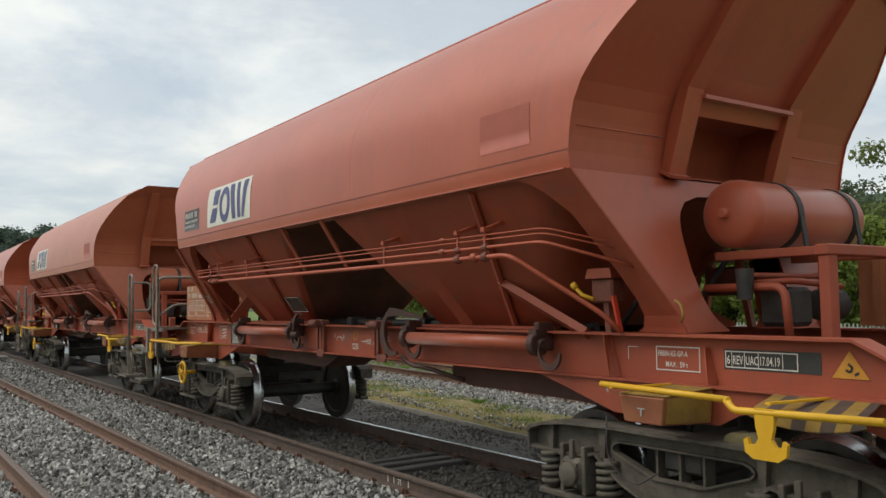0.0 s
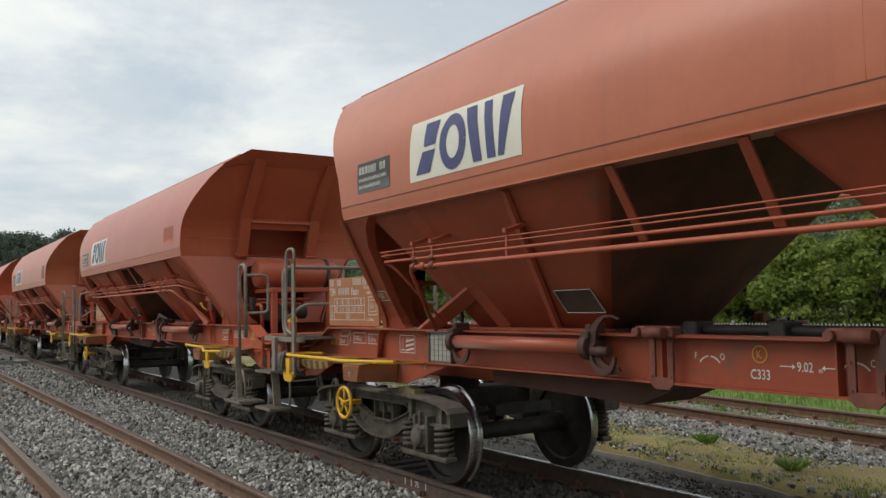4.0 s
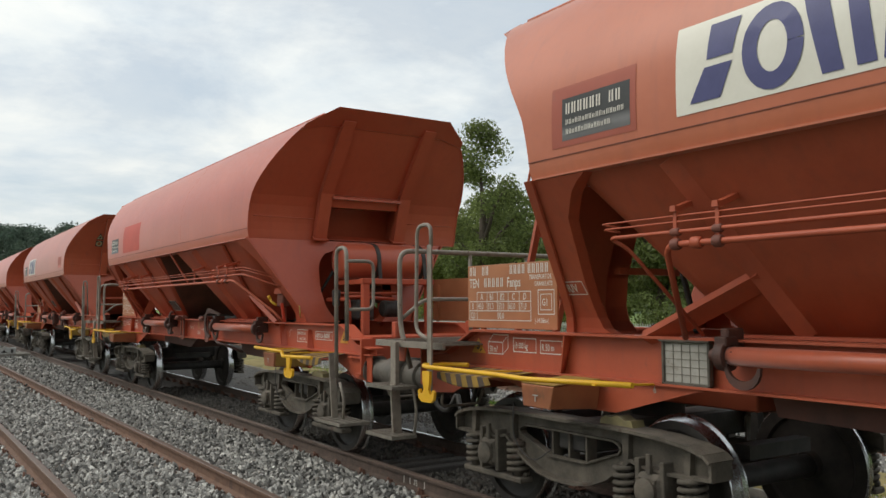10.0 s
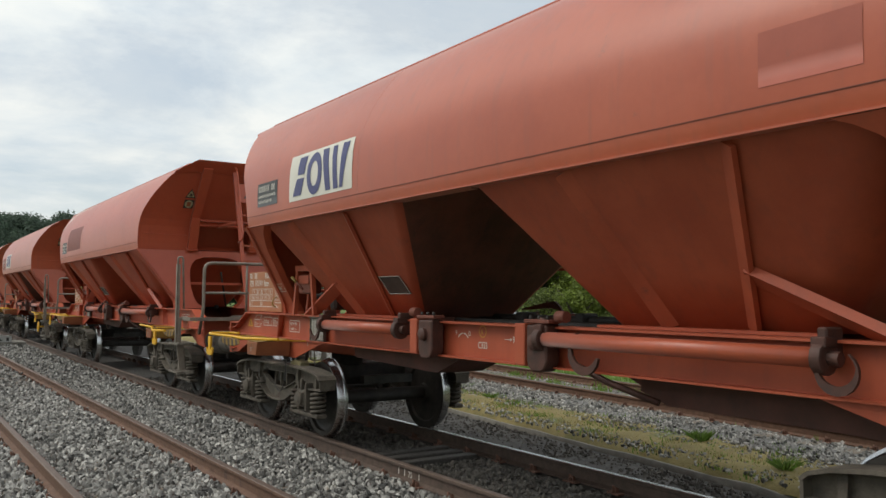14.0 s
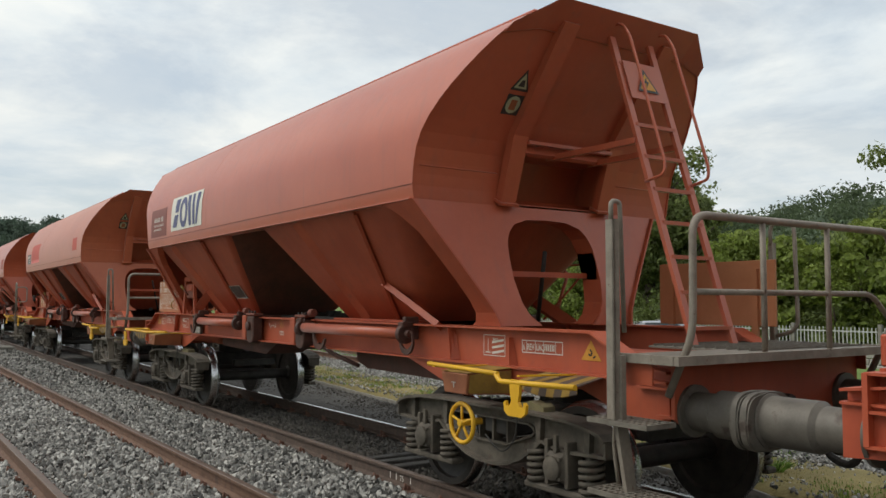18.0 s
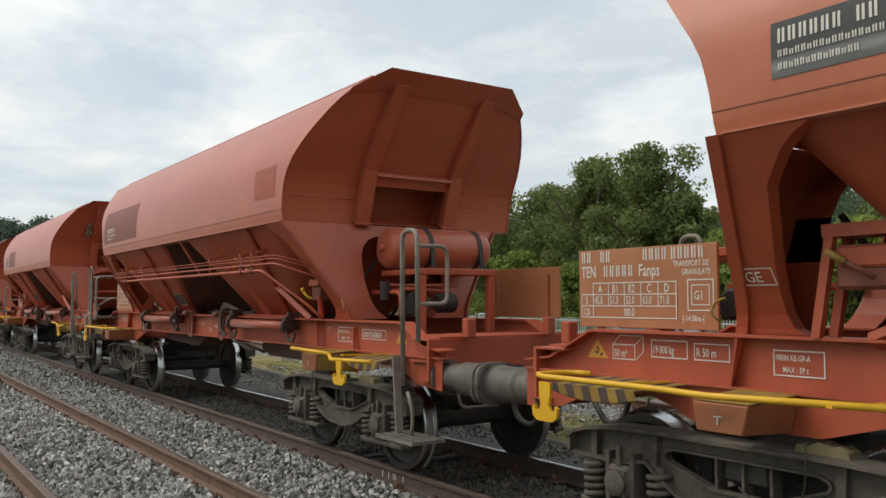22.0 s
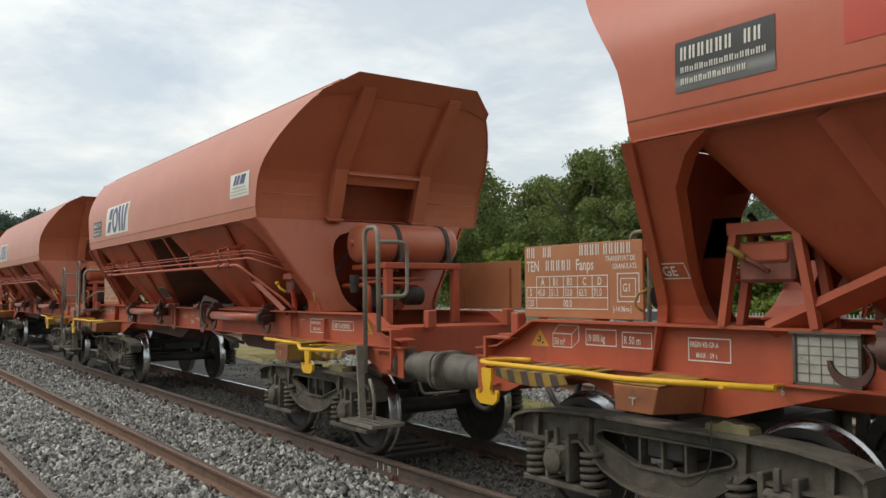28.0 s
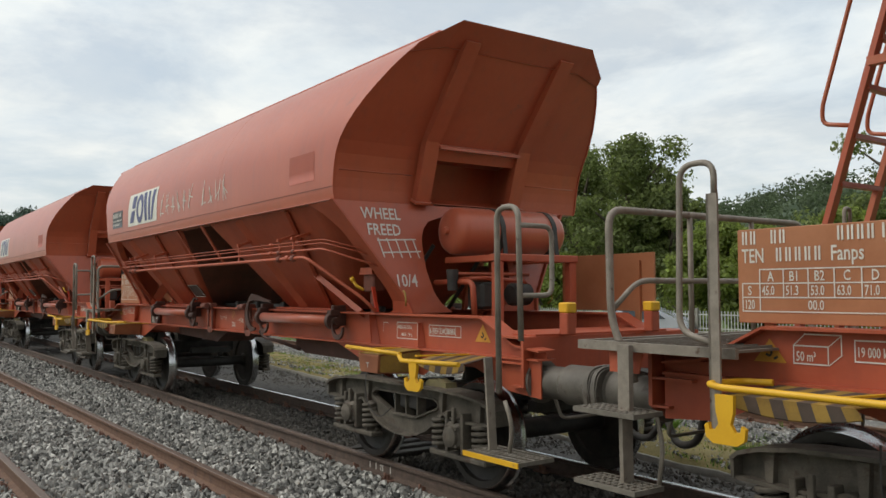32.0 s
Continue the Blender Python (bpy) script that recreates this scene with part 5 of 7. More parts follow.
def build_tank_end(w):
    for q in (-1,):
        bm = bmesh.new()
        tube(bm, rounded([(6.46, q * 1.30, 0.95), (6.46, q * 1.31, 2.30), (6.70, q * 1.31, 2.30), (6.72, q * 1.31, 1.34)], 0.10, 5), 0.022, 8)
        tube(bm, rounded([(6.71, q * 1.31, 2.16), (6.71, q * 1.0, 2.16), (6.71, q * 1.0, 1.66), (6.71, q * 1.31, 1.66)], 0.08, 4), 0.019, 8)
        part("grab_rail", bm, RAIL_GREY, w, "grey tubular grab rail")
        bm = bmesh.new()
        y0 = -1.42 if q < 0 else 1.10
        step(bm, 6.22, 6.82, 0.52, y0, 0.32)
        part("step", bm, GRATE_GREY, w, "grey grated foot step")
        bm = bmesh.new()
        beam(bm, (6.32, q * 1.29, 1.20), (6.32, q * 1.25, 0.51), 0.02, 0.07, (0, 1, 0))
        tube(bm, rounded([(6.5, q * 1.28, 0.90), (6.56, q * 1.26, 0.72), (6.50, q * 1.24, 0.51)], 0.1), 0.016, 6)
        part("step_hanger", bm, RAIL_GREY, w)
    for y in (-0.5, 0.5):
        bm = bmesh.new()
        box(bm, (6.30, y - 0.05, 1.34), (6.40, y + 0.05, 1.52), 0.01)
        part("lamp_bracket", bm, RED_LOW, w)
    bm = bmesh.new()
    box(bm, (5.60, -0.78, 1.335), (6.28, 0.78, 1.35), 0)
    part("end_floor", bm, RED_LOW, w)


def marks(bm, w, spans):
    """Splits painted marks by their stretch of the sill, one part each."""
    out = []
    for name, x0, x1, *zs in spans:
        z0, z1 = zs or (0, 9)
        b = bm.copy()
        bmesh.ops.delete(b, geom=[f for f in b.faces if not (x0 <= f.calc_center_median().x < x1 and z0 <= f.calc_center_median().z < z1)], context="FACES")
        bmesh.ops.delete(b, geom=[v for v in b.verts if not v.link_faces], context="VERTS")
        out.append(part(name, b, [WHITE_PAINT, ORANGE_SIGN, SIGN_BLACK], w, "yellow warning triangle" if name == "warning_triangle" else "white painted lettering"))
    bm.free()
    return out


def build_plates(w):
    """Number plate, sill lettering, label holder; all by half turn on the other side too."""
    made = []
    bm = bmesh.new()
    box(bm, (-5.955, -0.90, 1.495), (-4.715, -0.875, 2.055), 0.004)
    box(bm, (-5.80, -0.875, 1.24), (-5.74, -0.845, 1.98), 0)
    box(bm, (-4.90, -0.875, 1.49), (-4.84, -0.845, 1.98), 0)
    plate = part("number_plate", bm, PLATE_FADED, w, "faded red lettered data plate")
    made.append(plate)
    bm = bmesh.new()
    y = -0.904
    # the wagon's numbers as bars
    for a, n in ((-5.58, 2), (-5.40, 2), (-5.02, 4), (-4.79, 5)):
        for i in range(n):
            for d in (0.0, 0.021):
                bar(bm, a + 0.052 * i + d, 1.935, a + 0.052 * i + d + 0.0115, 2.012, y)
    lettering(bm, "TEN", -5.585, 1.83, 0.115, y, wide=0.66)
    for i in range(5):
        for d in (0.0, 0.021):
            bar(bm, -5.37 + 0.056 * i + d, 1.832, -5.3585 + 0.056 * i + d, 1.91, y)
    lettering(bm, "Fanps", -5.06, 1.83, 0.115, y, wide=0.68)
    lettering(bm, "TRANSPORT DE", -4.775, 1.885, 0.052, y, wide=0.72)
    lettering(bm, "GRANULATS", -4.71, 1.83, 0.052, y, wide=0.72)
    # load table: rules first, figures between them
    for z in (1.545, 1.625, 1.705):
        bar(bm, -5.585, z, -4.75, z + 0.007, y)
    bar(bm, -5.475, 1.785, -4.75, 1.792, y)
    bar(bm, -5.585, 1.545, -5.578, 1.712, y - 0.002)
    for k in range(6):
        x = -5.475 + 0.1435 * k
        bar(bm, x, 1.545 if k in (0, 5) else 1.625, x + 0.007, 1.792, y - 0.002)
    for k, (c, v) in enumerate((("A", "45.0"), ("B1", "51.3"), ("B2", "53.0"), ("C", "63.0"), ("D", "71.0"))):
        x = -5.475 + 0.1435 * k
        lettering(bm, c, x + (0.05 if len(c) == 1 else 0.035), 1.722, 0.078, y, wide=0.72)
        lettering(bm, v, x + 0.014, 1.643, 0.075, y, wide=0.6)
    lettering(bm, "S", -5.55, 1.643, 0.075, y, wide=0.75)
    lettering(bm, "120", -5.572, 1.562, 0.075, y, wide=0.58)
    lettering(bm, "00.0", -5.19, 1.562, 0.075, y, wide=0.7)
    outline_box(bm, -4.67, 1.60, -4.475, 1.80, y)
    outline_box(bm, -4.64, 1.635, -4.505, 1.765, y, 0.006)
    lettering(bm, "G1", -4.622, 1.672, 0.08, y, wide=0.75)
    lettering(bm, "|-14.06m-|", -4.71, 1.535, 0.055, y, wide=0.72)
    for v in bm.verts:
        v.co.x = -5.94 + (v.co.x + 5.60) * 1.065
        v.co.z = 1.515 + (v.co.z - 1.50) * 1.03
    part("lettering", bm, WHITE_PAINT, plate, "white painted data table")
    # sill lettering, ladder-end half of the side
    bm = bmesh.new()
    y = -0.820
    painted(bm, ((-5.82, 1.275), (-5.61, 1.275), (-5.715, 1.41)), y, 1)
    for a, b in (((-5.725, 1.355), (-5.70, 1.335)), ((-5.70, 1.335), (-5.715, 1.31)), ((-5.715, 1.31), (-5.74, 1.322)), ((-5.69, 1.295), (-5.665, 1.31))):
        d = (Vector(b) - Vector(a)).normalized() * 0.007
        painted(bm, ((a[0] - d.y, a[1] + d.x), (a[0] + d.y, a[1] - d.x), (b[0] + d.y, b[1] - d.x), (b[0] - d.y, b[1] + d.x)), y - 0.003, 2)
    first = set(bm.verts)
    for a, b in (((-5.18, 1.22), (-4.93, 1.22)), ((-5.18, 1.32), (-4.93, 1.32)), ((-5.10, 1.385), (-4.84, 1.385))):
        bar(bm, a[0], a[1], b[0], b[1] + 0.008, y)
    for x, z0, z1 in ((-5.18, 1.22, 1.328), (-4.938, 1.22, 1.328), (-4.848, 1.28, 1.39)):
        bar(bm, x, z0, x + 0.008, z1, y)
    for a, b in (((-5.18, 1.325), (-5.10, 1.388)), ((-4.935, 1.325), (-4.845, 1.388)), ((-4.935, 1.222), (-4.845, 1.283))):
        painted(bm, (a, (a[0] + 0.01, a[1]), (b[0] + 0.01, b[1]), b), y)
    lettering(bm, "50 m\u00b3", -5.16, 1.24, 0.075, y)
    outline_box(bm, -4.76, 1.25, -4.40, 1.37, y)
    lettering(bm, "19 000 kg", -4.745, 1.28, 0.075, y, wide=0.72)
    outline_box(bm, -4.34, 1.25, -4.02, 1.36, y)
    lettering(bm, "R 50 m", -4.32, 1.275, 0.078, y, wide=0.8)
    for v in bm.verts:
        if v not in first:
            v.co.x = -5.57 + (v.co.x + 5.18) * 0.84
            v.co.z += 0.055
    outline_box(bm, -4.30, 1.25, -3.98, 1.40, y)
    lettering(bm, "FREIN KE-GP-A", -4.285, 1.34, 0.047, y, wide=0.7)
    lettering(bm, "MAX : 59 t", -4.24, 1.272, 0.047, y, wide=0.75)
    made += marks(bm, w, (("warning_triangle", -5.9, -5.6), ("volume_mark", -5.6, -5.225), ("weight_mark", -5.225, -4.9), ("radius_mark", -4.9, -4.5), ("brake_mark", -4.5, -3.9)))
    # middle and tank-end half
    bm = bmesh.new()
    for x0, k in ((-0.27, 0), (0.70, 1)):
        for a0 in (35, 95):
            pts = [(x0 + 0.10 * math.cos(radians(a)), 1.255 + 0.10 * math.sin(radians(a))) for a in range(a0, a0 + 51, 10)]
            for p, q in zip(pts, pts[1:]):
                painted(bm, (p, q, (q[0] * 0.9 + x0 * 0.1, q[1] * 0.9 + 1.255 * 0.1), (p[0] * 0.9 + x0 * 0.1, p[1] * 0.9 + 1.255 * 0.1)), y)
        lettering(bm, "F", x0 - 0.12, 1.33, 0.06, y)
        lettering(bm, "O", x0 + 0.08, 1.33, 0.06, y)
    ring = [(math.cos(k * 0.4189), math.sin(k * 0.4189)) for k in range(15)]
    for p, q in zip(ring, ring[1:] + ring[:1]):
        painted(bm, [(0.10 + r * v[0], 1.375 + r * v[1]) for r, v in ((0.055, p), (0.055, q), (0.046, q), (0.046, p))], y, 1)
    lettering(bm, "K", 0.075, 1.35, 0.07, y, 1)
    lettering(bm, "C333", 0.03, 1.225, 0.085, y, wide=0.75)
    lettering(bm, "9.02", 0.345, 1.285, 0.08, y, wide=0.75)
    lettering(bm, "m", 0.48, 1.285, 0.04, y)
    for x0, s in ((0.235, 1), (0.60, -1)):
        bar(bm, min(x0, x0 + s * 0.08), 1.308, max(x0, x0 + s * 0.08), 1.314, y)
        painted(bm, ((x0 + s * 0.08, 1.295), (x0 + s * 0.10, 1.311), (x0 + s * 0.08, 1.327)), y)
    outline_box(bm, 4.32, 1.24, 4.68, 1.40, y)
    lettering(bm, "FREIN KE-GP-A", 4.335, 1.335, 0.05, y, wide=0.75)
    lettering(bm, "MAX : 59 t", 4.40, 1.265, 0.05, y, wide=0.8)
    bar(bm, 4.07, 1.30, 4.075, 1.39, y)
    bar(bm, 4.075, 1.385, 4.16, 1.39, y)
    outline_box(bm, 4.87, 1.285, 5.36, 1.388, y, 0.007)
    for x in (4.925, 5.035, 5.135, 5.275):
        bar(bm, x, 1.29, x + 0.005, 1.383, y)
    lettering(bm, "6", 4.882, 1.308, 0.075, y, wide=0.75)
    lettering(bm, "REV", 4.934, 1.308, 0.075, y, wide=0.70)
    lettering(bm, "UAC", 5.044, 1.308, 0.075, y, wide=0.62)
    for i in range(6):
        bar(bm, 5.148 + 0.021 * i, 1.309, 5.159 + 0.021 * i, 1.362, y)
    painted(bm, ((5.56, 1.265), (5.77, 1.265), (5.665, 1.415)), y, 1)
    for a, b in (((5.655, 1.345), (5.68, 1.325)), ((5.68, 1.325), (5.665, 1.30)), ((5.665, 1.30), (5.64, 1.312)), ((5.69, 1.285), (5.715, 1.30))):
        d = (Vector(b) - Vector(a)).normalized() * 0.007
        painted(bm, ((a[0] - d.y, a[1] + d.x), (a[0] + d.y, a[1] - d.x), (b[0] + d.y, b[1] - d.x), (b[0] - d.y, b[1] + d.x)), y - 0.003, 2)
    made += marks(bm, w, (("lever_mark", -0.45, -0.10), ("valve_mark", -0.10, 0.22, 1.315, 2), ("code_mark", -0.10, 0.22, 0, 1.315), ("axle_distance_mark", 0.22, 0.61), ("lever_mark", 0.61, 0.9), ("brake_mark", 4.0, 4.75),
                          ("revision_mark", 4.75, 5.4), ("warning_triangle", 5.4, 5.9)))
    # wire-mesh label holder
    bm = bmesh.new()
    box(bm, (-3.525, -0.87, 1.175), (-3.15, -0.845, 1.45), 0.004)
    holder = part("label_holder", bm, CARD_GREY, w, "grey wire-mesh label holder")
    made.append(holder)
    bm = bmesh.new()
    lattice(bm, bars(-3.515, -3.16, 6, 0.004), bars(1.185, 1.44, 6, 0.004), -0.874, -0.870, "y")
    part("wire_mesh", bm, GRATE_GREY, holder)
    bm = bmesh.new()
    for a, b in (((-3.535, 1.165), (-3.515, 1.46)), ((-3.16, 1.165), (-3.14, 1.46)), ((-3.535, 1.165), (-3.14, 1.183))):
        box(bm, (a[0], -0.885, a[1]), (b[0], -0.845, b[1]), 0.003)
    box(bm, (-3.545, -0.90, 1.45), (-3.13, -0.82, 1.468), 0.003)
    part("holder_frame", bm, GREY_IRON, holder, "dirty dark frame")
    moved = {"lever_mark": (-0.06, 0.03), "valve_mark": (-0.13, 0.03), "axle_distance_mark": (0.05, 0.04), "code_mark": (-0.13, 0.03)}
    for ob in made:
        end = ob.data.vertices[0].co.x if ob.type == "MESH" else 0
        if ob.name.startswith("lever_mark") and end > 0.5 or ob.name.startswith("brake_mark") and end > 0:
            continue
        a, b = moved.get(ob.name.split(".")[0], (0, 0))
        again(ob, HALF_TURN @ Matrix.Translation((a, 0, b)))
        if ob.name.startswith("brake_mark"):
            bpy.data.objects.remove(ob)


wagon = tagged(new("hopper_wagon"), "oxide-red steel hopper wagon on two bogies", "wagon", "train wagons")
build_body(wagon)
build_frame(wagon)
build_corner(wagon, -1)
build_corner(wagon, 1)
build_bogie(wagon, -4.51)
build_bogie(wagon, 4.51)
build_gear(wagon)
build_pipes(wagon)
build_tank(wagon)
build_ladder_end(wagon)
build_tank_end(wagon)
build_plates(wagon)


# ---- the train: which way each wagon stands (tank end leading or ladder end leading) and its markings ----
TURNED = {2, 3, 4, 5, 7, 8}
train = {}
for k in range(FIRST, LAST + 1):
    train[k] = wagon if k == FIRST else copy_thing(wagon, Matrix.Identity(4))
    if k in TURNED:
        tagged(train[k], "oxide-red steel hopper wagon, ladder end leading")


def on_side(k, bm, name, mats, label):
    """Lays a marking on the side that faces the near track."""
    drape(bm)
    ob = part(name, bm, mats, train[k], label, True)
    if k in TURNED:
        ob.matrix_basis = HALF_TURN
    return ob


def owner_plate(k, back, u=-3.83, wide=0.62):
    """A small plate with lines that cannot be read."""
    bm = bmesh.new()
    if back is not None:
        bar(bm, u, 2.79, u + wide, 3.075, -0.004, 0)
    for z, a, b, h, n, gap in ((2.965, 0.04, 0.56, 0.075, 9, 6), (2.895, 0.04, 0.58, 0.034, 17, 99), (2.83, 0.04, 0.46, 0.034, 14, 99)):
        for i in range(n):
            if i == gap:
                continue
            pitch = (b - a) / n
            for d in (0.0, 0.42):
                x0 = u + a + pitch * (i + d)
                bar(bm, x0, z, x0 + pitch * 0.24, z + h * (1 - 0.2 * (n > 10 and i * 5 % 3 == 1)), -0.007, 1)
    on_side(k, bm, "owner_plate", [back or SIGN_BLACK, WHITE_PAINT], "small plate with white lines of writing")


def patch(k, mat, u0, z0, u1, z1, label):
    bm = bmesh.new()
    bar(bm, u0 * 1.02, z0 + 0.03, u1 * 1.02, z1 + 0.02, -0.003, 0)
    on_side(k, bm, "paint_patch", mat, label)


def logo_sign(k, u=-2.85, z=2.765, wide=1.47, high=0.515):
    """A cream sign with slanting dark blue shapes."""
    bm = bmesh.new()
    bar(bm, u, z, u + wide, z + high, -0.004, 0)

    def shape(points):
        painted(bm, [(u + x * wide, z + y * high) for x, y in points], -0.008, 1)

    def stroke(points, half):
        """A band of that half width along points of the sign."""
        ps = [Vector((u + x * wide, z + y * high)) for x, y in points]
        rim = []
        for i, p in enumerate(ps):
            d = (ps[min(i + 1, len(ps) - 1)] - ps[max(i - 1, 0)]).normalized()
            rim.append((p + Vector((-d.y, d.x)) * half, p - Vector((-d.y, d.x)) * half))
        for a, b in zip(rim, rim[1:]):
            painted(bm, (a[0], a[1], b[1], b[0]), -0.008, 1)
    # two offset leaning blocks, an upright ring, three leaning bars
    shape([(0.165, 0.92), (0.30, 0.92), (0.265, 0.54), (0.15, 0.54)])
    shape([(0.07, 0.10), (0.21, 0.10), (0.265, 0.46), (0.14, 0.46)])
    stroke([(0.43 + 0.092 * math.cos(radians(a)), 0.49 + 0.355 * math.sin(radians(a))) for a in range(0, 361, 15)], 0.046)
    shape([(0.545, 0.94), (0.635, 0.94), (0.69, 0.07), (0.615, 0.07)])
    shape([(0.70, 0.94), (0.765, 0.94), (0.80, 0.07), (0.735, 0.07)])
    shape([(0.85, 0.94), (0.945, 0.94), (0.865, 0.07), (0.82, 0.07)])
    on_side(k, bm, "logo_sign", [SIGN_WHITE, SIGN_BLUE], "cream sign with dark blue slanting shapes")


for k in train:
    if k in (3,):
        owner_plate(k, SIGN_BLACK)
        patch(k, BROWN_PATCH, -3.05, 2.80, -1.35, 3.36, "darker patch where a sign was")
    elif k == 0:
        patch(k, RED_OLD, -3.86, 2.72, -3.10, 3.14, "darker red square patch")
        owner_plate(k, SIGN_BLACK)
        logo_sign(k)
        patch(k, BROWN_PATCH, 3.42, 2.74, 3.95, 3.14, "darker patch where a sign was")
    elif k == 1:
        owner_plate(k, SIGN_BLACK)
        patch(k, RED_NEW, -2.75, 2.72, -1.45, 3.25, "brighter red repainted patch")
    elif k == 4:
        patch(k, BROWN_PATCH, -3.90, 2.70, -3.05, 3.16, "darker patch behind the writing")
        owner_plate(k, None)
        logo_sign(k)
    elif k == 5:
        owner_plate(k, SIGN_BLACK)
        patch(k, RED_NEW, -3.05, 2.76, -1.7, 3.3, "brighter red repainted patch")
        patch(k, RED_NEW, 3.15, 2.84, 3.65, 3.14, "brighter red repainted patch")
    elif k == 6:
        patch(k, BROWN_PATCH, -4.0, 2.74, -1.75, 3.34, "large brown patch behind small writing")
        owner_plate(k, None)
        patch(k, RED_OLD, 3.36, 2.83, 3.95, 3.19, "darker patch where a sign was")
    elif k == 7:
        owner_plate(k, SIGN_BLACK)
        patch(k, BROWN_PATCH, -2.95, 2.74, -1.7, 3.22, "darker patch where a sign was")
    elif k == 8:
        owner_plate(k, SIGN_BLACK)
        patch(k, RED_NEW, -2.8, 2.80, -1.4, 3.3, "bright red repainted patch")
    elif k == 10:
        patch(k, BROWN_PATCH, -3.86, 2.70, -3.10, 3.14, "darker patch behind the writing")
        owner_plate(k, None)
        logo_sign(k)
    else:
        owner_plate(k, SIGN_BLACK)
        logo_sign(k, wide=1.54)
        if k != 9:
            patch(k, RED_OLD, 3.20, 2.76, 3.75, 3.06, "darker patch where a sign was")
    if k == 9:
        # a smaller sign with lines too small to read
        bm = bmesh.new()
        bar(bm, 3.42, 2.85, 4.02, 3.14, -0.004, 0)
        for z, a, b in ((2.955, 3.50, 3.94), (2.915, 3.47, 3.97), (2.875, 3.45, 3.99)):
            for i in range(14):
                x0 = a + (b - a) * i / 14
                bar(bm, x0, z, x0 + (b - a) / 14 * 0.6, z + 0.018, -0.007, 2)
        for a, b in ((3.57, 3.60), (3.66, 3.70), (3.77, 3.81), (3.85, 3.88)):
            painted(bm, ((a - 0.05, 3.0), (a + 0.02, 3.0), (b + 0.05, 3.115), (b - 0.02, 3.115)), -0.007, 1)
        on_side(k, bm, "logo_sign", [SIGN_WHITE, SIGN_BLUE, CARD_GREY], "small cream sign with dark blue shapes and fine lines")
    if k == 3:
        # flaked pale scrapes along the upper edge, a few large ones and many chips
        rnd = random.Random(17)
        spots = [(-4.50, 3.60, 0.10, 0.15), (-4.40, 3.78, 0.12, 0.12), (-4.22, 3.90, 0.16, 0.07), (-3.95, 3.97, 0.15, 0.05), (-3.62, 4.02, 0.13, 0.04), (-3.30, 4.03, 0.10, 0.035), (-2.75, 4.0, 0.12, 0.05), (-2.50, 4.02, 0.10, 0.045)]
        for i in range(34):
            u = rnd.uniform(-4.5, -2.35)
            z = float(np.interp(u, (-4.5, -4.3, -3.9, -3.0, -2.3), (3.52, 3.72, 3.86, 3.93, 3.93))) + rnd.uniform(-0.03, 0.10)
            spots.append((u, z, rnd.uniform(0.012, 0.05), rnd.uniform(0.01, 0.035)))
        for u, z, w, h in spots:
            bm = bmesh.new()
            n = 11
            ring = []
            for j in range(n):
                a, r = j * 2 * math.pi / n, rnd.uniform(0.35, 1.25)
                ring.append((u + r * (w * math.cos(a) + 0.7 * h * math.sin(a)), min(4.085, z + r * h * math.sin(a))))
            painted(bm, ring, -0.004)
            on_side(k, bm, "paint_scrape", SIGN_WHITE, "pale flaked scrape")

# some wagons keep a fresher, deeper red, others have faded to orange
FRESH = {RED: material("deep red paint", ((0.40, 0.073, 0.032), (0.46, 0.092, 0.042)), 1.2, (0.30, 0.42), streak=0.3, dust=0.10, spots=((0.28, 0.065, 0.04), 2.2, 0.68), bump=0.03, bump_scale=6),
         RED_LOW: material("deep red paint, dusty", ((0.36, 0.060, 0.024), (0.45, 0.084, 0.034)), 2.0, (0.45, 0.62), streak=0.4, spots=((0.28, 0.055, 0.028), 3.0, 0.68), bump=0.05, bump_scale=20)}
FADED = {RED: material("faded orange red side paint", ((0.41, 0.108, 0.047), (0.47, 0.133, 0.062)), 1.2, (0.36, 0.48), streak=0.35, dust=0.18, spots=((0.30, 0.095, 0.06), 2.2, 0.66), bump=0.03, bump_scale=6)}
# two wagons take a darker red on their lower parts
LOW_DARKER = {RED_LOW: material("darker dusty red paint", ((0.27, 0.052, 0.022), (0.35, 0.073, 0.031)), 2.0, (0.5, 0.7), streak=0.45, spots=((0.20, 0.07, 0.04), 3.0, 0.6), bump=0.05, bump_scale=20)}
RED_GAP = {GAP_DARK: FRESH[RED_LOW]}
for k, mats in ((-3, LOW_DARKER), (-2, LOW_DARKER), (3, RED_GAP), (1, FRESH), (3, FRESH), (7, FRESH), (5, FADED), (-2, FADED), (0, FADED), (9, FADED), (10, FADED)):
    for ob in train[k].children_recursive:
        for slot in ob.material_slots:
            if slot.material in mats and ob.name.split(".")[0] not in ("shaft", "ladder", "rung", "air_pipe"):
                mat = mats[slot.material]
                slot.link = "OBJECT"
                slot.material = mat

# the tank lies at one end only of the wagons that run tank end first
for k in TURNED:
    if k in train:
        for ob in [c for c in train[k].children_recursive if c.name.split(".")[0] in ("strap", "air_tank")]:
            bpy.data.objects.remove(ob)

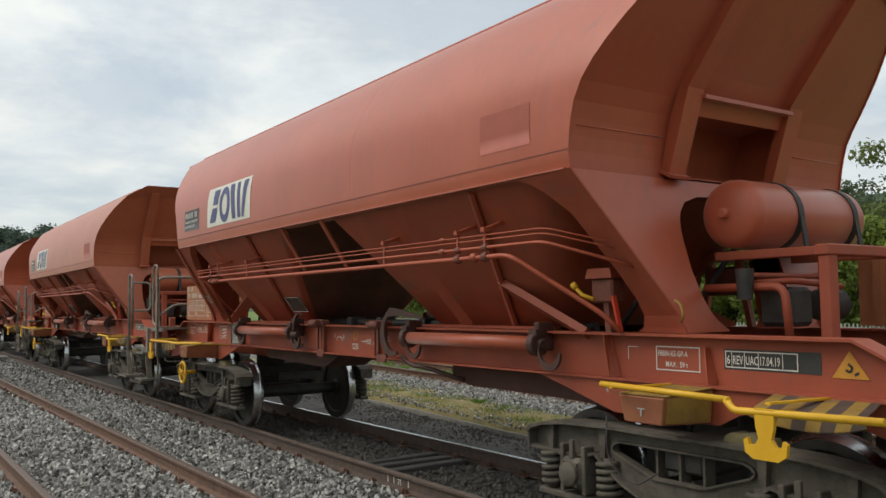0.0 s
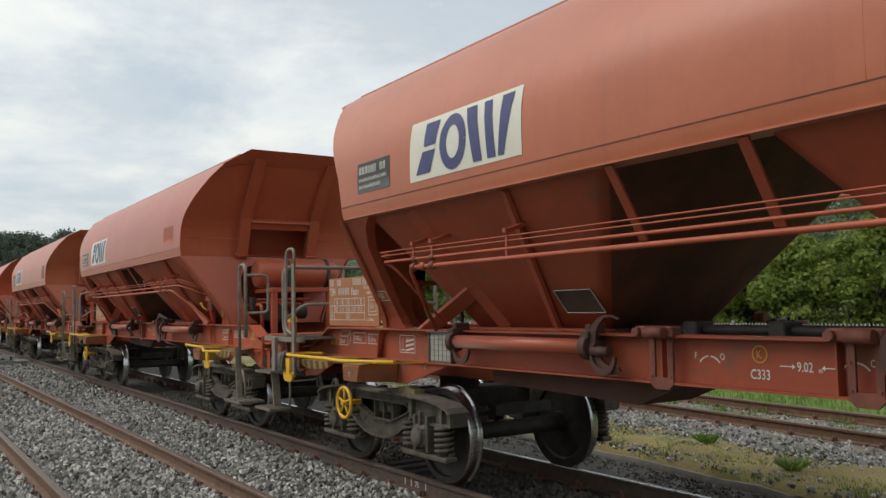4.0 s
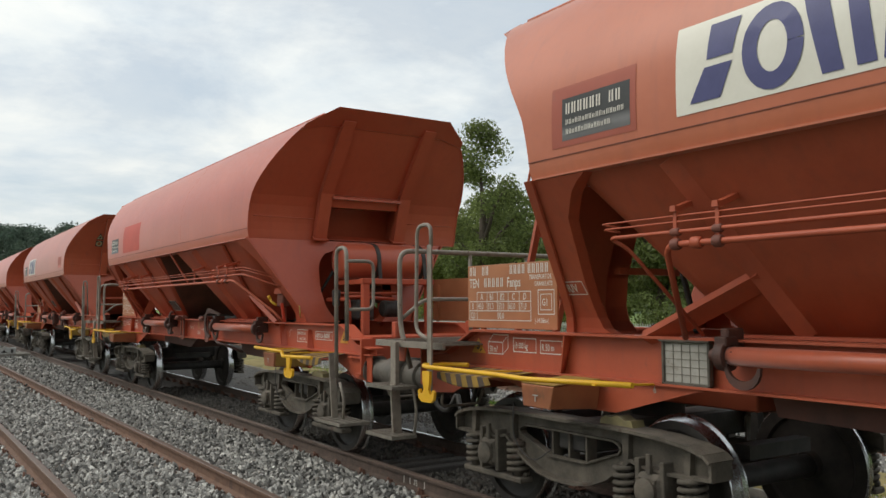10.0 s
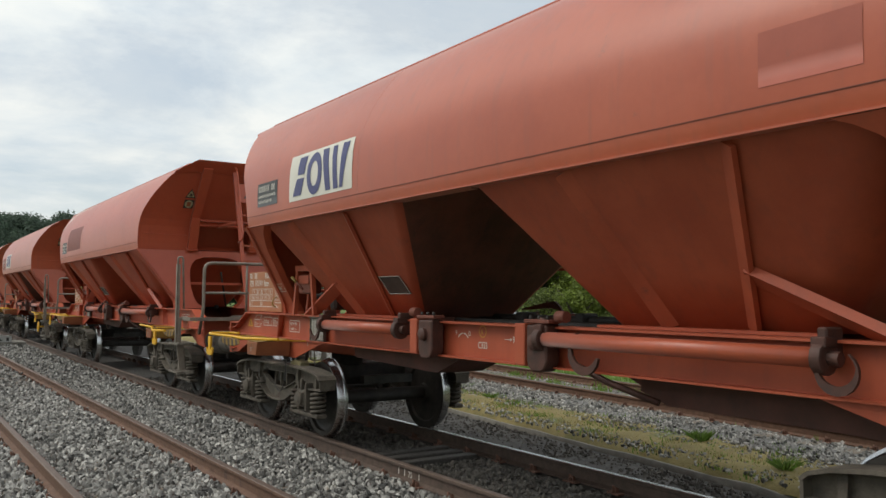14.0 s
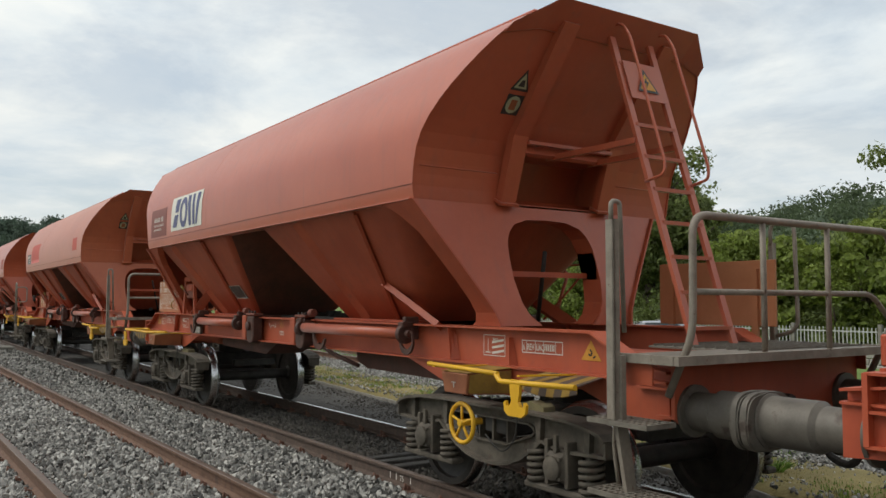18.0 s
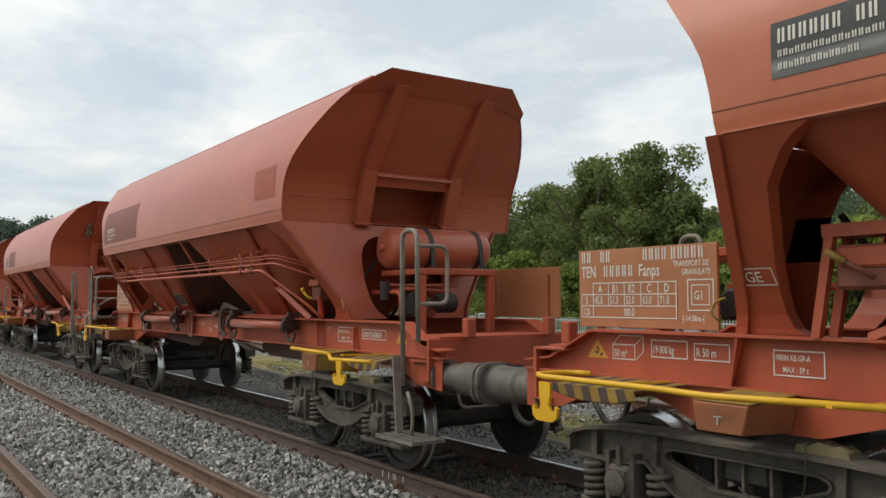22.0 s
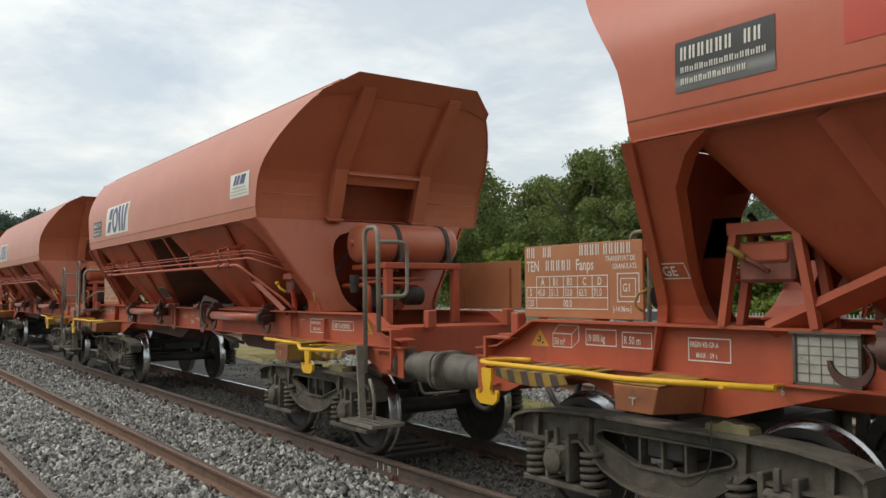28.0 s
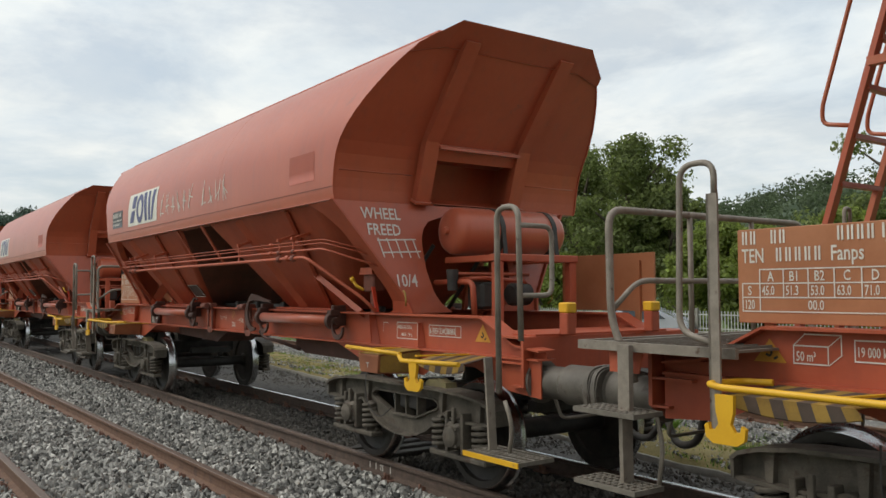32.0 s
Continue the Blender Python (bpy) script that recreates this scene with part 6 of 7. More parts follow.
# black backing behind some revision marks, a gradient mark on three sills, yellow caps on some lamp brackets
for k, x0, date in ((-3, 0.0, "17.04.19"), (-2, 0.16, "300419")):
    for ob in list(train[k].children):
        if ob.name.startswith("revision_mark") and ob.matrix_basis[0][0] > 0:
            bpy.data.objects.remove(ob)
        elif ob.name.startswith(("warning_triangle", "brake_mark", "release_bar")) and ob.matrix_basis[0][0] > 0 and ob.data.vertices[0].co.x > 0:
            ob.location.x += 0.55 * x0
    bm = bmesh.new()
    bar(bm, x0 + 4.86, 1.275, x0 + 5.50, 1.398, -0.8175)
    part("revision_backing", bm, SIGN_BLACK, train[k], "black painted backing")
    bm = bmesh.new()
    outline_box(bm, x0 + 4.87, 1.285, x0 + 5.36, 1.388, -0.82, 0.007)
    for x in (4.915, 5.005, 5.10, 5.26):
        bar(bm, x0 + x, 1.29, x0 + x + 0.005, 1.383, -0.82)
    for text, x, wide in (("6", 4.88, 0.7), ("REV", 4.923, 0.58), ("UAC", 5.014, 0.56), (date, 5.107, 0.54 if "." in date else 0.60)):
        lettering(bm, text, x0 + x, 1.308, 0.075, -0.82, wide=wide)
    part("revision_mark", bm, WHITE_PAINT, train[k], "white revision lettering with its date")
for k, x0 in ((-3, -4.18), (-2, -4.18), (4, -4.65)):
    bm = bmesh.new()
    side = 1 if k in TURNED else -1
    y = -0.82
    outline_box(bm, 0, 1.235, 0.30, 1.415, y, 0.007)
    lettering(bm, "MAX", 0.13, 1.36, 0.042, y, wide=0.8)
    bar(bm, 0.03, 1.26, 0.10, 1.27, y)
    bar(bm, 0.061, 1.27, 0.068, 1.38, y)
    for a in (0.0, 0.045, 0.09):
        painted(bm, ((0.12, 1.25 + a), (0.28, 1.275 + a), (0.28, 1.295 + a), (0.12, 1.27 + a)), y)
    ob = part("gradient_mark", bm, WHITE_PAINT, train[k], "white framed gradient sign")
    ob.matrix_basis = Matrix.Translation((x0, 0, 0)) if side < 0 else HALF_TURN @ Matrix.Translation((-x0 - 0.30, 0, 0))
for k in (-1, 11):
    for y in (-0.5, 0.5):
        bm = bmesh.new()
        box(bm, (6.295, y - 0.055, 1.515), (6.405, y + 0.055, 1.60), 0.012)
        part("bracket_cap", bm, YELLOW, train[k], "yellow bracket cap")

# yellow handbrake wheels on some bogies
for k in (-3, -2, -1, 4):
    bm = bmesh.new()
    n = 28
    u, z, q = -4.62, 0.72, 1 if k in TURNED else -1
    y = 1.24 * q
    tube(bm, [(u + 0.155 * math.cos(i * 2 * math.pi / n), y, z + 0.155 * math.sin(i * 2 * math.pi / n)) for i in range(n + 1)], 0.019, 7, False)
    for i in range(5):
        a = i * 2 * math.pi / 5 + 0.3
        tube(bm, [(u, y, z), (u + 0.15 * math.cos(a), y, z + 0.15 * math.sin(a))], 0.012, 6)
    tube(bm, [(u, y + 0.03 * q, z), (u, 1.05 * q, z)], 0.028, 8)
    ob = part("handbrake_wheel", bm, YELLOW, train[k], "yellow five-spoked handbrake wheel")


def on_leg(k, words):
    """A small framed mark on the leading edge of the ladder-end or tank-end leg."""
    bm = bmesh.new()
    y = -1.0
    outline_box(bm, -4.405, 1.77, -4.19, 1.87, 0, 0.007)
    lettering(bm, words, -4.385, 1.79, 0.085, 0, wide=0.95 if words == "RIV" else 1.1)
    for v in bm.verts:
        z = v.co.z
        v.co.y = -float(np.interp(z, (1.64, 1.82, 2.10), (0.82, 0.94, 1.13))) - 0.012
    ob = part("leg_mark", bm, WHITE_PAINT, train[k], "white framed letters")
    if k in TURNED:
        ob.matrix_basis = HALF_TURN


for k in train:
    if k != 1:
        on_leg(k, "GE" if k in (8, 5) else "RIV")

# one wagon has those letters on its sill, in place of the brake mark
for ob in list(train[1].children):
    if ob.name.startswith("brake_mark") and ob.data.vertices[0].co.x < 0 and ob.matrix_basis[0][0] > 0:
        bpy.data.objects.remove(ob)
bm = bmesh.new()
outline_box(bm, -4.30, 1.25, -4.05, 1.415, -0.862, 0.008)
lettering(bm, "GE", -4.265, 1.275, 0.115, -0.862, wide=1.0)
part("country_mark", bm, WHITE_PAINT, train[1], "white framed letters")


# a worn yellow edge on one wagon's step
bm = bmesh.new()
box(bm, (6.21, -1.448, 0.485), (6.83, -1.438, 0.522), 0)
part("step_edge", bm, YELLOW, train[11], "yellow painted step edge")

# chalk on one wagon
bm = bmesh.new()
for text, y0, z0, size in (("WHEEL", -1.18, 2.40, 0.16), ("FREED", -1.14, 2.24, 0.16), ("10/4", -0.92, 1.74, 0.17)):
    lettering(bm, text, y0, z0, size, 0, wide=0.85)
for a, b in (((-1.05, 2.18), (-0.60, 2.20)), ((-1.0, 2.06), (-0.56, 2.08))):
    painted(bm, (a, b, (b[0], b[1] + 0.014), (a[0], a[1] + 0.014)), 0)
for i in range(5):
    x = -1.0 + i * 0.1
    painted(bm, ((x, 2.02), (x + 0.014, 2.02), (x - 0.03, 2.21), (x - 0.044, 2.21)), 0)
for v in bm.verts:
    y, z = v.co.x, v.co.z
    v.co = (apron_x(z) + 0.008, y, z)
part("chalk_writing", bm, WHITE_PAINT, train[11], "white chalk writing on the apron")
bm = bmesh.new()
rnd = random.Random(4)
for i in range(11):
    x0 = -1.15 + i * 0.25
    if i == 6:
        continue
    for j in range(3):
        a = (x0 + rnd.uniform(0, 0.16), 2.80 + rnd.uniform(0, 0.05))
        b = (x0 + rnd.uniform(0, 0.18), 3.02 + rnd.uniform(0, 0.14))
        if j == 2:
            a, b = (x0 + 0.02, 2.9 + rnd.uniform(-0.08, 0.1)), (x0 + 0.18, 2.9 + rnd.uniform(-0.08, 0.1))
        d = (Vector(b) - Vector(a)).normalized() * 0.008
        painted(bm, ((a[0] - d.y, a[1] + d.x), (a[0] + d.y, a[1] - d.x), (b[0] + d.y, b[1] - d.x), (b[0] - d.y, b[1] + d.x)), -0.005)
on_side(11, bm, "chalk_scrawl", WHITE_PAINT, "thin white scrawl that cannot be read")


# the bodies sit a little towards the yard on their frames
BODY = ("side_panel", "top_rim", "seam", "weld", "lower_edge", "end_lip", "lip_corner", "end_plate", "end_slope", "owner_plate", "paint_patch", "logo_sign", "chalk_scrawl", "paint_scrape",
        "number_plate", "buffer", "headstock", "handrail", "ladder", "sticker", "bogie", "wheelset")
for k, w in train.items():
    for c in w.children:
        if c.name.split(".")[0] in BODY:
            d = ASIDE
            c.matrix_basis = Matrix.Translation((0, -d if k in TURNED else d, 0)) @ c.matrix_basis


# ---- motion of the train ----
def motions():
    radius = 0.465
    half = [i * 0.5 for i in range(65)]
    for k, w in train.items():
        turn = 180 if k in TURNED else 0

        def place(t):
            return travel(t) + SHIFT - k * LENGTH
        walk(w, [(t, pose(place(t), 0, 0, 0, 0, turn)) for t in half])
        seen = [i / 15 for i in range(481) if -26 < place(i / 15) < 9]
        for ws in [c for c in w.children if c.name.startswith("wheelset")]:
            at = ws.location.copy()
            sign = -1 if k in TURNED else 1
            times = sorted({0.0, 32.0, *seen}) if seen else [0.0, 32.0]
            start = place(seen[0]) if seen else 0.0
            stop = place(seen[-1]) if seen else 0.0
            walk(ws, [(t, pose(at.x, at.y, at.z, 0, sign * math.degrees((min(max(place(t), start), stop) - start) / radius), 0)) for t in times])


# ---- ground, ballast, rails ----
DIVERGE = -0.106     # the yard behind bears away from the running lines


def yard(y, x):
    return y + DIVERGE * x


def strip_mesh(name, xs, rows, mat, label, kind="structure", category="", rough=0.0, seed=1):
    """A ground strip: rows of (y at x, z) functions, with a little unevenness."""
    verts, faces = [], []
    for x in xs:
        for fy, z in rows:
            y = fy(x)
            verts.append((x, y, z + rough * noise.noise(Vector((x * 1.7, y * 1.7, seed)))))
    m = len(rows)
    for i in range(len(xs) - 1):
        for j in range(m - 1):
            a = i * m + j
            faces.append((a, a + m, a + m + 1, a + 1))
    me = bpy.data.meshes.new(name)
    me.from_pydata(verts, [], faces)
    me.materials.append(mat)
    me.polygons.foreach_set("use_smooth", [True] * len(me.polygons))
    return tagged(new(name, me), label, category or name, kind=kind)


def const(y):
    return lambda x: y


def slant(y):
    return lambda x: y + DIVERGE * x


FAR = [-700, -400, -250, -170, -120, -90, -70, -55]
NEAR = [-45 + 0.5 * i for i in range(0, 131)]
XS = FAR + NEAR + [30, 50, 90, 160, 300, 700]
# the ground as one sheet to the horizon
strip_mesh("ground", XS, [(const(y), z) for y, z in ((-900, -0.5), (-200, -0.5), (-60, -0.45), (-20, -0.42), (-9, -0.40), (-2, -0.40), (3, -0.40), (7, -0.36), (13, -0.33), (18, -0.32))]
           + [(const(y), z) for y, z in ((40, -0.35), (90, -0.4), (200, -0.4), (900, -0.4))], LAWN, "green meadow ground reaching to the horizon", category="ground")
strip_mesh("ballast", FAR[4:] + NEAR + [30, 50], [(const(y), z) for y, z in [(-9.0, -0.39), (-7.5, -0.33), (-6.6, -0.24)] + [(-6.2 + 0.3 * i, -0.185) for i in range(18)] + [(-0.72, -0.19)]], BALLAST,
           "grey crushed-stone ballast of the near track", category="ballast", rough=0.035)
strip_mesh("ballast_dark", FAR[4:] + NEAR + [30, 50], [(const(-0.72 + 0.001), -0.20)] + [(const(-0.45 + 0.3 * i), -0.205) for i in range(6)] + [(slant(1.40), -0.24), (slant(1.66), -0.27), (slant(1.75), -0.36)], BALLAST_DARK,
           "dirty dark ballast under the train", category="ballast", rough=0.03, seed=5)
strip_mesh("kerb", FAR[5:] + NEAR + [30], [(slant(1.675), -0.30), (slant(1.68), -0.212), (slant(1.725), -0.208), (slant(1.73), -0.25)], CONCRETE, "pale weathered concrete kerb along the yard", category="kerb", rough=0.03)
strip_mesh("verge", FAR[4:] + NEAR + [30, 50], [(slant(1.70), -0.23), (slant(1.78), -0.18)] + [(slant(1.9 + 0.25 * i), -0.14 + 0.004 * i) for i in range(6)] + [(slant(3.3), -0.16)], DRY_GROUND,
           "dry yellow grass verge", category="verge", rough=0.05, seed=3)
strip_mesh("yard_ballast", FAR[4:] + NEAR + [30, 50], [(slant(3.05), -0.20), (slant(3.3), -0.125)] + [(slant(3.5 + 0.3 * i), -0.12) for i in range(9)] + [(slant(6.25), -0.2)], BALLAST,
           "grey gravel of the yard track", category="ballast", rough=0.04, seed=7)
strip_mesh("lawn", FAR[3:] + NEAR + [30, 50], [(slant(6.0), -0.16), (slant(6.15), -0.10)] + [(slant(6.5 + 0.8 * i), -0.09 - 0.004 * i) for i in range(13)] + [(slant(17.5), -0.2), (slant(19.5), -0.4)], LAWN,
           "green lawn behind the yard track", category="lawn", rough=0.08, seed=9)

RAIL = [(-0.07, -0.165), (0.07, -0.165), (0.07, -0.15), (0.012, -0.13), (0.010, -0.045), (0.036, -0.032), (0.036, -0.006), (0.028, 0.0), (-0.028, 0.0), (-0.036, -0.006), (-0.036, -0.032), (-0.010, -0.045), (-0.012, -0.13), (-0.07, -0.15)]


def rail(x0, x1, fy, top, head, label, flank=RAIL_RUST):
    bm = bmesh.new()
    a = [bm.verts.new((x0, fy(x0) + p[0], top + p[1])) for p in RAIL]
    b = [bm.verts.new((x1, fy(x1) + p[0], top + p[1])) for p in RAIL]
    for k in range(len(RAIL)):
        f = bm.faces.new((a[k], a[(k + 1) % len(RAIL)], b[(k + 1) % len(RAIL)], b[k]))
        f.material_index = 1 if k in (7, 6, 8) else 0
    bm.faces.new(a[::-1])
    bm.faces.new(b)
    return tagged(new("rail", to_mesh("rail", bm, [flank, head])), label, "rail", "rails")


def parting(y):
    """The near track draws away from the train's track by 1 in 80; y at x = 0."""
    return lambda x: y + 0.0125 * x


RAILS = {}
for y in (-3.695, -2.19):
    RAILS[y] = rail(-160, 40, parting(y), 0, RAIL_DULL, "rusty brown rail of the near track")
for y, top, head, label in ((-0.665, -0.02, RAIL_DULL, "rusty rail under the train"),
                            (0.84, -0.02, BRIGHT_STEEL, "rail under the train with a polished head")):
    RAILS[y] = rail(-160, 40, const(y), top, head, label, RAIL_GRIMY)
for y in (4.35, 5.855):
    RAILS[y] = rail(-150, 40, slant(y), 0.05, RAIL_DULL, "rusty rail of the yard track")

# sleepers, most of their length under stones
bm = bmesh.new()
box(bm, (-0.12, -1.25, -0.14), (0.12, 1.25, 0), 0.012)
sleeper_mesh = to_mesh("sleeper", bm, SLEEPER)


def sleepers(mid, xs, top, yaw, label, group):
    for x in xs:
        ob = tagged(new("sleeper", sleeper_mesh), label, "sleeper", group)
        ob.matrix_basis = pose(x, mid(x), top, 0, 0, yaw)


sleepers(parting(-2.943), [-40 + 0.62 * i for i in range(72)], -0.178, 0.7, "weathered timber sleeper sunk in grey ballast", "near track sleepers")
sleepers(const(0), [-40 + 0.62 * i for i in range(72)], -0.222, 0, "dark timber sleeper sunk in dirty ballast", "train track sleepers")
sleepers(slant(5.10), [-34 + 0.66 * i for i in range(54)], -0.11, -6.05, "weathered timber sleeper of the yard track", "yard sleepers")

# rail chairs and clips on the nearest rails
bm = bmesh.new()
box(bm, (-0.09, -0.15, 0), (0.09, 0.15, 0.018), 0.004)
for q in (-1, 1):
    prism(bm, [(-0.035, 0.018), (0.035, 0.018), (0.03, 0.06), (-0.03, 0.06)], q * 0.08, q * 0.115)
    tube(bm, [(0, q * 0.125, 0.018), (0, q * 0.125, 0.085)], 0.014, 6)
    tube(bm, rounded([(-0.03, q * 0.07, 0.03), (-0.01, q * 0.12, 0.065), (0.03, q * 0.10, 0.06)], 0.02), 0.009, 5)
chair_mesh = to_mesh("rail_chair", bm, material("red rusty iron clip", ((0.10, 0.05, 0.034), (0.18, 0.09, 0.06)), 20, (0.7, 0.9)))
for y in (-3.695, -2.19, -0.665, 0.84):
    for i in range(40):
        x = -26.36 + 0.62 * i
        if x > -3:
            continue
        ob = new("rail_chair", chair_mesh)
        ob.parent = RAILS[y]
        ob.matrix_basis = pose(x, parting(y)(x) if y < -2 else y, -0.185)
for y in (4.35, 5.855):
    for i in range(36):
        x = -26.74 + 0.66 * i
        ob = new("rail_chair", chair_mesh)
        ob.parent = RAILS[y]
        ob.matrix_basis = pose(x, slant(y)(x), -0.125, 0, 0, -6.05)


def stones(name, n, area, size, mat, label, seed, keep=None):
    """Broken stones scattered over an area of the plan, one mesh."""
    rng = np.random.default_rng(seed)
    base = np.array([(1, 0, 0), (-1, 0, 0), (0, 1, 0), (0, -1, 0), (0, 0, 1), (0, 0, -1), (0.6, 0.6, 0.5), (-0.6, 0.55, -0.45), (0.55, -0.6, -0.5), (-0.55, -0.6, 0.55)], float)
    tmp = bmesh.new()
    kinds = []
    for v in range(14):
        tmp.clear()
        pts = base * rng.uniform(0.65, 1.2, (len(base), 1)) * np.array([1.0, 0.8, 0.62])
        for p in pts:
            tmp.verts.new(p)
        bmesh.ops.convex_hull(tmp, input=tmp.verts)
        bmesh.ops.delete(tmp, geom=[q for q in tmp.verts if not q.link_faces], context="VERTS")
        tmp.verts.index_update()
        kinds.append((np.array([q.co[:] for q in tmp.verts]), [[q.index for q in f.verts] for f in tmp.faces]))
    tmp.free()
    vs, fs, base_i = [], [], 0
    x0, x1, fy0, fy1, z = area
    for i in range(n):
        u = rng.random() ** 1.0
        x = x0 + (x1 - x0) * u
        y = fy0(x) + (fy1(x) - fy0(x)) * rng.random()
        if keep and not keep(x, y):
            continue
        kv, kf = kinds[i % 14]
        s = size * rng.uniform(0.6, 1.35)
        a, b, c = rng.uniform(0, 6.283, 3)
        r = np.array(Euler((a, b * 0.3, c)).to_matrix())
        vs.append(kv @ r.T * s + np.array([x, y, z + rng.uniform(-0.2, 0.55) * size]))
        fs += [[k + base_i for k in f] for f in kf]
        base_i += len(kv)
    me = bpy.data.meshes.new(name)
    me.from_pydata(np.concatenate(vs).tolist(), [], fs)
    me.materials.append(mat)
    return tagged(new(name, me), label, "gravel", kind="stuff")


def off_rails(x, y):
    return min(abs(y - r) for r in (-3.695 + 0.0125 * x, -2.19 + 0.0125 * x, -0.665, 0.84)) > 0.075


stones("gravel", 30000, (-19, -4.5, const(-4.9), const(-0.80), -0.175), 0.04, STONE, "loose grey crushed stones of the near ballast", 11, off_rails)
stones("gravel", 12000, (-45, -18.5, const(-5.5), const(-0.80), -0.17), 0.042, STONE, "loose grey crushed stones of the near ballast", 12, off_rails)
stones("gravel", 16000, (-4.5, 6, const(-7.5), const(-0.80), -0.175), 0.04, STONE, "loose grey crushed stones of the near ballast", 18, off_rails)
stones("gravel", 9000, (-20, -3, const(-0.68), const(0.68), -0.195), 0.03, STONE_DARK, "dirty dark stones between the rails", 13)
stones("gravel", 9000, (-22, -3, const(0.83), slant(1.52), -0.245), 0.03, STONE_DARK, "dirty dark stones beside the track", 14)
stones("gravel", 9000, (-26, -3, slant(3.0), slant(4.3), -0.125), 0.032, STONE, "grey gravel of the yard track", 15)
stones("gravel", 4000, (-26, -3, slant(4.45), slant(6.05), -0.13), 0.03, STONE, "grey gravel of the yard track", 16)


def blades(name, n, area, high, mat, label, seed, clumps=0):
    """Grass blades over an area, one mesh."""
    rng = np.random.default_rng(seed)
    x0, x1, fy0, fy1, z = area
    vs, fs = [], []
    centres = [(rng.uniform(x0, x1), rng.random()) for _ in range(clumps)]
    for i in range(n):
        if clumps:
            c = centres[i % clumps]
            x = c[0] + rng.normal(0, 0.12)
            y = fy0(x) + (fy1(x) - fy0(x)) * c[1] + rng.normal(0, 0.12)
        else:
            x = rng.uniform(x0, x1)
            y = fy0(x) + (fy1(x) - fy0(x)) * rng.random()
        h, a, lean = high * rng.uniform(0.5, 1.4), rng.uniform(0, 6.283), rng.uniform(0.05, 0.5) * high
        w = 0.006 + 0.004 * rng.random()
        dx, dy = math.cos(a), math.sin(a)
        k = len(vs)
        vs += [(x - dy * w, y + dx * w, z), (x + dy * w, y - dx * w, z), (x + dx * lean * 0.4 + dy * w * 0.6, y + dy * lean * 0.4 - dx * w * 0.6, z + h * 0.6), (x + dx * lean, y + dy * lean, z + h)]
        fs += [(k, k + 1, k + 2), (k, k + 2, k + 3)]
    me = bpy.data.meshes.new(name)
    me.from_pydata(vs, [], fs)
    me.materials.append(mat)
    return tagged(new(name, me), label, "grass", kind="stuff")


blades("grass", 14000, (-24, -3, slant(1.85), slant(3.1), -0.15), 0.04, GRASS_DRY, "short dry yellow grass of the verge", 21)
stones("gravel", 1500, (-22, -3, slant(1.72), slant(2.25), -0.145), 0.03, STONE, "stray stones in the dry verge", 27)
stones("gravel", 1800, (-22, -3, slant(2.6), slant(3.1), -0.14), 0.03, STONE, "stray stones in the dry verge", 28)
blades("grass", 5200, (-22, -3, slant(1.8), slant(3.1), -0.15), 0.045, GRASS_GREEN, "green patches in the dry verge", 26, 130)
blades("grass", 2200, (-24, -3, slant(2.3), slant(3.5), -0.15), 0.07, GRASS_GREEN, "green tufts in the dry verge", 22, 60)
blades("grass", 26000, (-40, -6, slant(6.1), slant(10.5), -0.11), 0.12, GRASS_GREEN, "green lawn grass", 23)
blades("grass", 6000, (-30, -5, slant(4.45), slant(6.7), -0.12), 0.10, GRASS_GREEN, "weeds between the yard rails", 24, 120)


def tuft(x, y, z, seed, high=0.2, n=170):
    rng = np.random.default_rng(seed)
    vs, fs = [], []
    for i in range(n):
        a, r = rng.uniform(0, 6.283), rng.uniform(0, 0.09)
        h, lean = high * rng.uniform(0.6, 1.2), rng.uniform(0.02, 0.16)
        bx, by = r * math.cos(a), r * math.sin(a)
        dx, dy = math.cos(a + rng.normal(0, 0.6)), math.sin(a + rng.normal(0, 0.6))
        w = 0.006
        k = len(vs)
        vs += [(bx - dy * w, by + dx * w, 0), (bx + dy * w, by - dx * w, 0), (bx + dx * lean * 0.45, by + dy * lean * 0.45, h * 0.65), (bx + dx * lean, by + dy * lean, h)]
        fs += [(k, k + 1, k + 2), (k, k + 2, k + 3)]
    me = bpy.data.meshes.new("grass_tuft")
    me.from_pydata(vs, [], fs)
    me.materials.append(GRASS_GREEN)
    ob = tagged(new("grass_tuft", me), "fresh green grass tuft on the verge", "grass tuft", "grass tufts")
    ob.location = (x, y, z)


tuft(-7.28, 3.67, -0.13, 1, 0.14, 120)
tuft(-5.55, 2.95, -0.13, 2, 0.13, 100)
tuft(-12.39, 4.08, -0.13, 3, 0.10, 90)

# dark timbers laid across the train's track
for x, yaw in ((-8.70, 2.0), (-8.42, -1.0), (-8.12, 1.5)):
    bm = bmesh.new()
    box(bm, (-0.075, -0.50, 0), (0.075, 0.50, 0.07), 0.01)
    ob = tagged(new("crossing_timber", to_mesh("crossing_timber", bm, DARK_BOARD)), "dark oily timber lying between the rails", "timber", "crossing timbers")
    ob.matrix_basis = pose(x, 0.15, -0.20, 0, 0, yaw)

# white paint marks on the rail's side
bm = bmesh.new()
for x in (-7.62, -7.50, -7.22):
    bar(bm, x, -0.12, x + 0.014, -0.05, 0)
lettering(bm, "75", -7.42, -0.118, 0.085, 0, wide=0.9)
part("rail_mark", bm, WHITE_PAINT, RAILS[-0.665], "white painted survey mark").location = (0, -0.6805, -0.02)


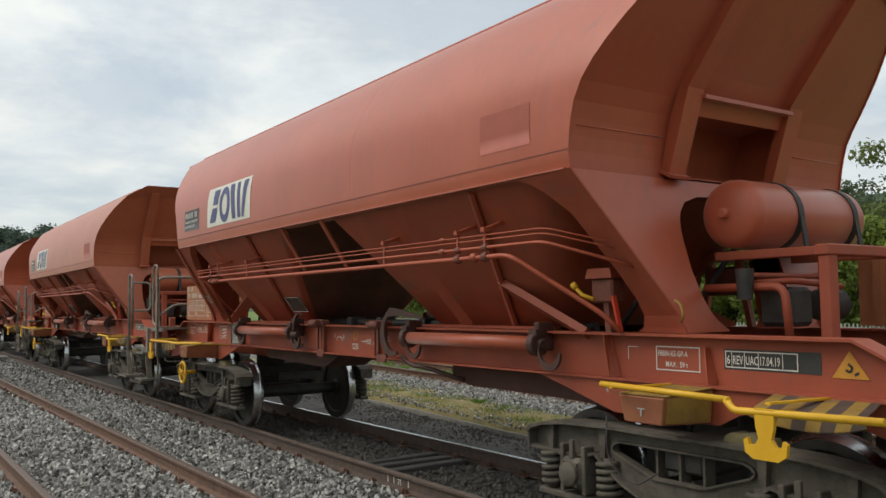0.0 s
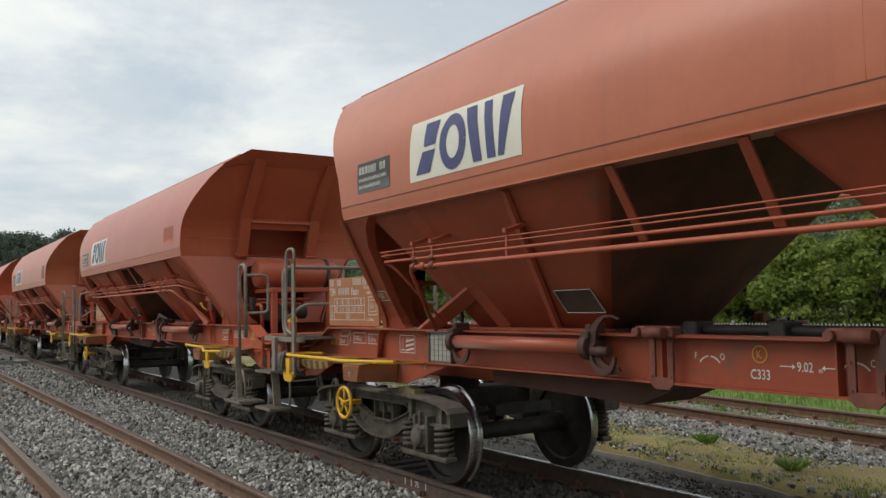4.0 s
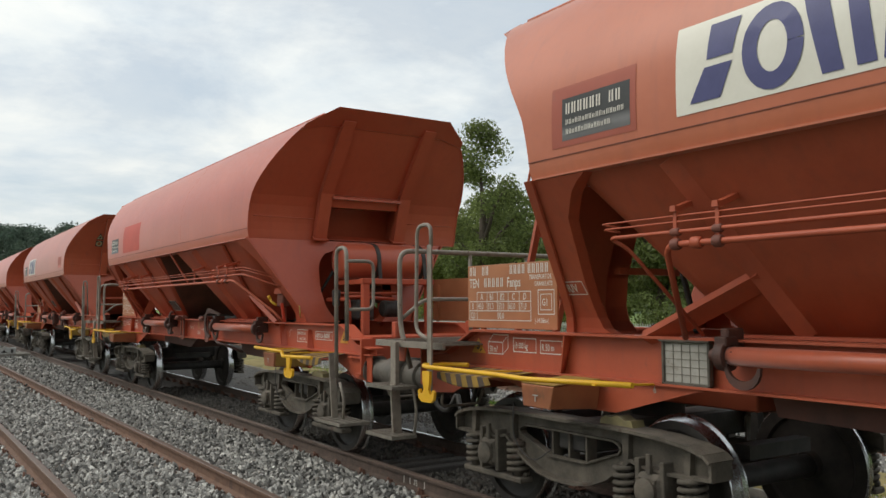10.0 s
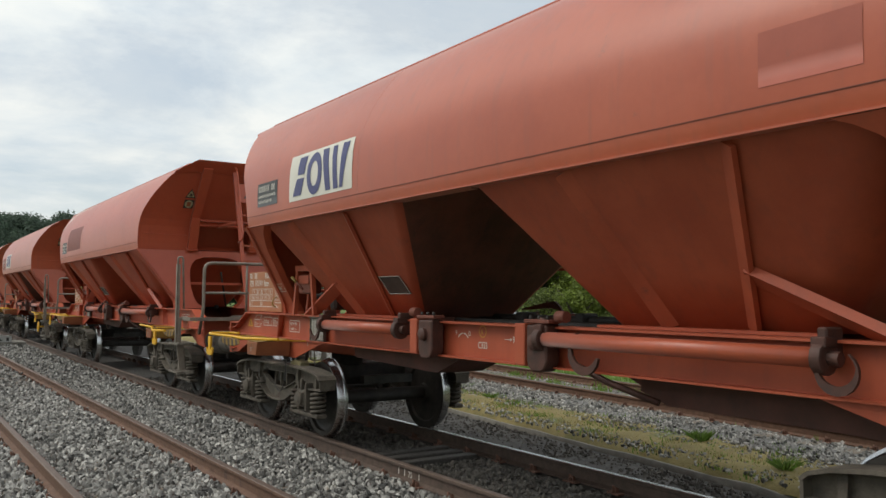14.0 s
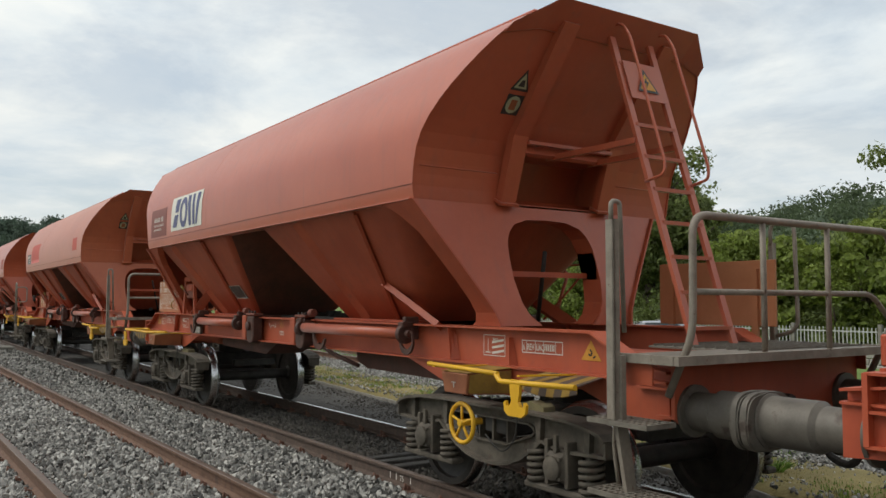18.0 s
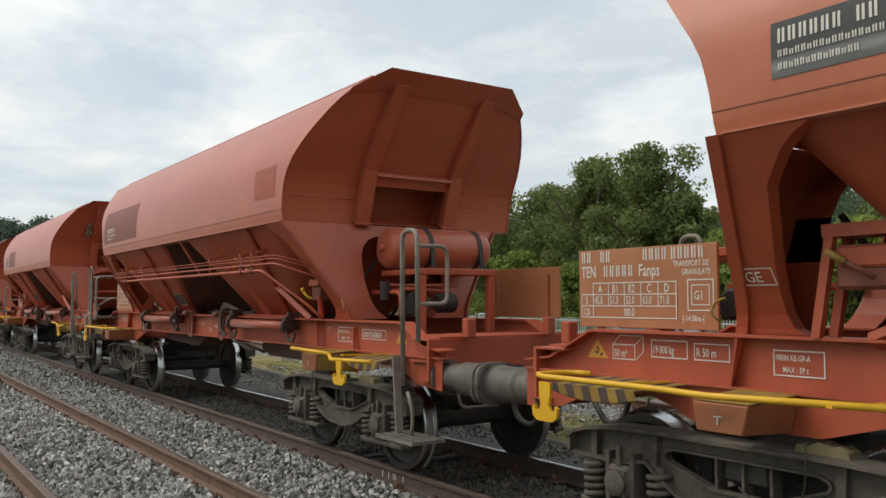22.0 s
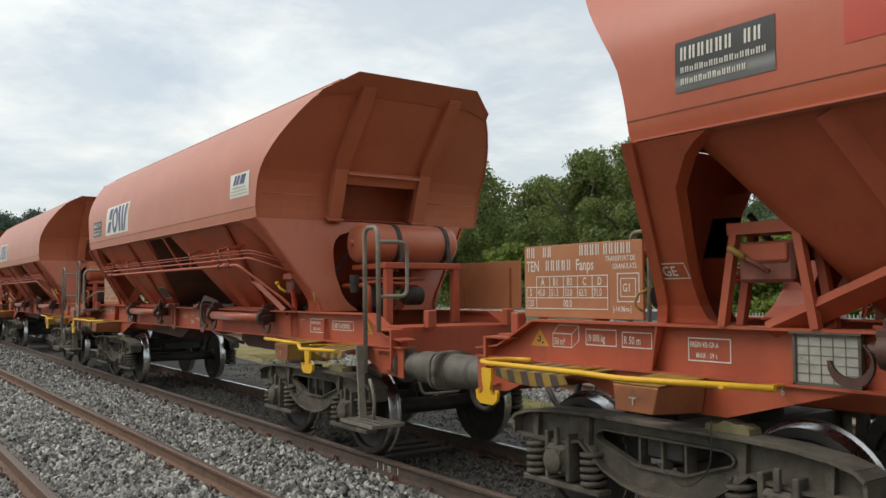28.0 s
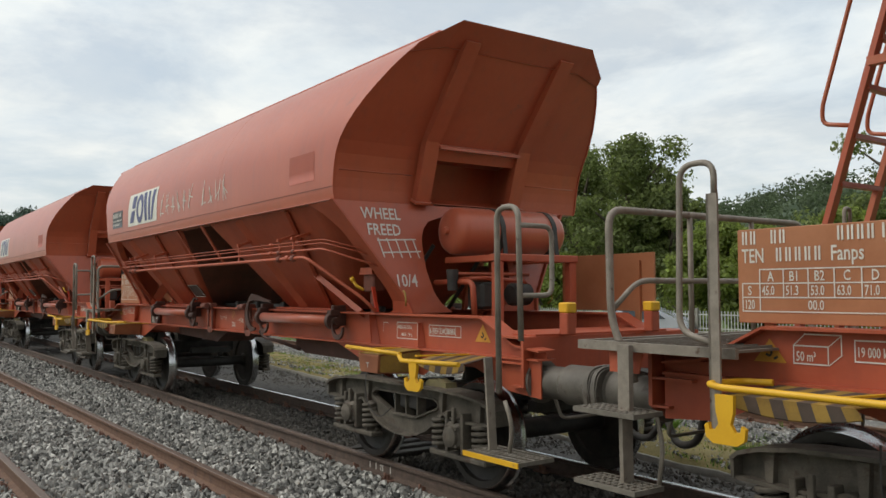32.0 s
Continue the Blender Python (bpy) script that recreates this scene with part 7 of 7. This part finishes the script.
# ---- behind the yard: wall, fence, shrubs, trees, hill ----
def leaf_cloud(blobs, n, size, seed):
    """Many small bent leaf cards on the skins of uneven blobs; blobs: (x, y, z, rx, ry, rz)."""
    rng = np.random.default_rng(seed)
    vol = np.array([b[3] * b[4] + b[4] * b[5] + b[3] * b[5] for b in blobs])
    pick = rng.choice(len(blobs), n, p=vol / vol.sum())
    vs, fs = [], []
    B = np.array(blobs)[pick]
    d = rng.normal(size=(n, 3))
    d /= np.linalg.norm(d, axis=1)[:, None]
    rad = rng.uniform(0.25, 1.35, (n, 1)) ** 0.7
    c = B[:, :3] + d * B[:, 3:] * rad
    nrm = d + rng.normal(0, 0.55, (n, 3))
    nrm /= np.linalg.norm(nrm, axis=1)[:, None]
    t = np.cross(nrm, rng.normal(size=(n, 3)))
    t /= np.linalg.norm(t, axis=1)[:, None]
    b = np.cross(nrm, t)
    s = size * rng.uniform(0.6, 1.4, (n, 1))
    p = np.stack([c - t * s, c + b * s * 0.55 + nrm * s * 0.15, c + t * s, c - b * s * 0.55 + nrm * s * 0.15], 1)
    vs = p.reshape(-1, 3)
    fs = [(4 * i, 4 * i + 1, 4 * i + 2, 4 * i + 3) for i in range(n)]
    me = bpy.data.meshes.new("crown")
    me.from_pydata(vs.tolist(), [], fs)
    return me


def tree(x, y, high, wide, seed, leaves=5000, mat=None, size=0.16, low=0.22, label="broad green tree behind the yard", category="tree"):
    rng = random.Random(seed)
    top = tagged(new("tree" if category == "tree" else "shrub"), label, category, "trees" if category == "tree" else "shrubs")
    top.location = (x, y, -0.35)
    bm = bmesh.new()
    if category == "tree":
        lean = [(rng.uniform(-0.2, 0.2), rng.uniform(-0.2, 0.2)) for _ in range(4)]
        tube(bm, [(0, 0, -0.1), (lean[0][0], lean[0][1], high * 0.25), (lean[1][0], lean[1][1], high * 0.5), (lean[2][0], lean[2][1], high * 0.85)], [wide * 0.06, wide * 0.05, wide * 0.034, 0.03], 8)
    tips = []
    for i in range(9 if category == "tree" else 6):
        a = i * 2.4 + rng.uniform(-0.4, 0.4)
        h0 = high * rng.uniform(low, 0.65)
        r = wide * 0.5 * rng.uniform(0.45, 0.9)
        tip = (r * math.cos(a), r * math.sin(a), min(high * 0.95, h0 + r * rng.uniform(0.5, 1.1)))
        tips.append(tip)
        tube(bm, [(0, 0, h0 * 0.8), (tip[0] * 0.5, tip[1] * 0.5, (h0 + tip[2]) / 2), tip], [wide * 0.022, wide * 0.014, 0.015], 6)
    part("trunk", bm, BARK, top)
    blobs = []
    for i in range(44):
        z = low + (1 - low) * rng.random()
        k = math.sin(math.pi * min(1, (z - low) / (1 - low) * 0.75 + 0.22))
        a, r = rng.uniform(0, 6.283), wide * 0.5 * k * math.sqrt(rng.random()) * 0.85
        s = wide * rng.uniform(0.07, 0.145)
        blobs.append((r * math.cos(a), r * math.sin(a), min(high - s * 0.7, z * high), s * 1.15, s * 1.15, s * 0.85))
    for t in tips:
        s = wide * rng.uniform(0.09, 0.15)
        blobs.append((*t, s, s, s * 0.8))
    me = leaf_cloud(blobs, leaves, size, seed)
    me.materials.append(mat or LEAF_DARK)
    crown = new("crown", me)
    crown.parent = top
    return top


BACK = 19.5     # the garden wall's line


def wall_y(x):
    return BACK - 0.03 * x


bm = bmesh.new()
rng_w = random.Random(9)
low_wall = tagged(new("garden_wall"), "low grey stone garden wall", "wall", kind="structure")
meshes = []
for i in range(5):
    b2 = bmesh.new()
    box(b2, (-0.19, -0.16, -0.10), (0.19, 0.16, 0.10), 0.03)
    for v in b2.verts:
        v.co += Vector([rng_w.uniform(-0.02, 0.02) for _ in range(3)])
    meshes.append(to_mesh("stone", b2, WALL_STONE))
for row in range(3):
    for i in range(88):
        x = -43 + i * 0.4 + (0.2 if row % 2 else 0)
        ob = new("stone", meshes[rng_w.randrange(5)])
        ob.parent = low_wall
        ob.location = (x, wall_y(x), -0.28 + 0.2 * row)
for seg in range(12):
    x0 = -43 + seg * 2.95
    fence = tagged(new("fence_panel"), "pale metal railing on the garden wall", "fence", "fence panels")
    fence.location = (x0, wall_y(x0), 0.2)
    bm = bmesh.new()
    box(bm, (-0.06, -0.06, -0.5), (0.06, 0.06, 0.85), 0.01)
    part("post", bm, CONCRETE, fence)
    for z in (0.12, 0.62):
        bm = bmesh.new()
        beam(bm, (0, 0, z), (2.95, -0.09, z), 0.03, 0.04)
        part("cross_rail", bm, FENCE_WHITE, fence)
    b2 = bmesh.new()
    box(b2, (-0.015, -0.012, 0.04), (0.015, 0.012, 0.75), 0)
    pal = to_mesh("paling", b2, FENCE_WHITE) if seg == 0 else pal
    for i in range(1, 22):
        ob = new("paling", pal)
        ob.parent = fence
        ob.location = (i * 0.134, -0.09 * i / 22, 0)

rng_t = random.Random(3)
for i in range(17):
    x = -46 + i * 2.7 + rng_t.uniform(-0.6, 0.6)
    tree(x, wall_y(x) + 2.0 + rng_t.uniform(-0.3, 1.2), rng_t.uniform(1.5, 3.0), rng_t.uniform(2.6, 3.8), 40 + i, 2600, LEAF_LIGHT if i % 3 == 0 else LEAF_DARK, 0.075, 0.05,
         "dense green garden shrub behind the railing", "shrub")
for i, (x, y, h, wd, light) in enumerate(((-27.6, 25.5, 9.5, 5.4, 0), (-31.8, 26.5, 9.4, 6.5, 0), (-25.6, 26.0, 7.0, 4.2, 0), (-36.5, 28, 8.6, 7, 0), (-47, 31, 8.5, 8, 0), (-42.3, 25.5, 13.6, 7.0, 0), (-50, 33, 11, 9, 0), (-41, 40, 11, 10, 0),
                                          (-15.4, 29, 8.8, 5.6, 0), (-8.5, 26, 7.5, 6, 0), (-62, 40, 12, 10, 0), (-30, 23.6, 3.8, 3.2, 1), (-35, 24.5, 4.6, 4, 1), (-47, 25, 6, 6, 1), (-56, 27, 7.5, 7, 0), (-72, 44, 12, 11, 0),
                                          (-13.0, 22.6, 4.2, 3.6, 1), (-15.6, 22.9, 4.8, 4.0, 1), (-18.3, 22.5, 4.3, 3.6, 1), (-20.9, 23.2, 5.0, 4.0, 1), (-22, 40, 6.0, 8, 0), (-27, 45, 7.0, 9, 0), (-17, 36, 5.2, 7, 0))):
    tree(x, y, h, wd, 80 + i, 16000 if y < 30 else 7000, LEAF_LIGHT if light else LEAF_DARK, 0.105 if y < 30 else 0.15)
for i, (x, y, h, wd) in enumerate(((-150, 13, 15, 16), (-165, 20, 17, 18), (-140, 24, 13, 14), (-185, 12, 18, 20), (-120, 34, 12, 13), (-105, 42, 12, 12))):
    tree(x, y, h, wd, 120 + i, 16000, WOOD_HAZE, 0.27, 0.1, "distant tree with haze in its leaf colour", "tree")

# the wooded hill
verts, faces, nx, ny = [], [], 70, 14
for i in range(nx + 1):
    for j in range(ny + 1):
        x = -620 + 900 * i / nx
        y = 150 + 320 * j / ny
        up = math.sin(min(1.0, j / (ny * 0.62)) * math.pi / 2)
        h = (46 + 7 * math.sin(x * 0.011 + 1.0) + 7 * noise.noise(Vector((x * 0.02, y * 0.02, 0)))) * up
        verts.append((x, y, -1 + max(0, h) + 2.2 * noise.noise(Vector((x * 0.13, y * 0.13, 3))) * up))
for i in range(nx):
    for j in range(ny):
        a = i * (ny + 1) + j
        faces.append((a, a + ny + 1, a + ny + 2, a + 1))
me = bpy.data.meshes.new("hill")
me.from_pydata(verts, [], faces)
me.materials.append(HILL)
tagged(new("hill", me), "far wooded hill behind the gardens", "hill", kind="structure")
# an unseen bank, added behind the camera and across the line ahead
# it closes the place and blocks low light from the sky
verts, faces = [], []
RIM = ((0, -0.6), (6, 0.8), (14, 2.8), (24, 5.0), (38, 6.5), (62, 7.5), (140, 8.5))
turn_at = 22.0
for i in range(91):
    for d, z in RIM:
        if i <= 60:
            x, y = -240 + (240 + turn_at) * i / 60, -18.0 - d
        else:
            a = radians(180 * (i - 60) / 30)
            x, y = turn_at + (26 + d) * math.sin(a), 8.0 - (26 + d) * math.cos(a)
        verts.append((x, y, z + (0.14 * z + 0.1) * noise.noise(Vector((x * 0.09, y * 0.09, 7)))))
for i in range(90):
    for j in range(6):
        a = i * 7 + j
        faces.append((a, a + 1, a + 8, a + 7))
me = bpy.data.meshes.new("bank")
me.from_pydata(verts, [], faces)
me.materials.append(HILL)
tagged(new("bank", me), "added green bank out of view, blocks low sky light", "bank", kind="structure")
# its trees, as one body of far wood
rng_h = np.random.default_rng(8)
blobs = []
for i in range(900):
    x, y = rng_h.uniform(-420, 60), rng_h.uniform(170, 345)
    j = (y - 150) / 320 * ny
    up = math.sin(min(1.0, j / (ny * 0.62)) * math.pi / 2)
    h = (46 + 7 * math.sin(x * 0.011 + 1.0) + 7 * noise.noise(Vector((x * 0.02, y * 0.02, 0)))) * up
    r = rng_h.uniform(3.0, 5.5)
    blobs.append((x, y, h + r * 0.4, r, r, r * 1.0))
me = leaf_cloud(blobs, 60000, 0.75, 31)
me.materials.append(WOOD_FAR)
tagged(new("far_wood", me), "far wood covering the hill", "wood", kind="stuff")


# ---- parked cars behind the railing, marker board by the line ----
CAR_PAINT = material("silver car paint", ((0.45, 0.47, 0.5), (0.5, 0.52, 0.55)), 2, (0.2, 0.3), metal=0.6)
CAR_GLASS = material("dark car glass", ((0.02, 0.025, 0.03), (0.03, 0.035, 0.04)), 2, (0.05, 0.1))
TYRE = material("black tyre", ((0.02, 0.02, 0.02), (0.035, 0.035, 0.035)), 6, (0.8, 0.9))
LAMP_GLASS = material("clear lamp glass", ((0.6, 0.62, 0.65), (0.7, 0.72, 0.75)), 3, (0.08, 0.15))


def car(x, y, yaw, mat, label):
    c = tagged(new("car"), label, "car", "parked cars")
    c.matrix_basis = pose(x, y, -0.38, 0, 0, yaw)
    prof = [(-2.05, 0.35), (-2.08, 0.62), (-1.95, 0.92), (-1.2, 0.98), (-0.55, 1.40), (0.75, 1.44), (1.45, 1.05), (1.98, 0.95), (2.06, 0.6), (2.0, 0.32), (1.55, 0.25), (-1.55, 0.25)]
    bm = bmesh.new()
    prism(bm, prof, -0.84, 0.84)
    for v in bm.verts:
        if v.co.z > 1.0:
            v.co.y *= 0.80
        if abs(v.co.x) > 1.9:
            v.co.y *= 0.86
    bmesh.ops.bevel(bm, geom=list(bm.edges), offset=0.05, segments=2, affect="EDGES")
    body = part("body", bm, mat, c, "", True)
    body.data.set_sharp_from_angle(angle=radians(35))
    for q in (-1, 1):
        bm = bmesh.new()
        sheet(bm, [(-1.05, q * 0.80, 1.02), (1.2, q * 0.80, 1.06), (0.70, q * 0.695, 1.36), (-0.50, q * 0.695, 1.34)], 0.012 * q)
        part("side_window", bm, CAR_GLASS, c)
        bm = bmesh.new()
        box(bm, (-2.07, q * 0.52 - 0.14, 0.66), (-1.97, q * 0.52 + 0.14, 0.82), 0.02)
        part("headlight", bm, LAMP_GLASS, c)
        for u in (-1.28, 1.28):
            bm = bmesh.new()
            turned(bm, [(0.18, -0.1), (0.30, -0.1), (0.315, -0.06), (0.315, 0.06), (0.30, 0.1), (0.18, 0.1)], Matrix.Translation((u, q * 0.78, 0.31)), 20)
            part("tyre", bm, TYRE, c)
    bm = bmesh.new()
    sheet(bm, [(-1.18, -0.70, 1.005), (-1.18, 0.70, 1.005), (-0.62, 0.60, 1.375), (-0.62, -0.60, 1.375)], -0.012)
    part("windscreen", bm, CAR_GLASS, c)
    return c


car(-21.2, 19.0, 25, CAR_PAINT, "silver parked car beyond the train")
car(-34.5, 21.9, 15, CAR_PAINT, "silver parked car beside the garden wall")
bm = bmesh.new()
box(bm, (-0.75, -0.56, -0.16), (0.75, 0.56, 0.0), 0.02)
slab = tagged(new("concrete_slab", to_mesh("concrete_slab", bm, CONCRETE)), "pale concrete slab between the two tracks", "slab")
slab.location = (-36.15, -1.39, -0.05)
bm = bmesh.new()
box(bm, (-0.02, -0.29, 0), (0.02, 0.29, 0.235), 0.008)
board = tagged(new("marker_board", to_mesh("marker_board", bm, FENCE_WHITE)), "low white marker board with dark signs on a concrete slab", "marker board")
board.location = (-35.5, -1.62, -0.05)
bm = bmesh.new()
prism(bm, [(-0.22, 0.05), (-0.02, 0.05), (-0.02, 0.08), (-0.07, 0.09), (-0.12, 0.16), (-0.17, 0.09), (-0.22, 0.08)], 0.021, 0.026, "x")
part("arrow", bm, SIGN_BLACK, board)
bm = bmesh.new()
box(bm, (0.021, 0.11, 0.04), (0.026, 0.20, 0.17), 0)
part("dark_bar", bm, SIGN_BLACK, board)

# a pale board lying on the stones between the tracks
bm = bmesh.new()
box(bm, (-0.22, -0.045, 0), (0.22, 0.045, 0.03), 0.006)
ob = tagged(new("loose_board", to_mesh("loose_board", bm, CONCRETE)), "short pale board lying on the ballast", "board")
ob.matrix_basis = pose(-16.85, -1.54, -0.165, 0, 0, 55)

motions()
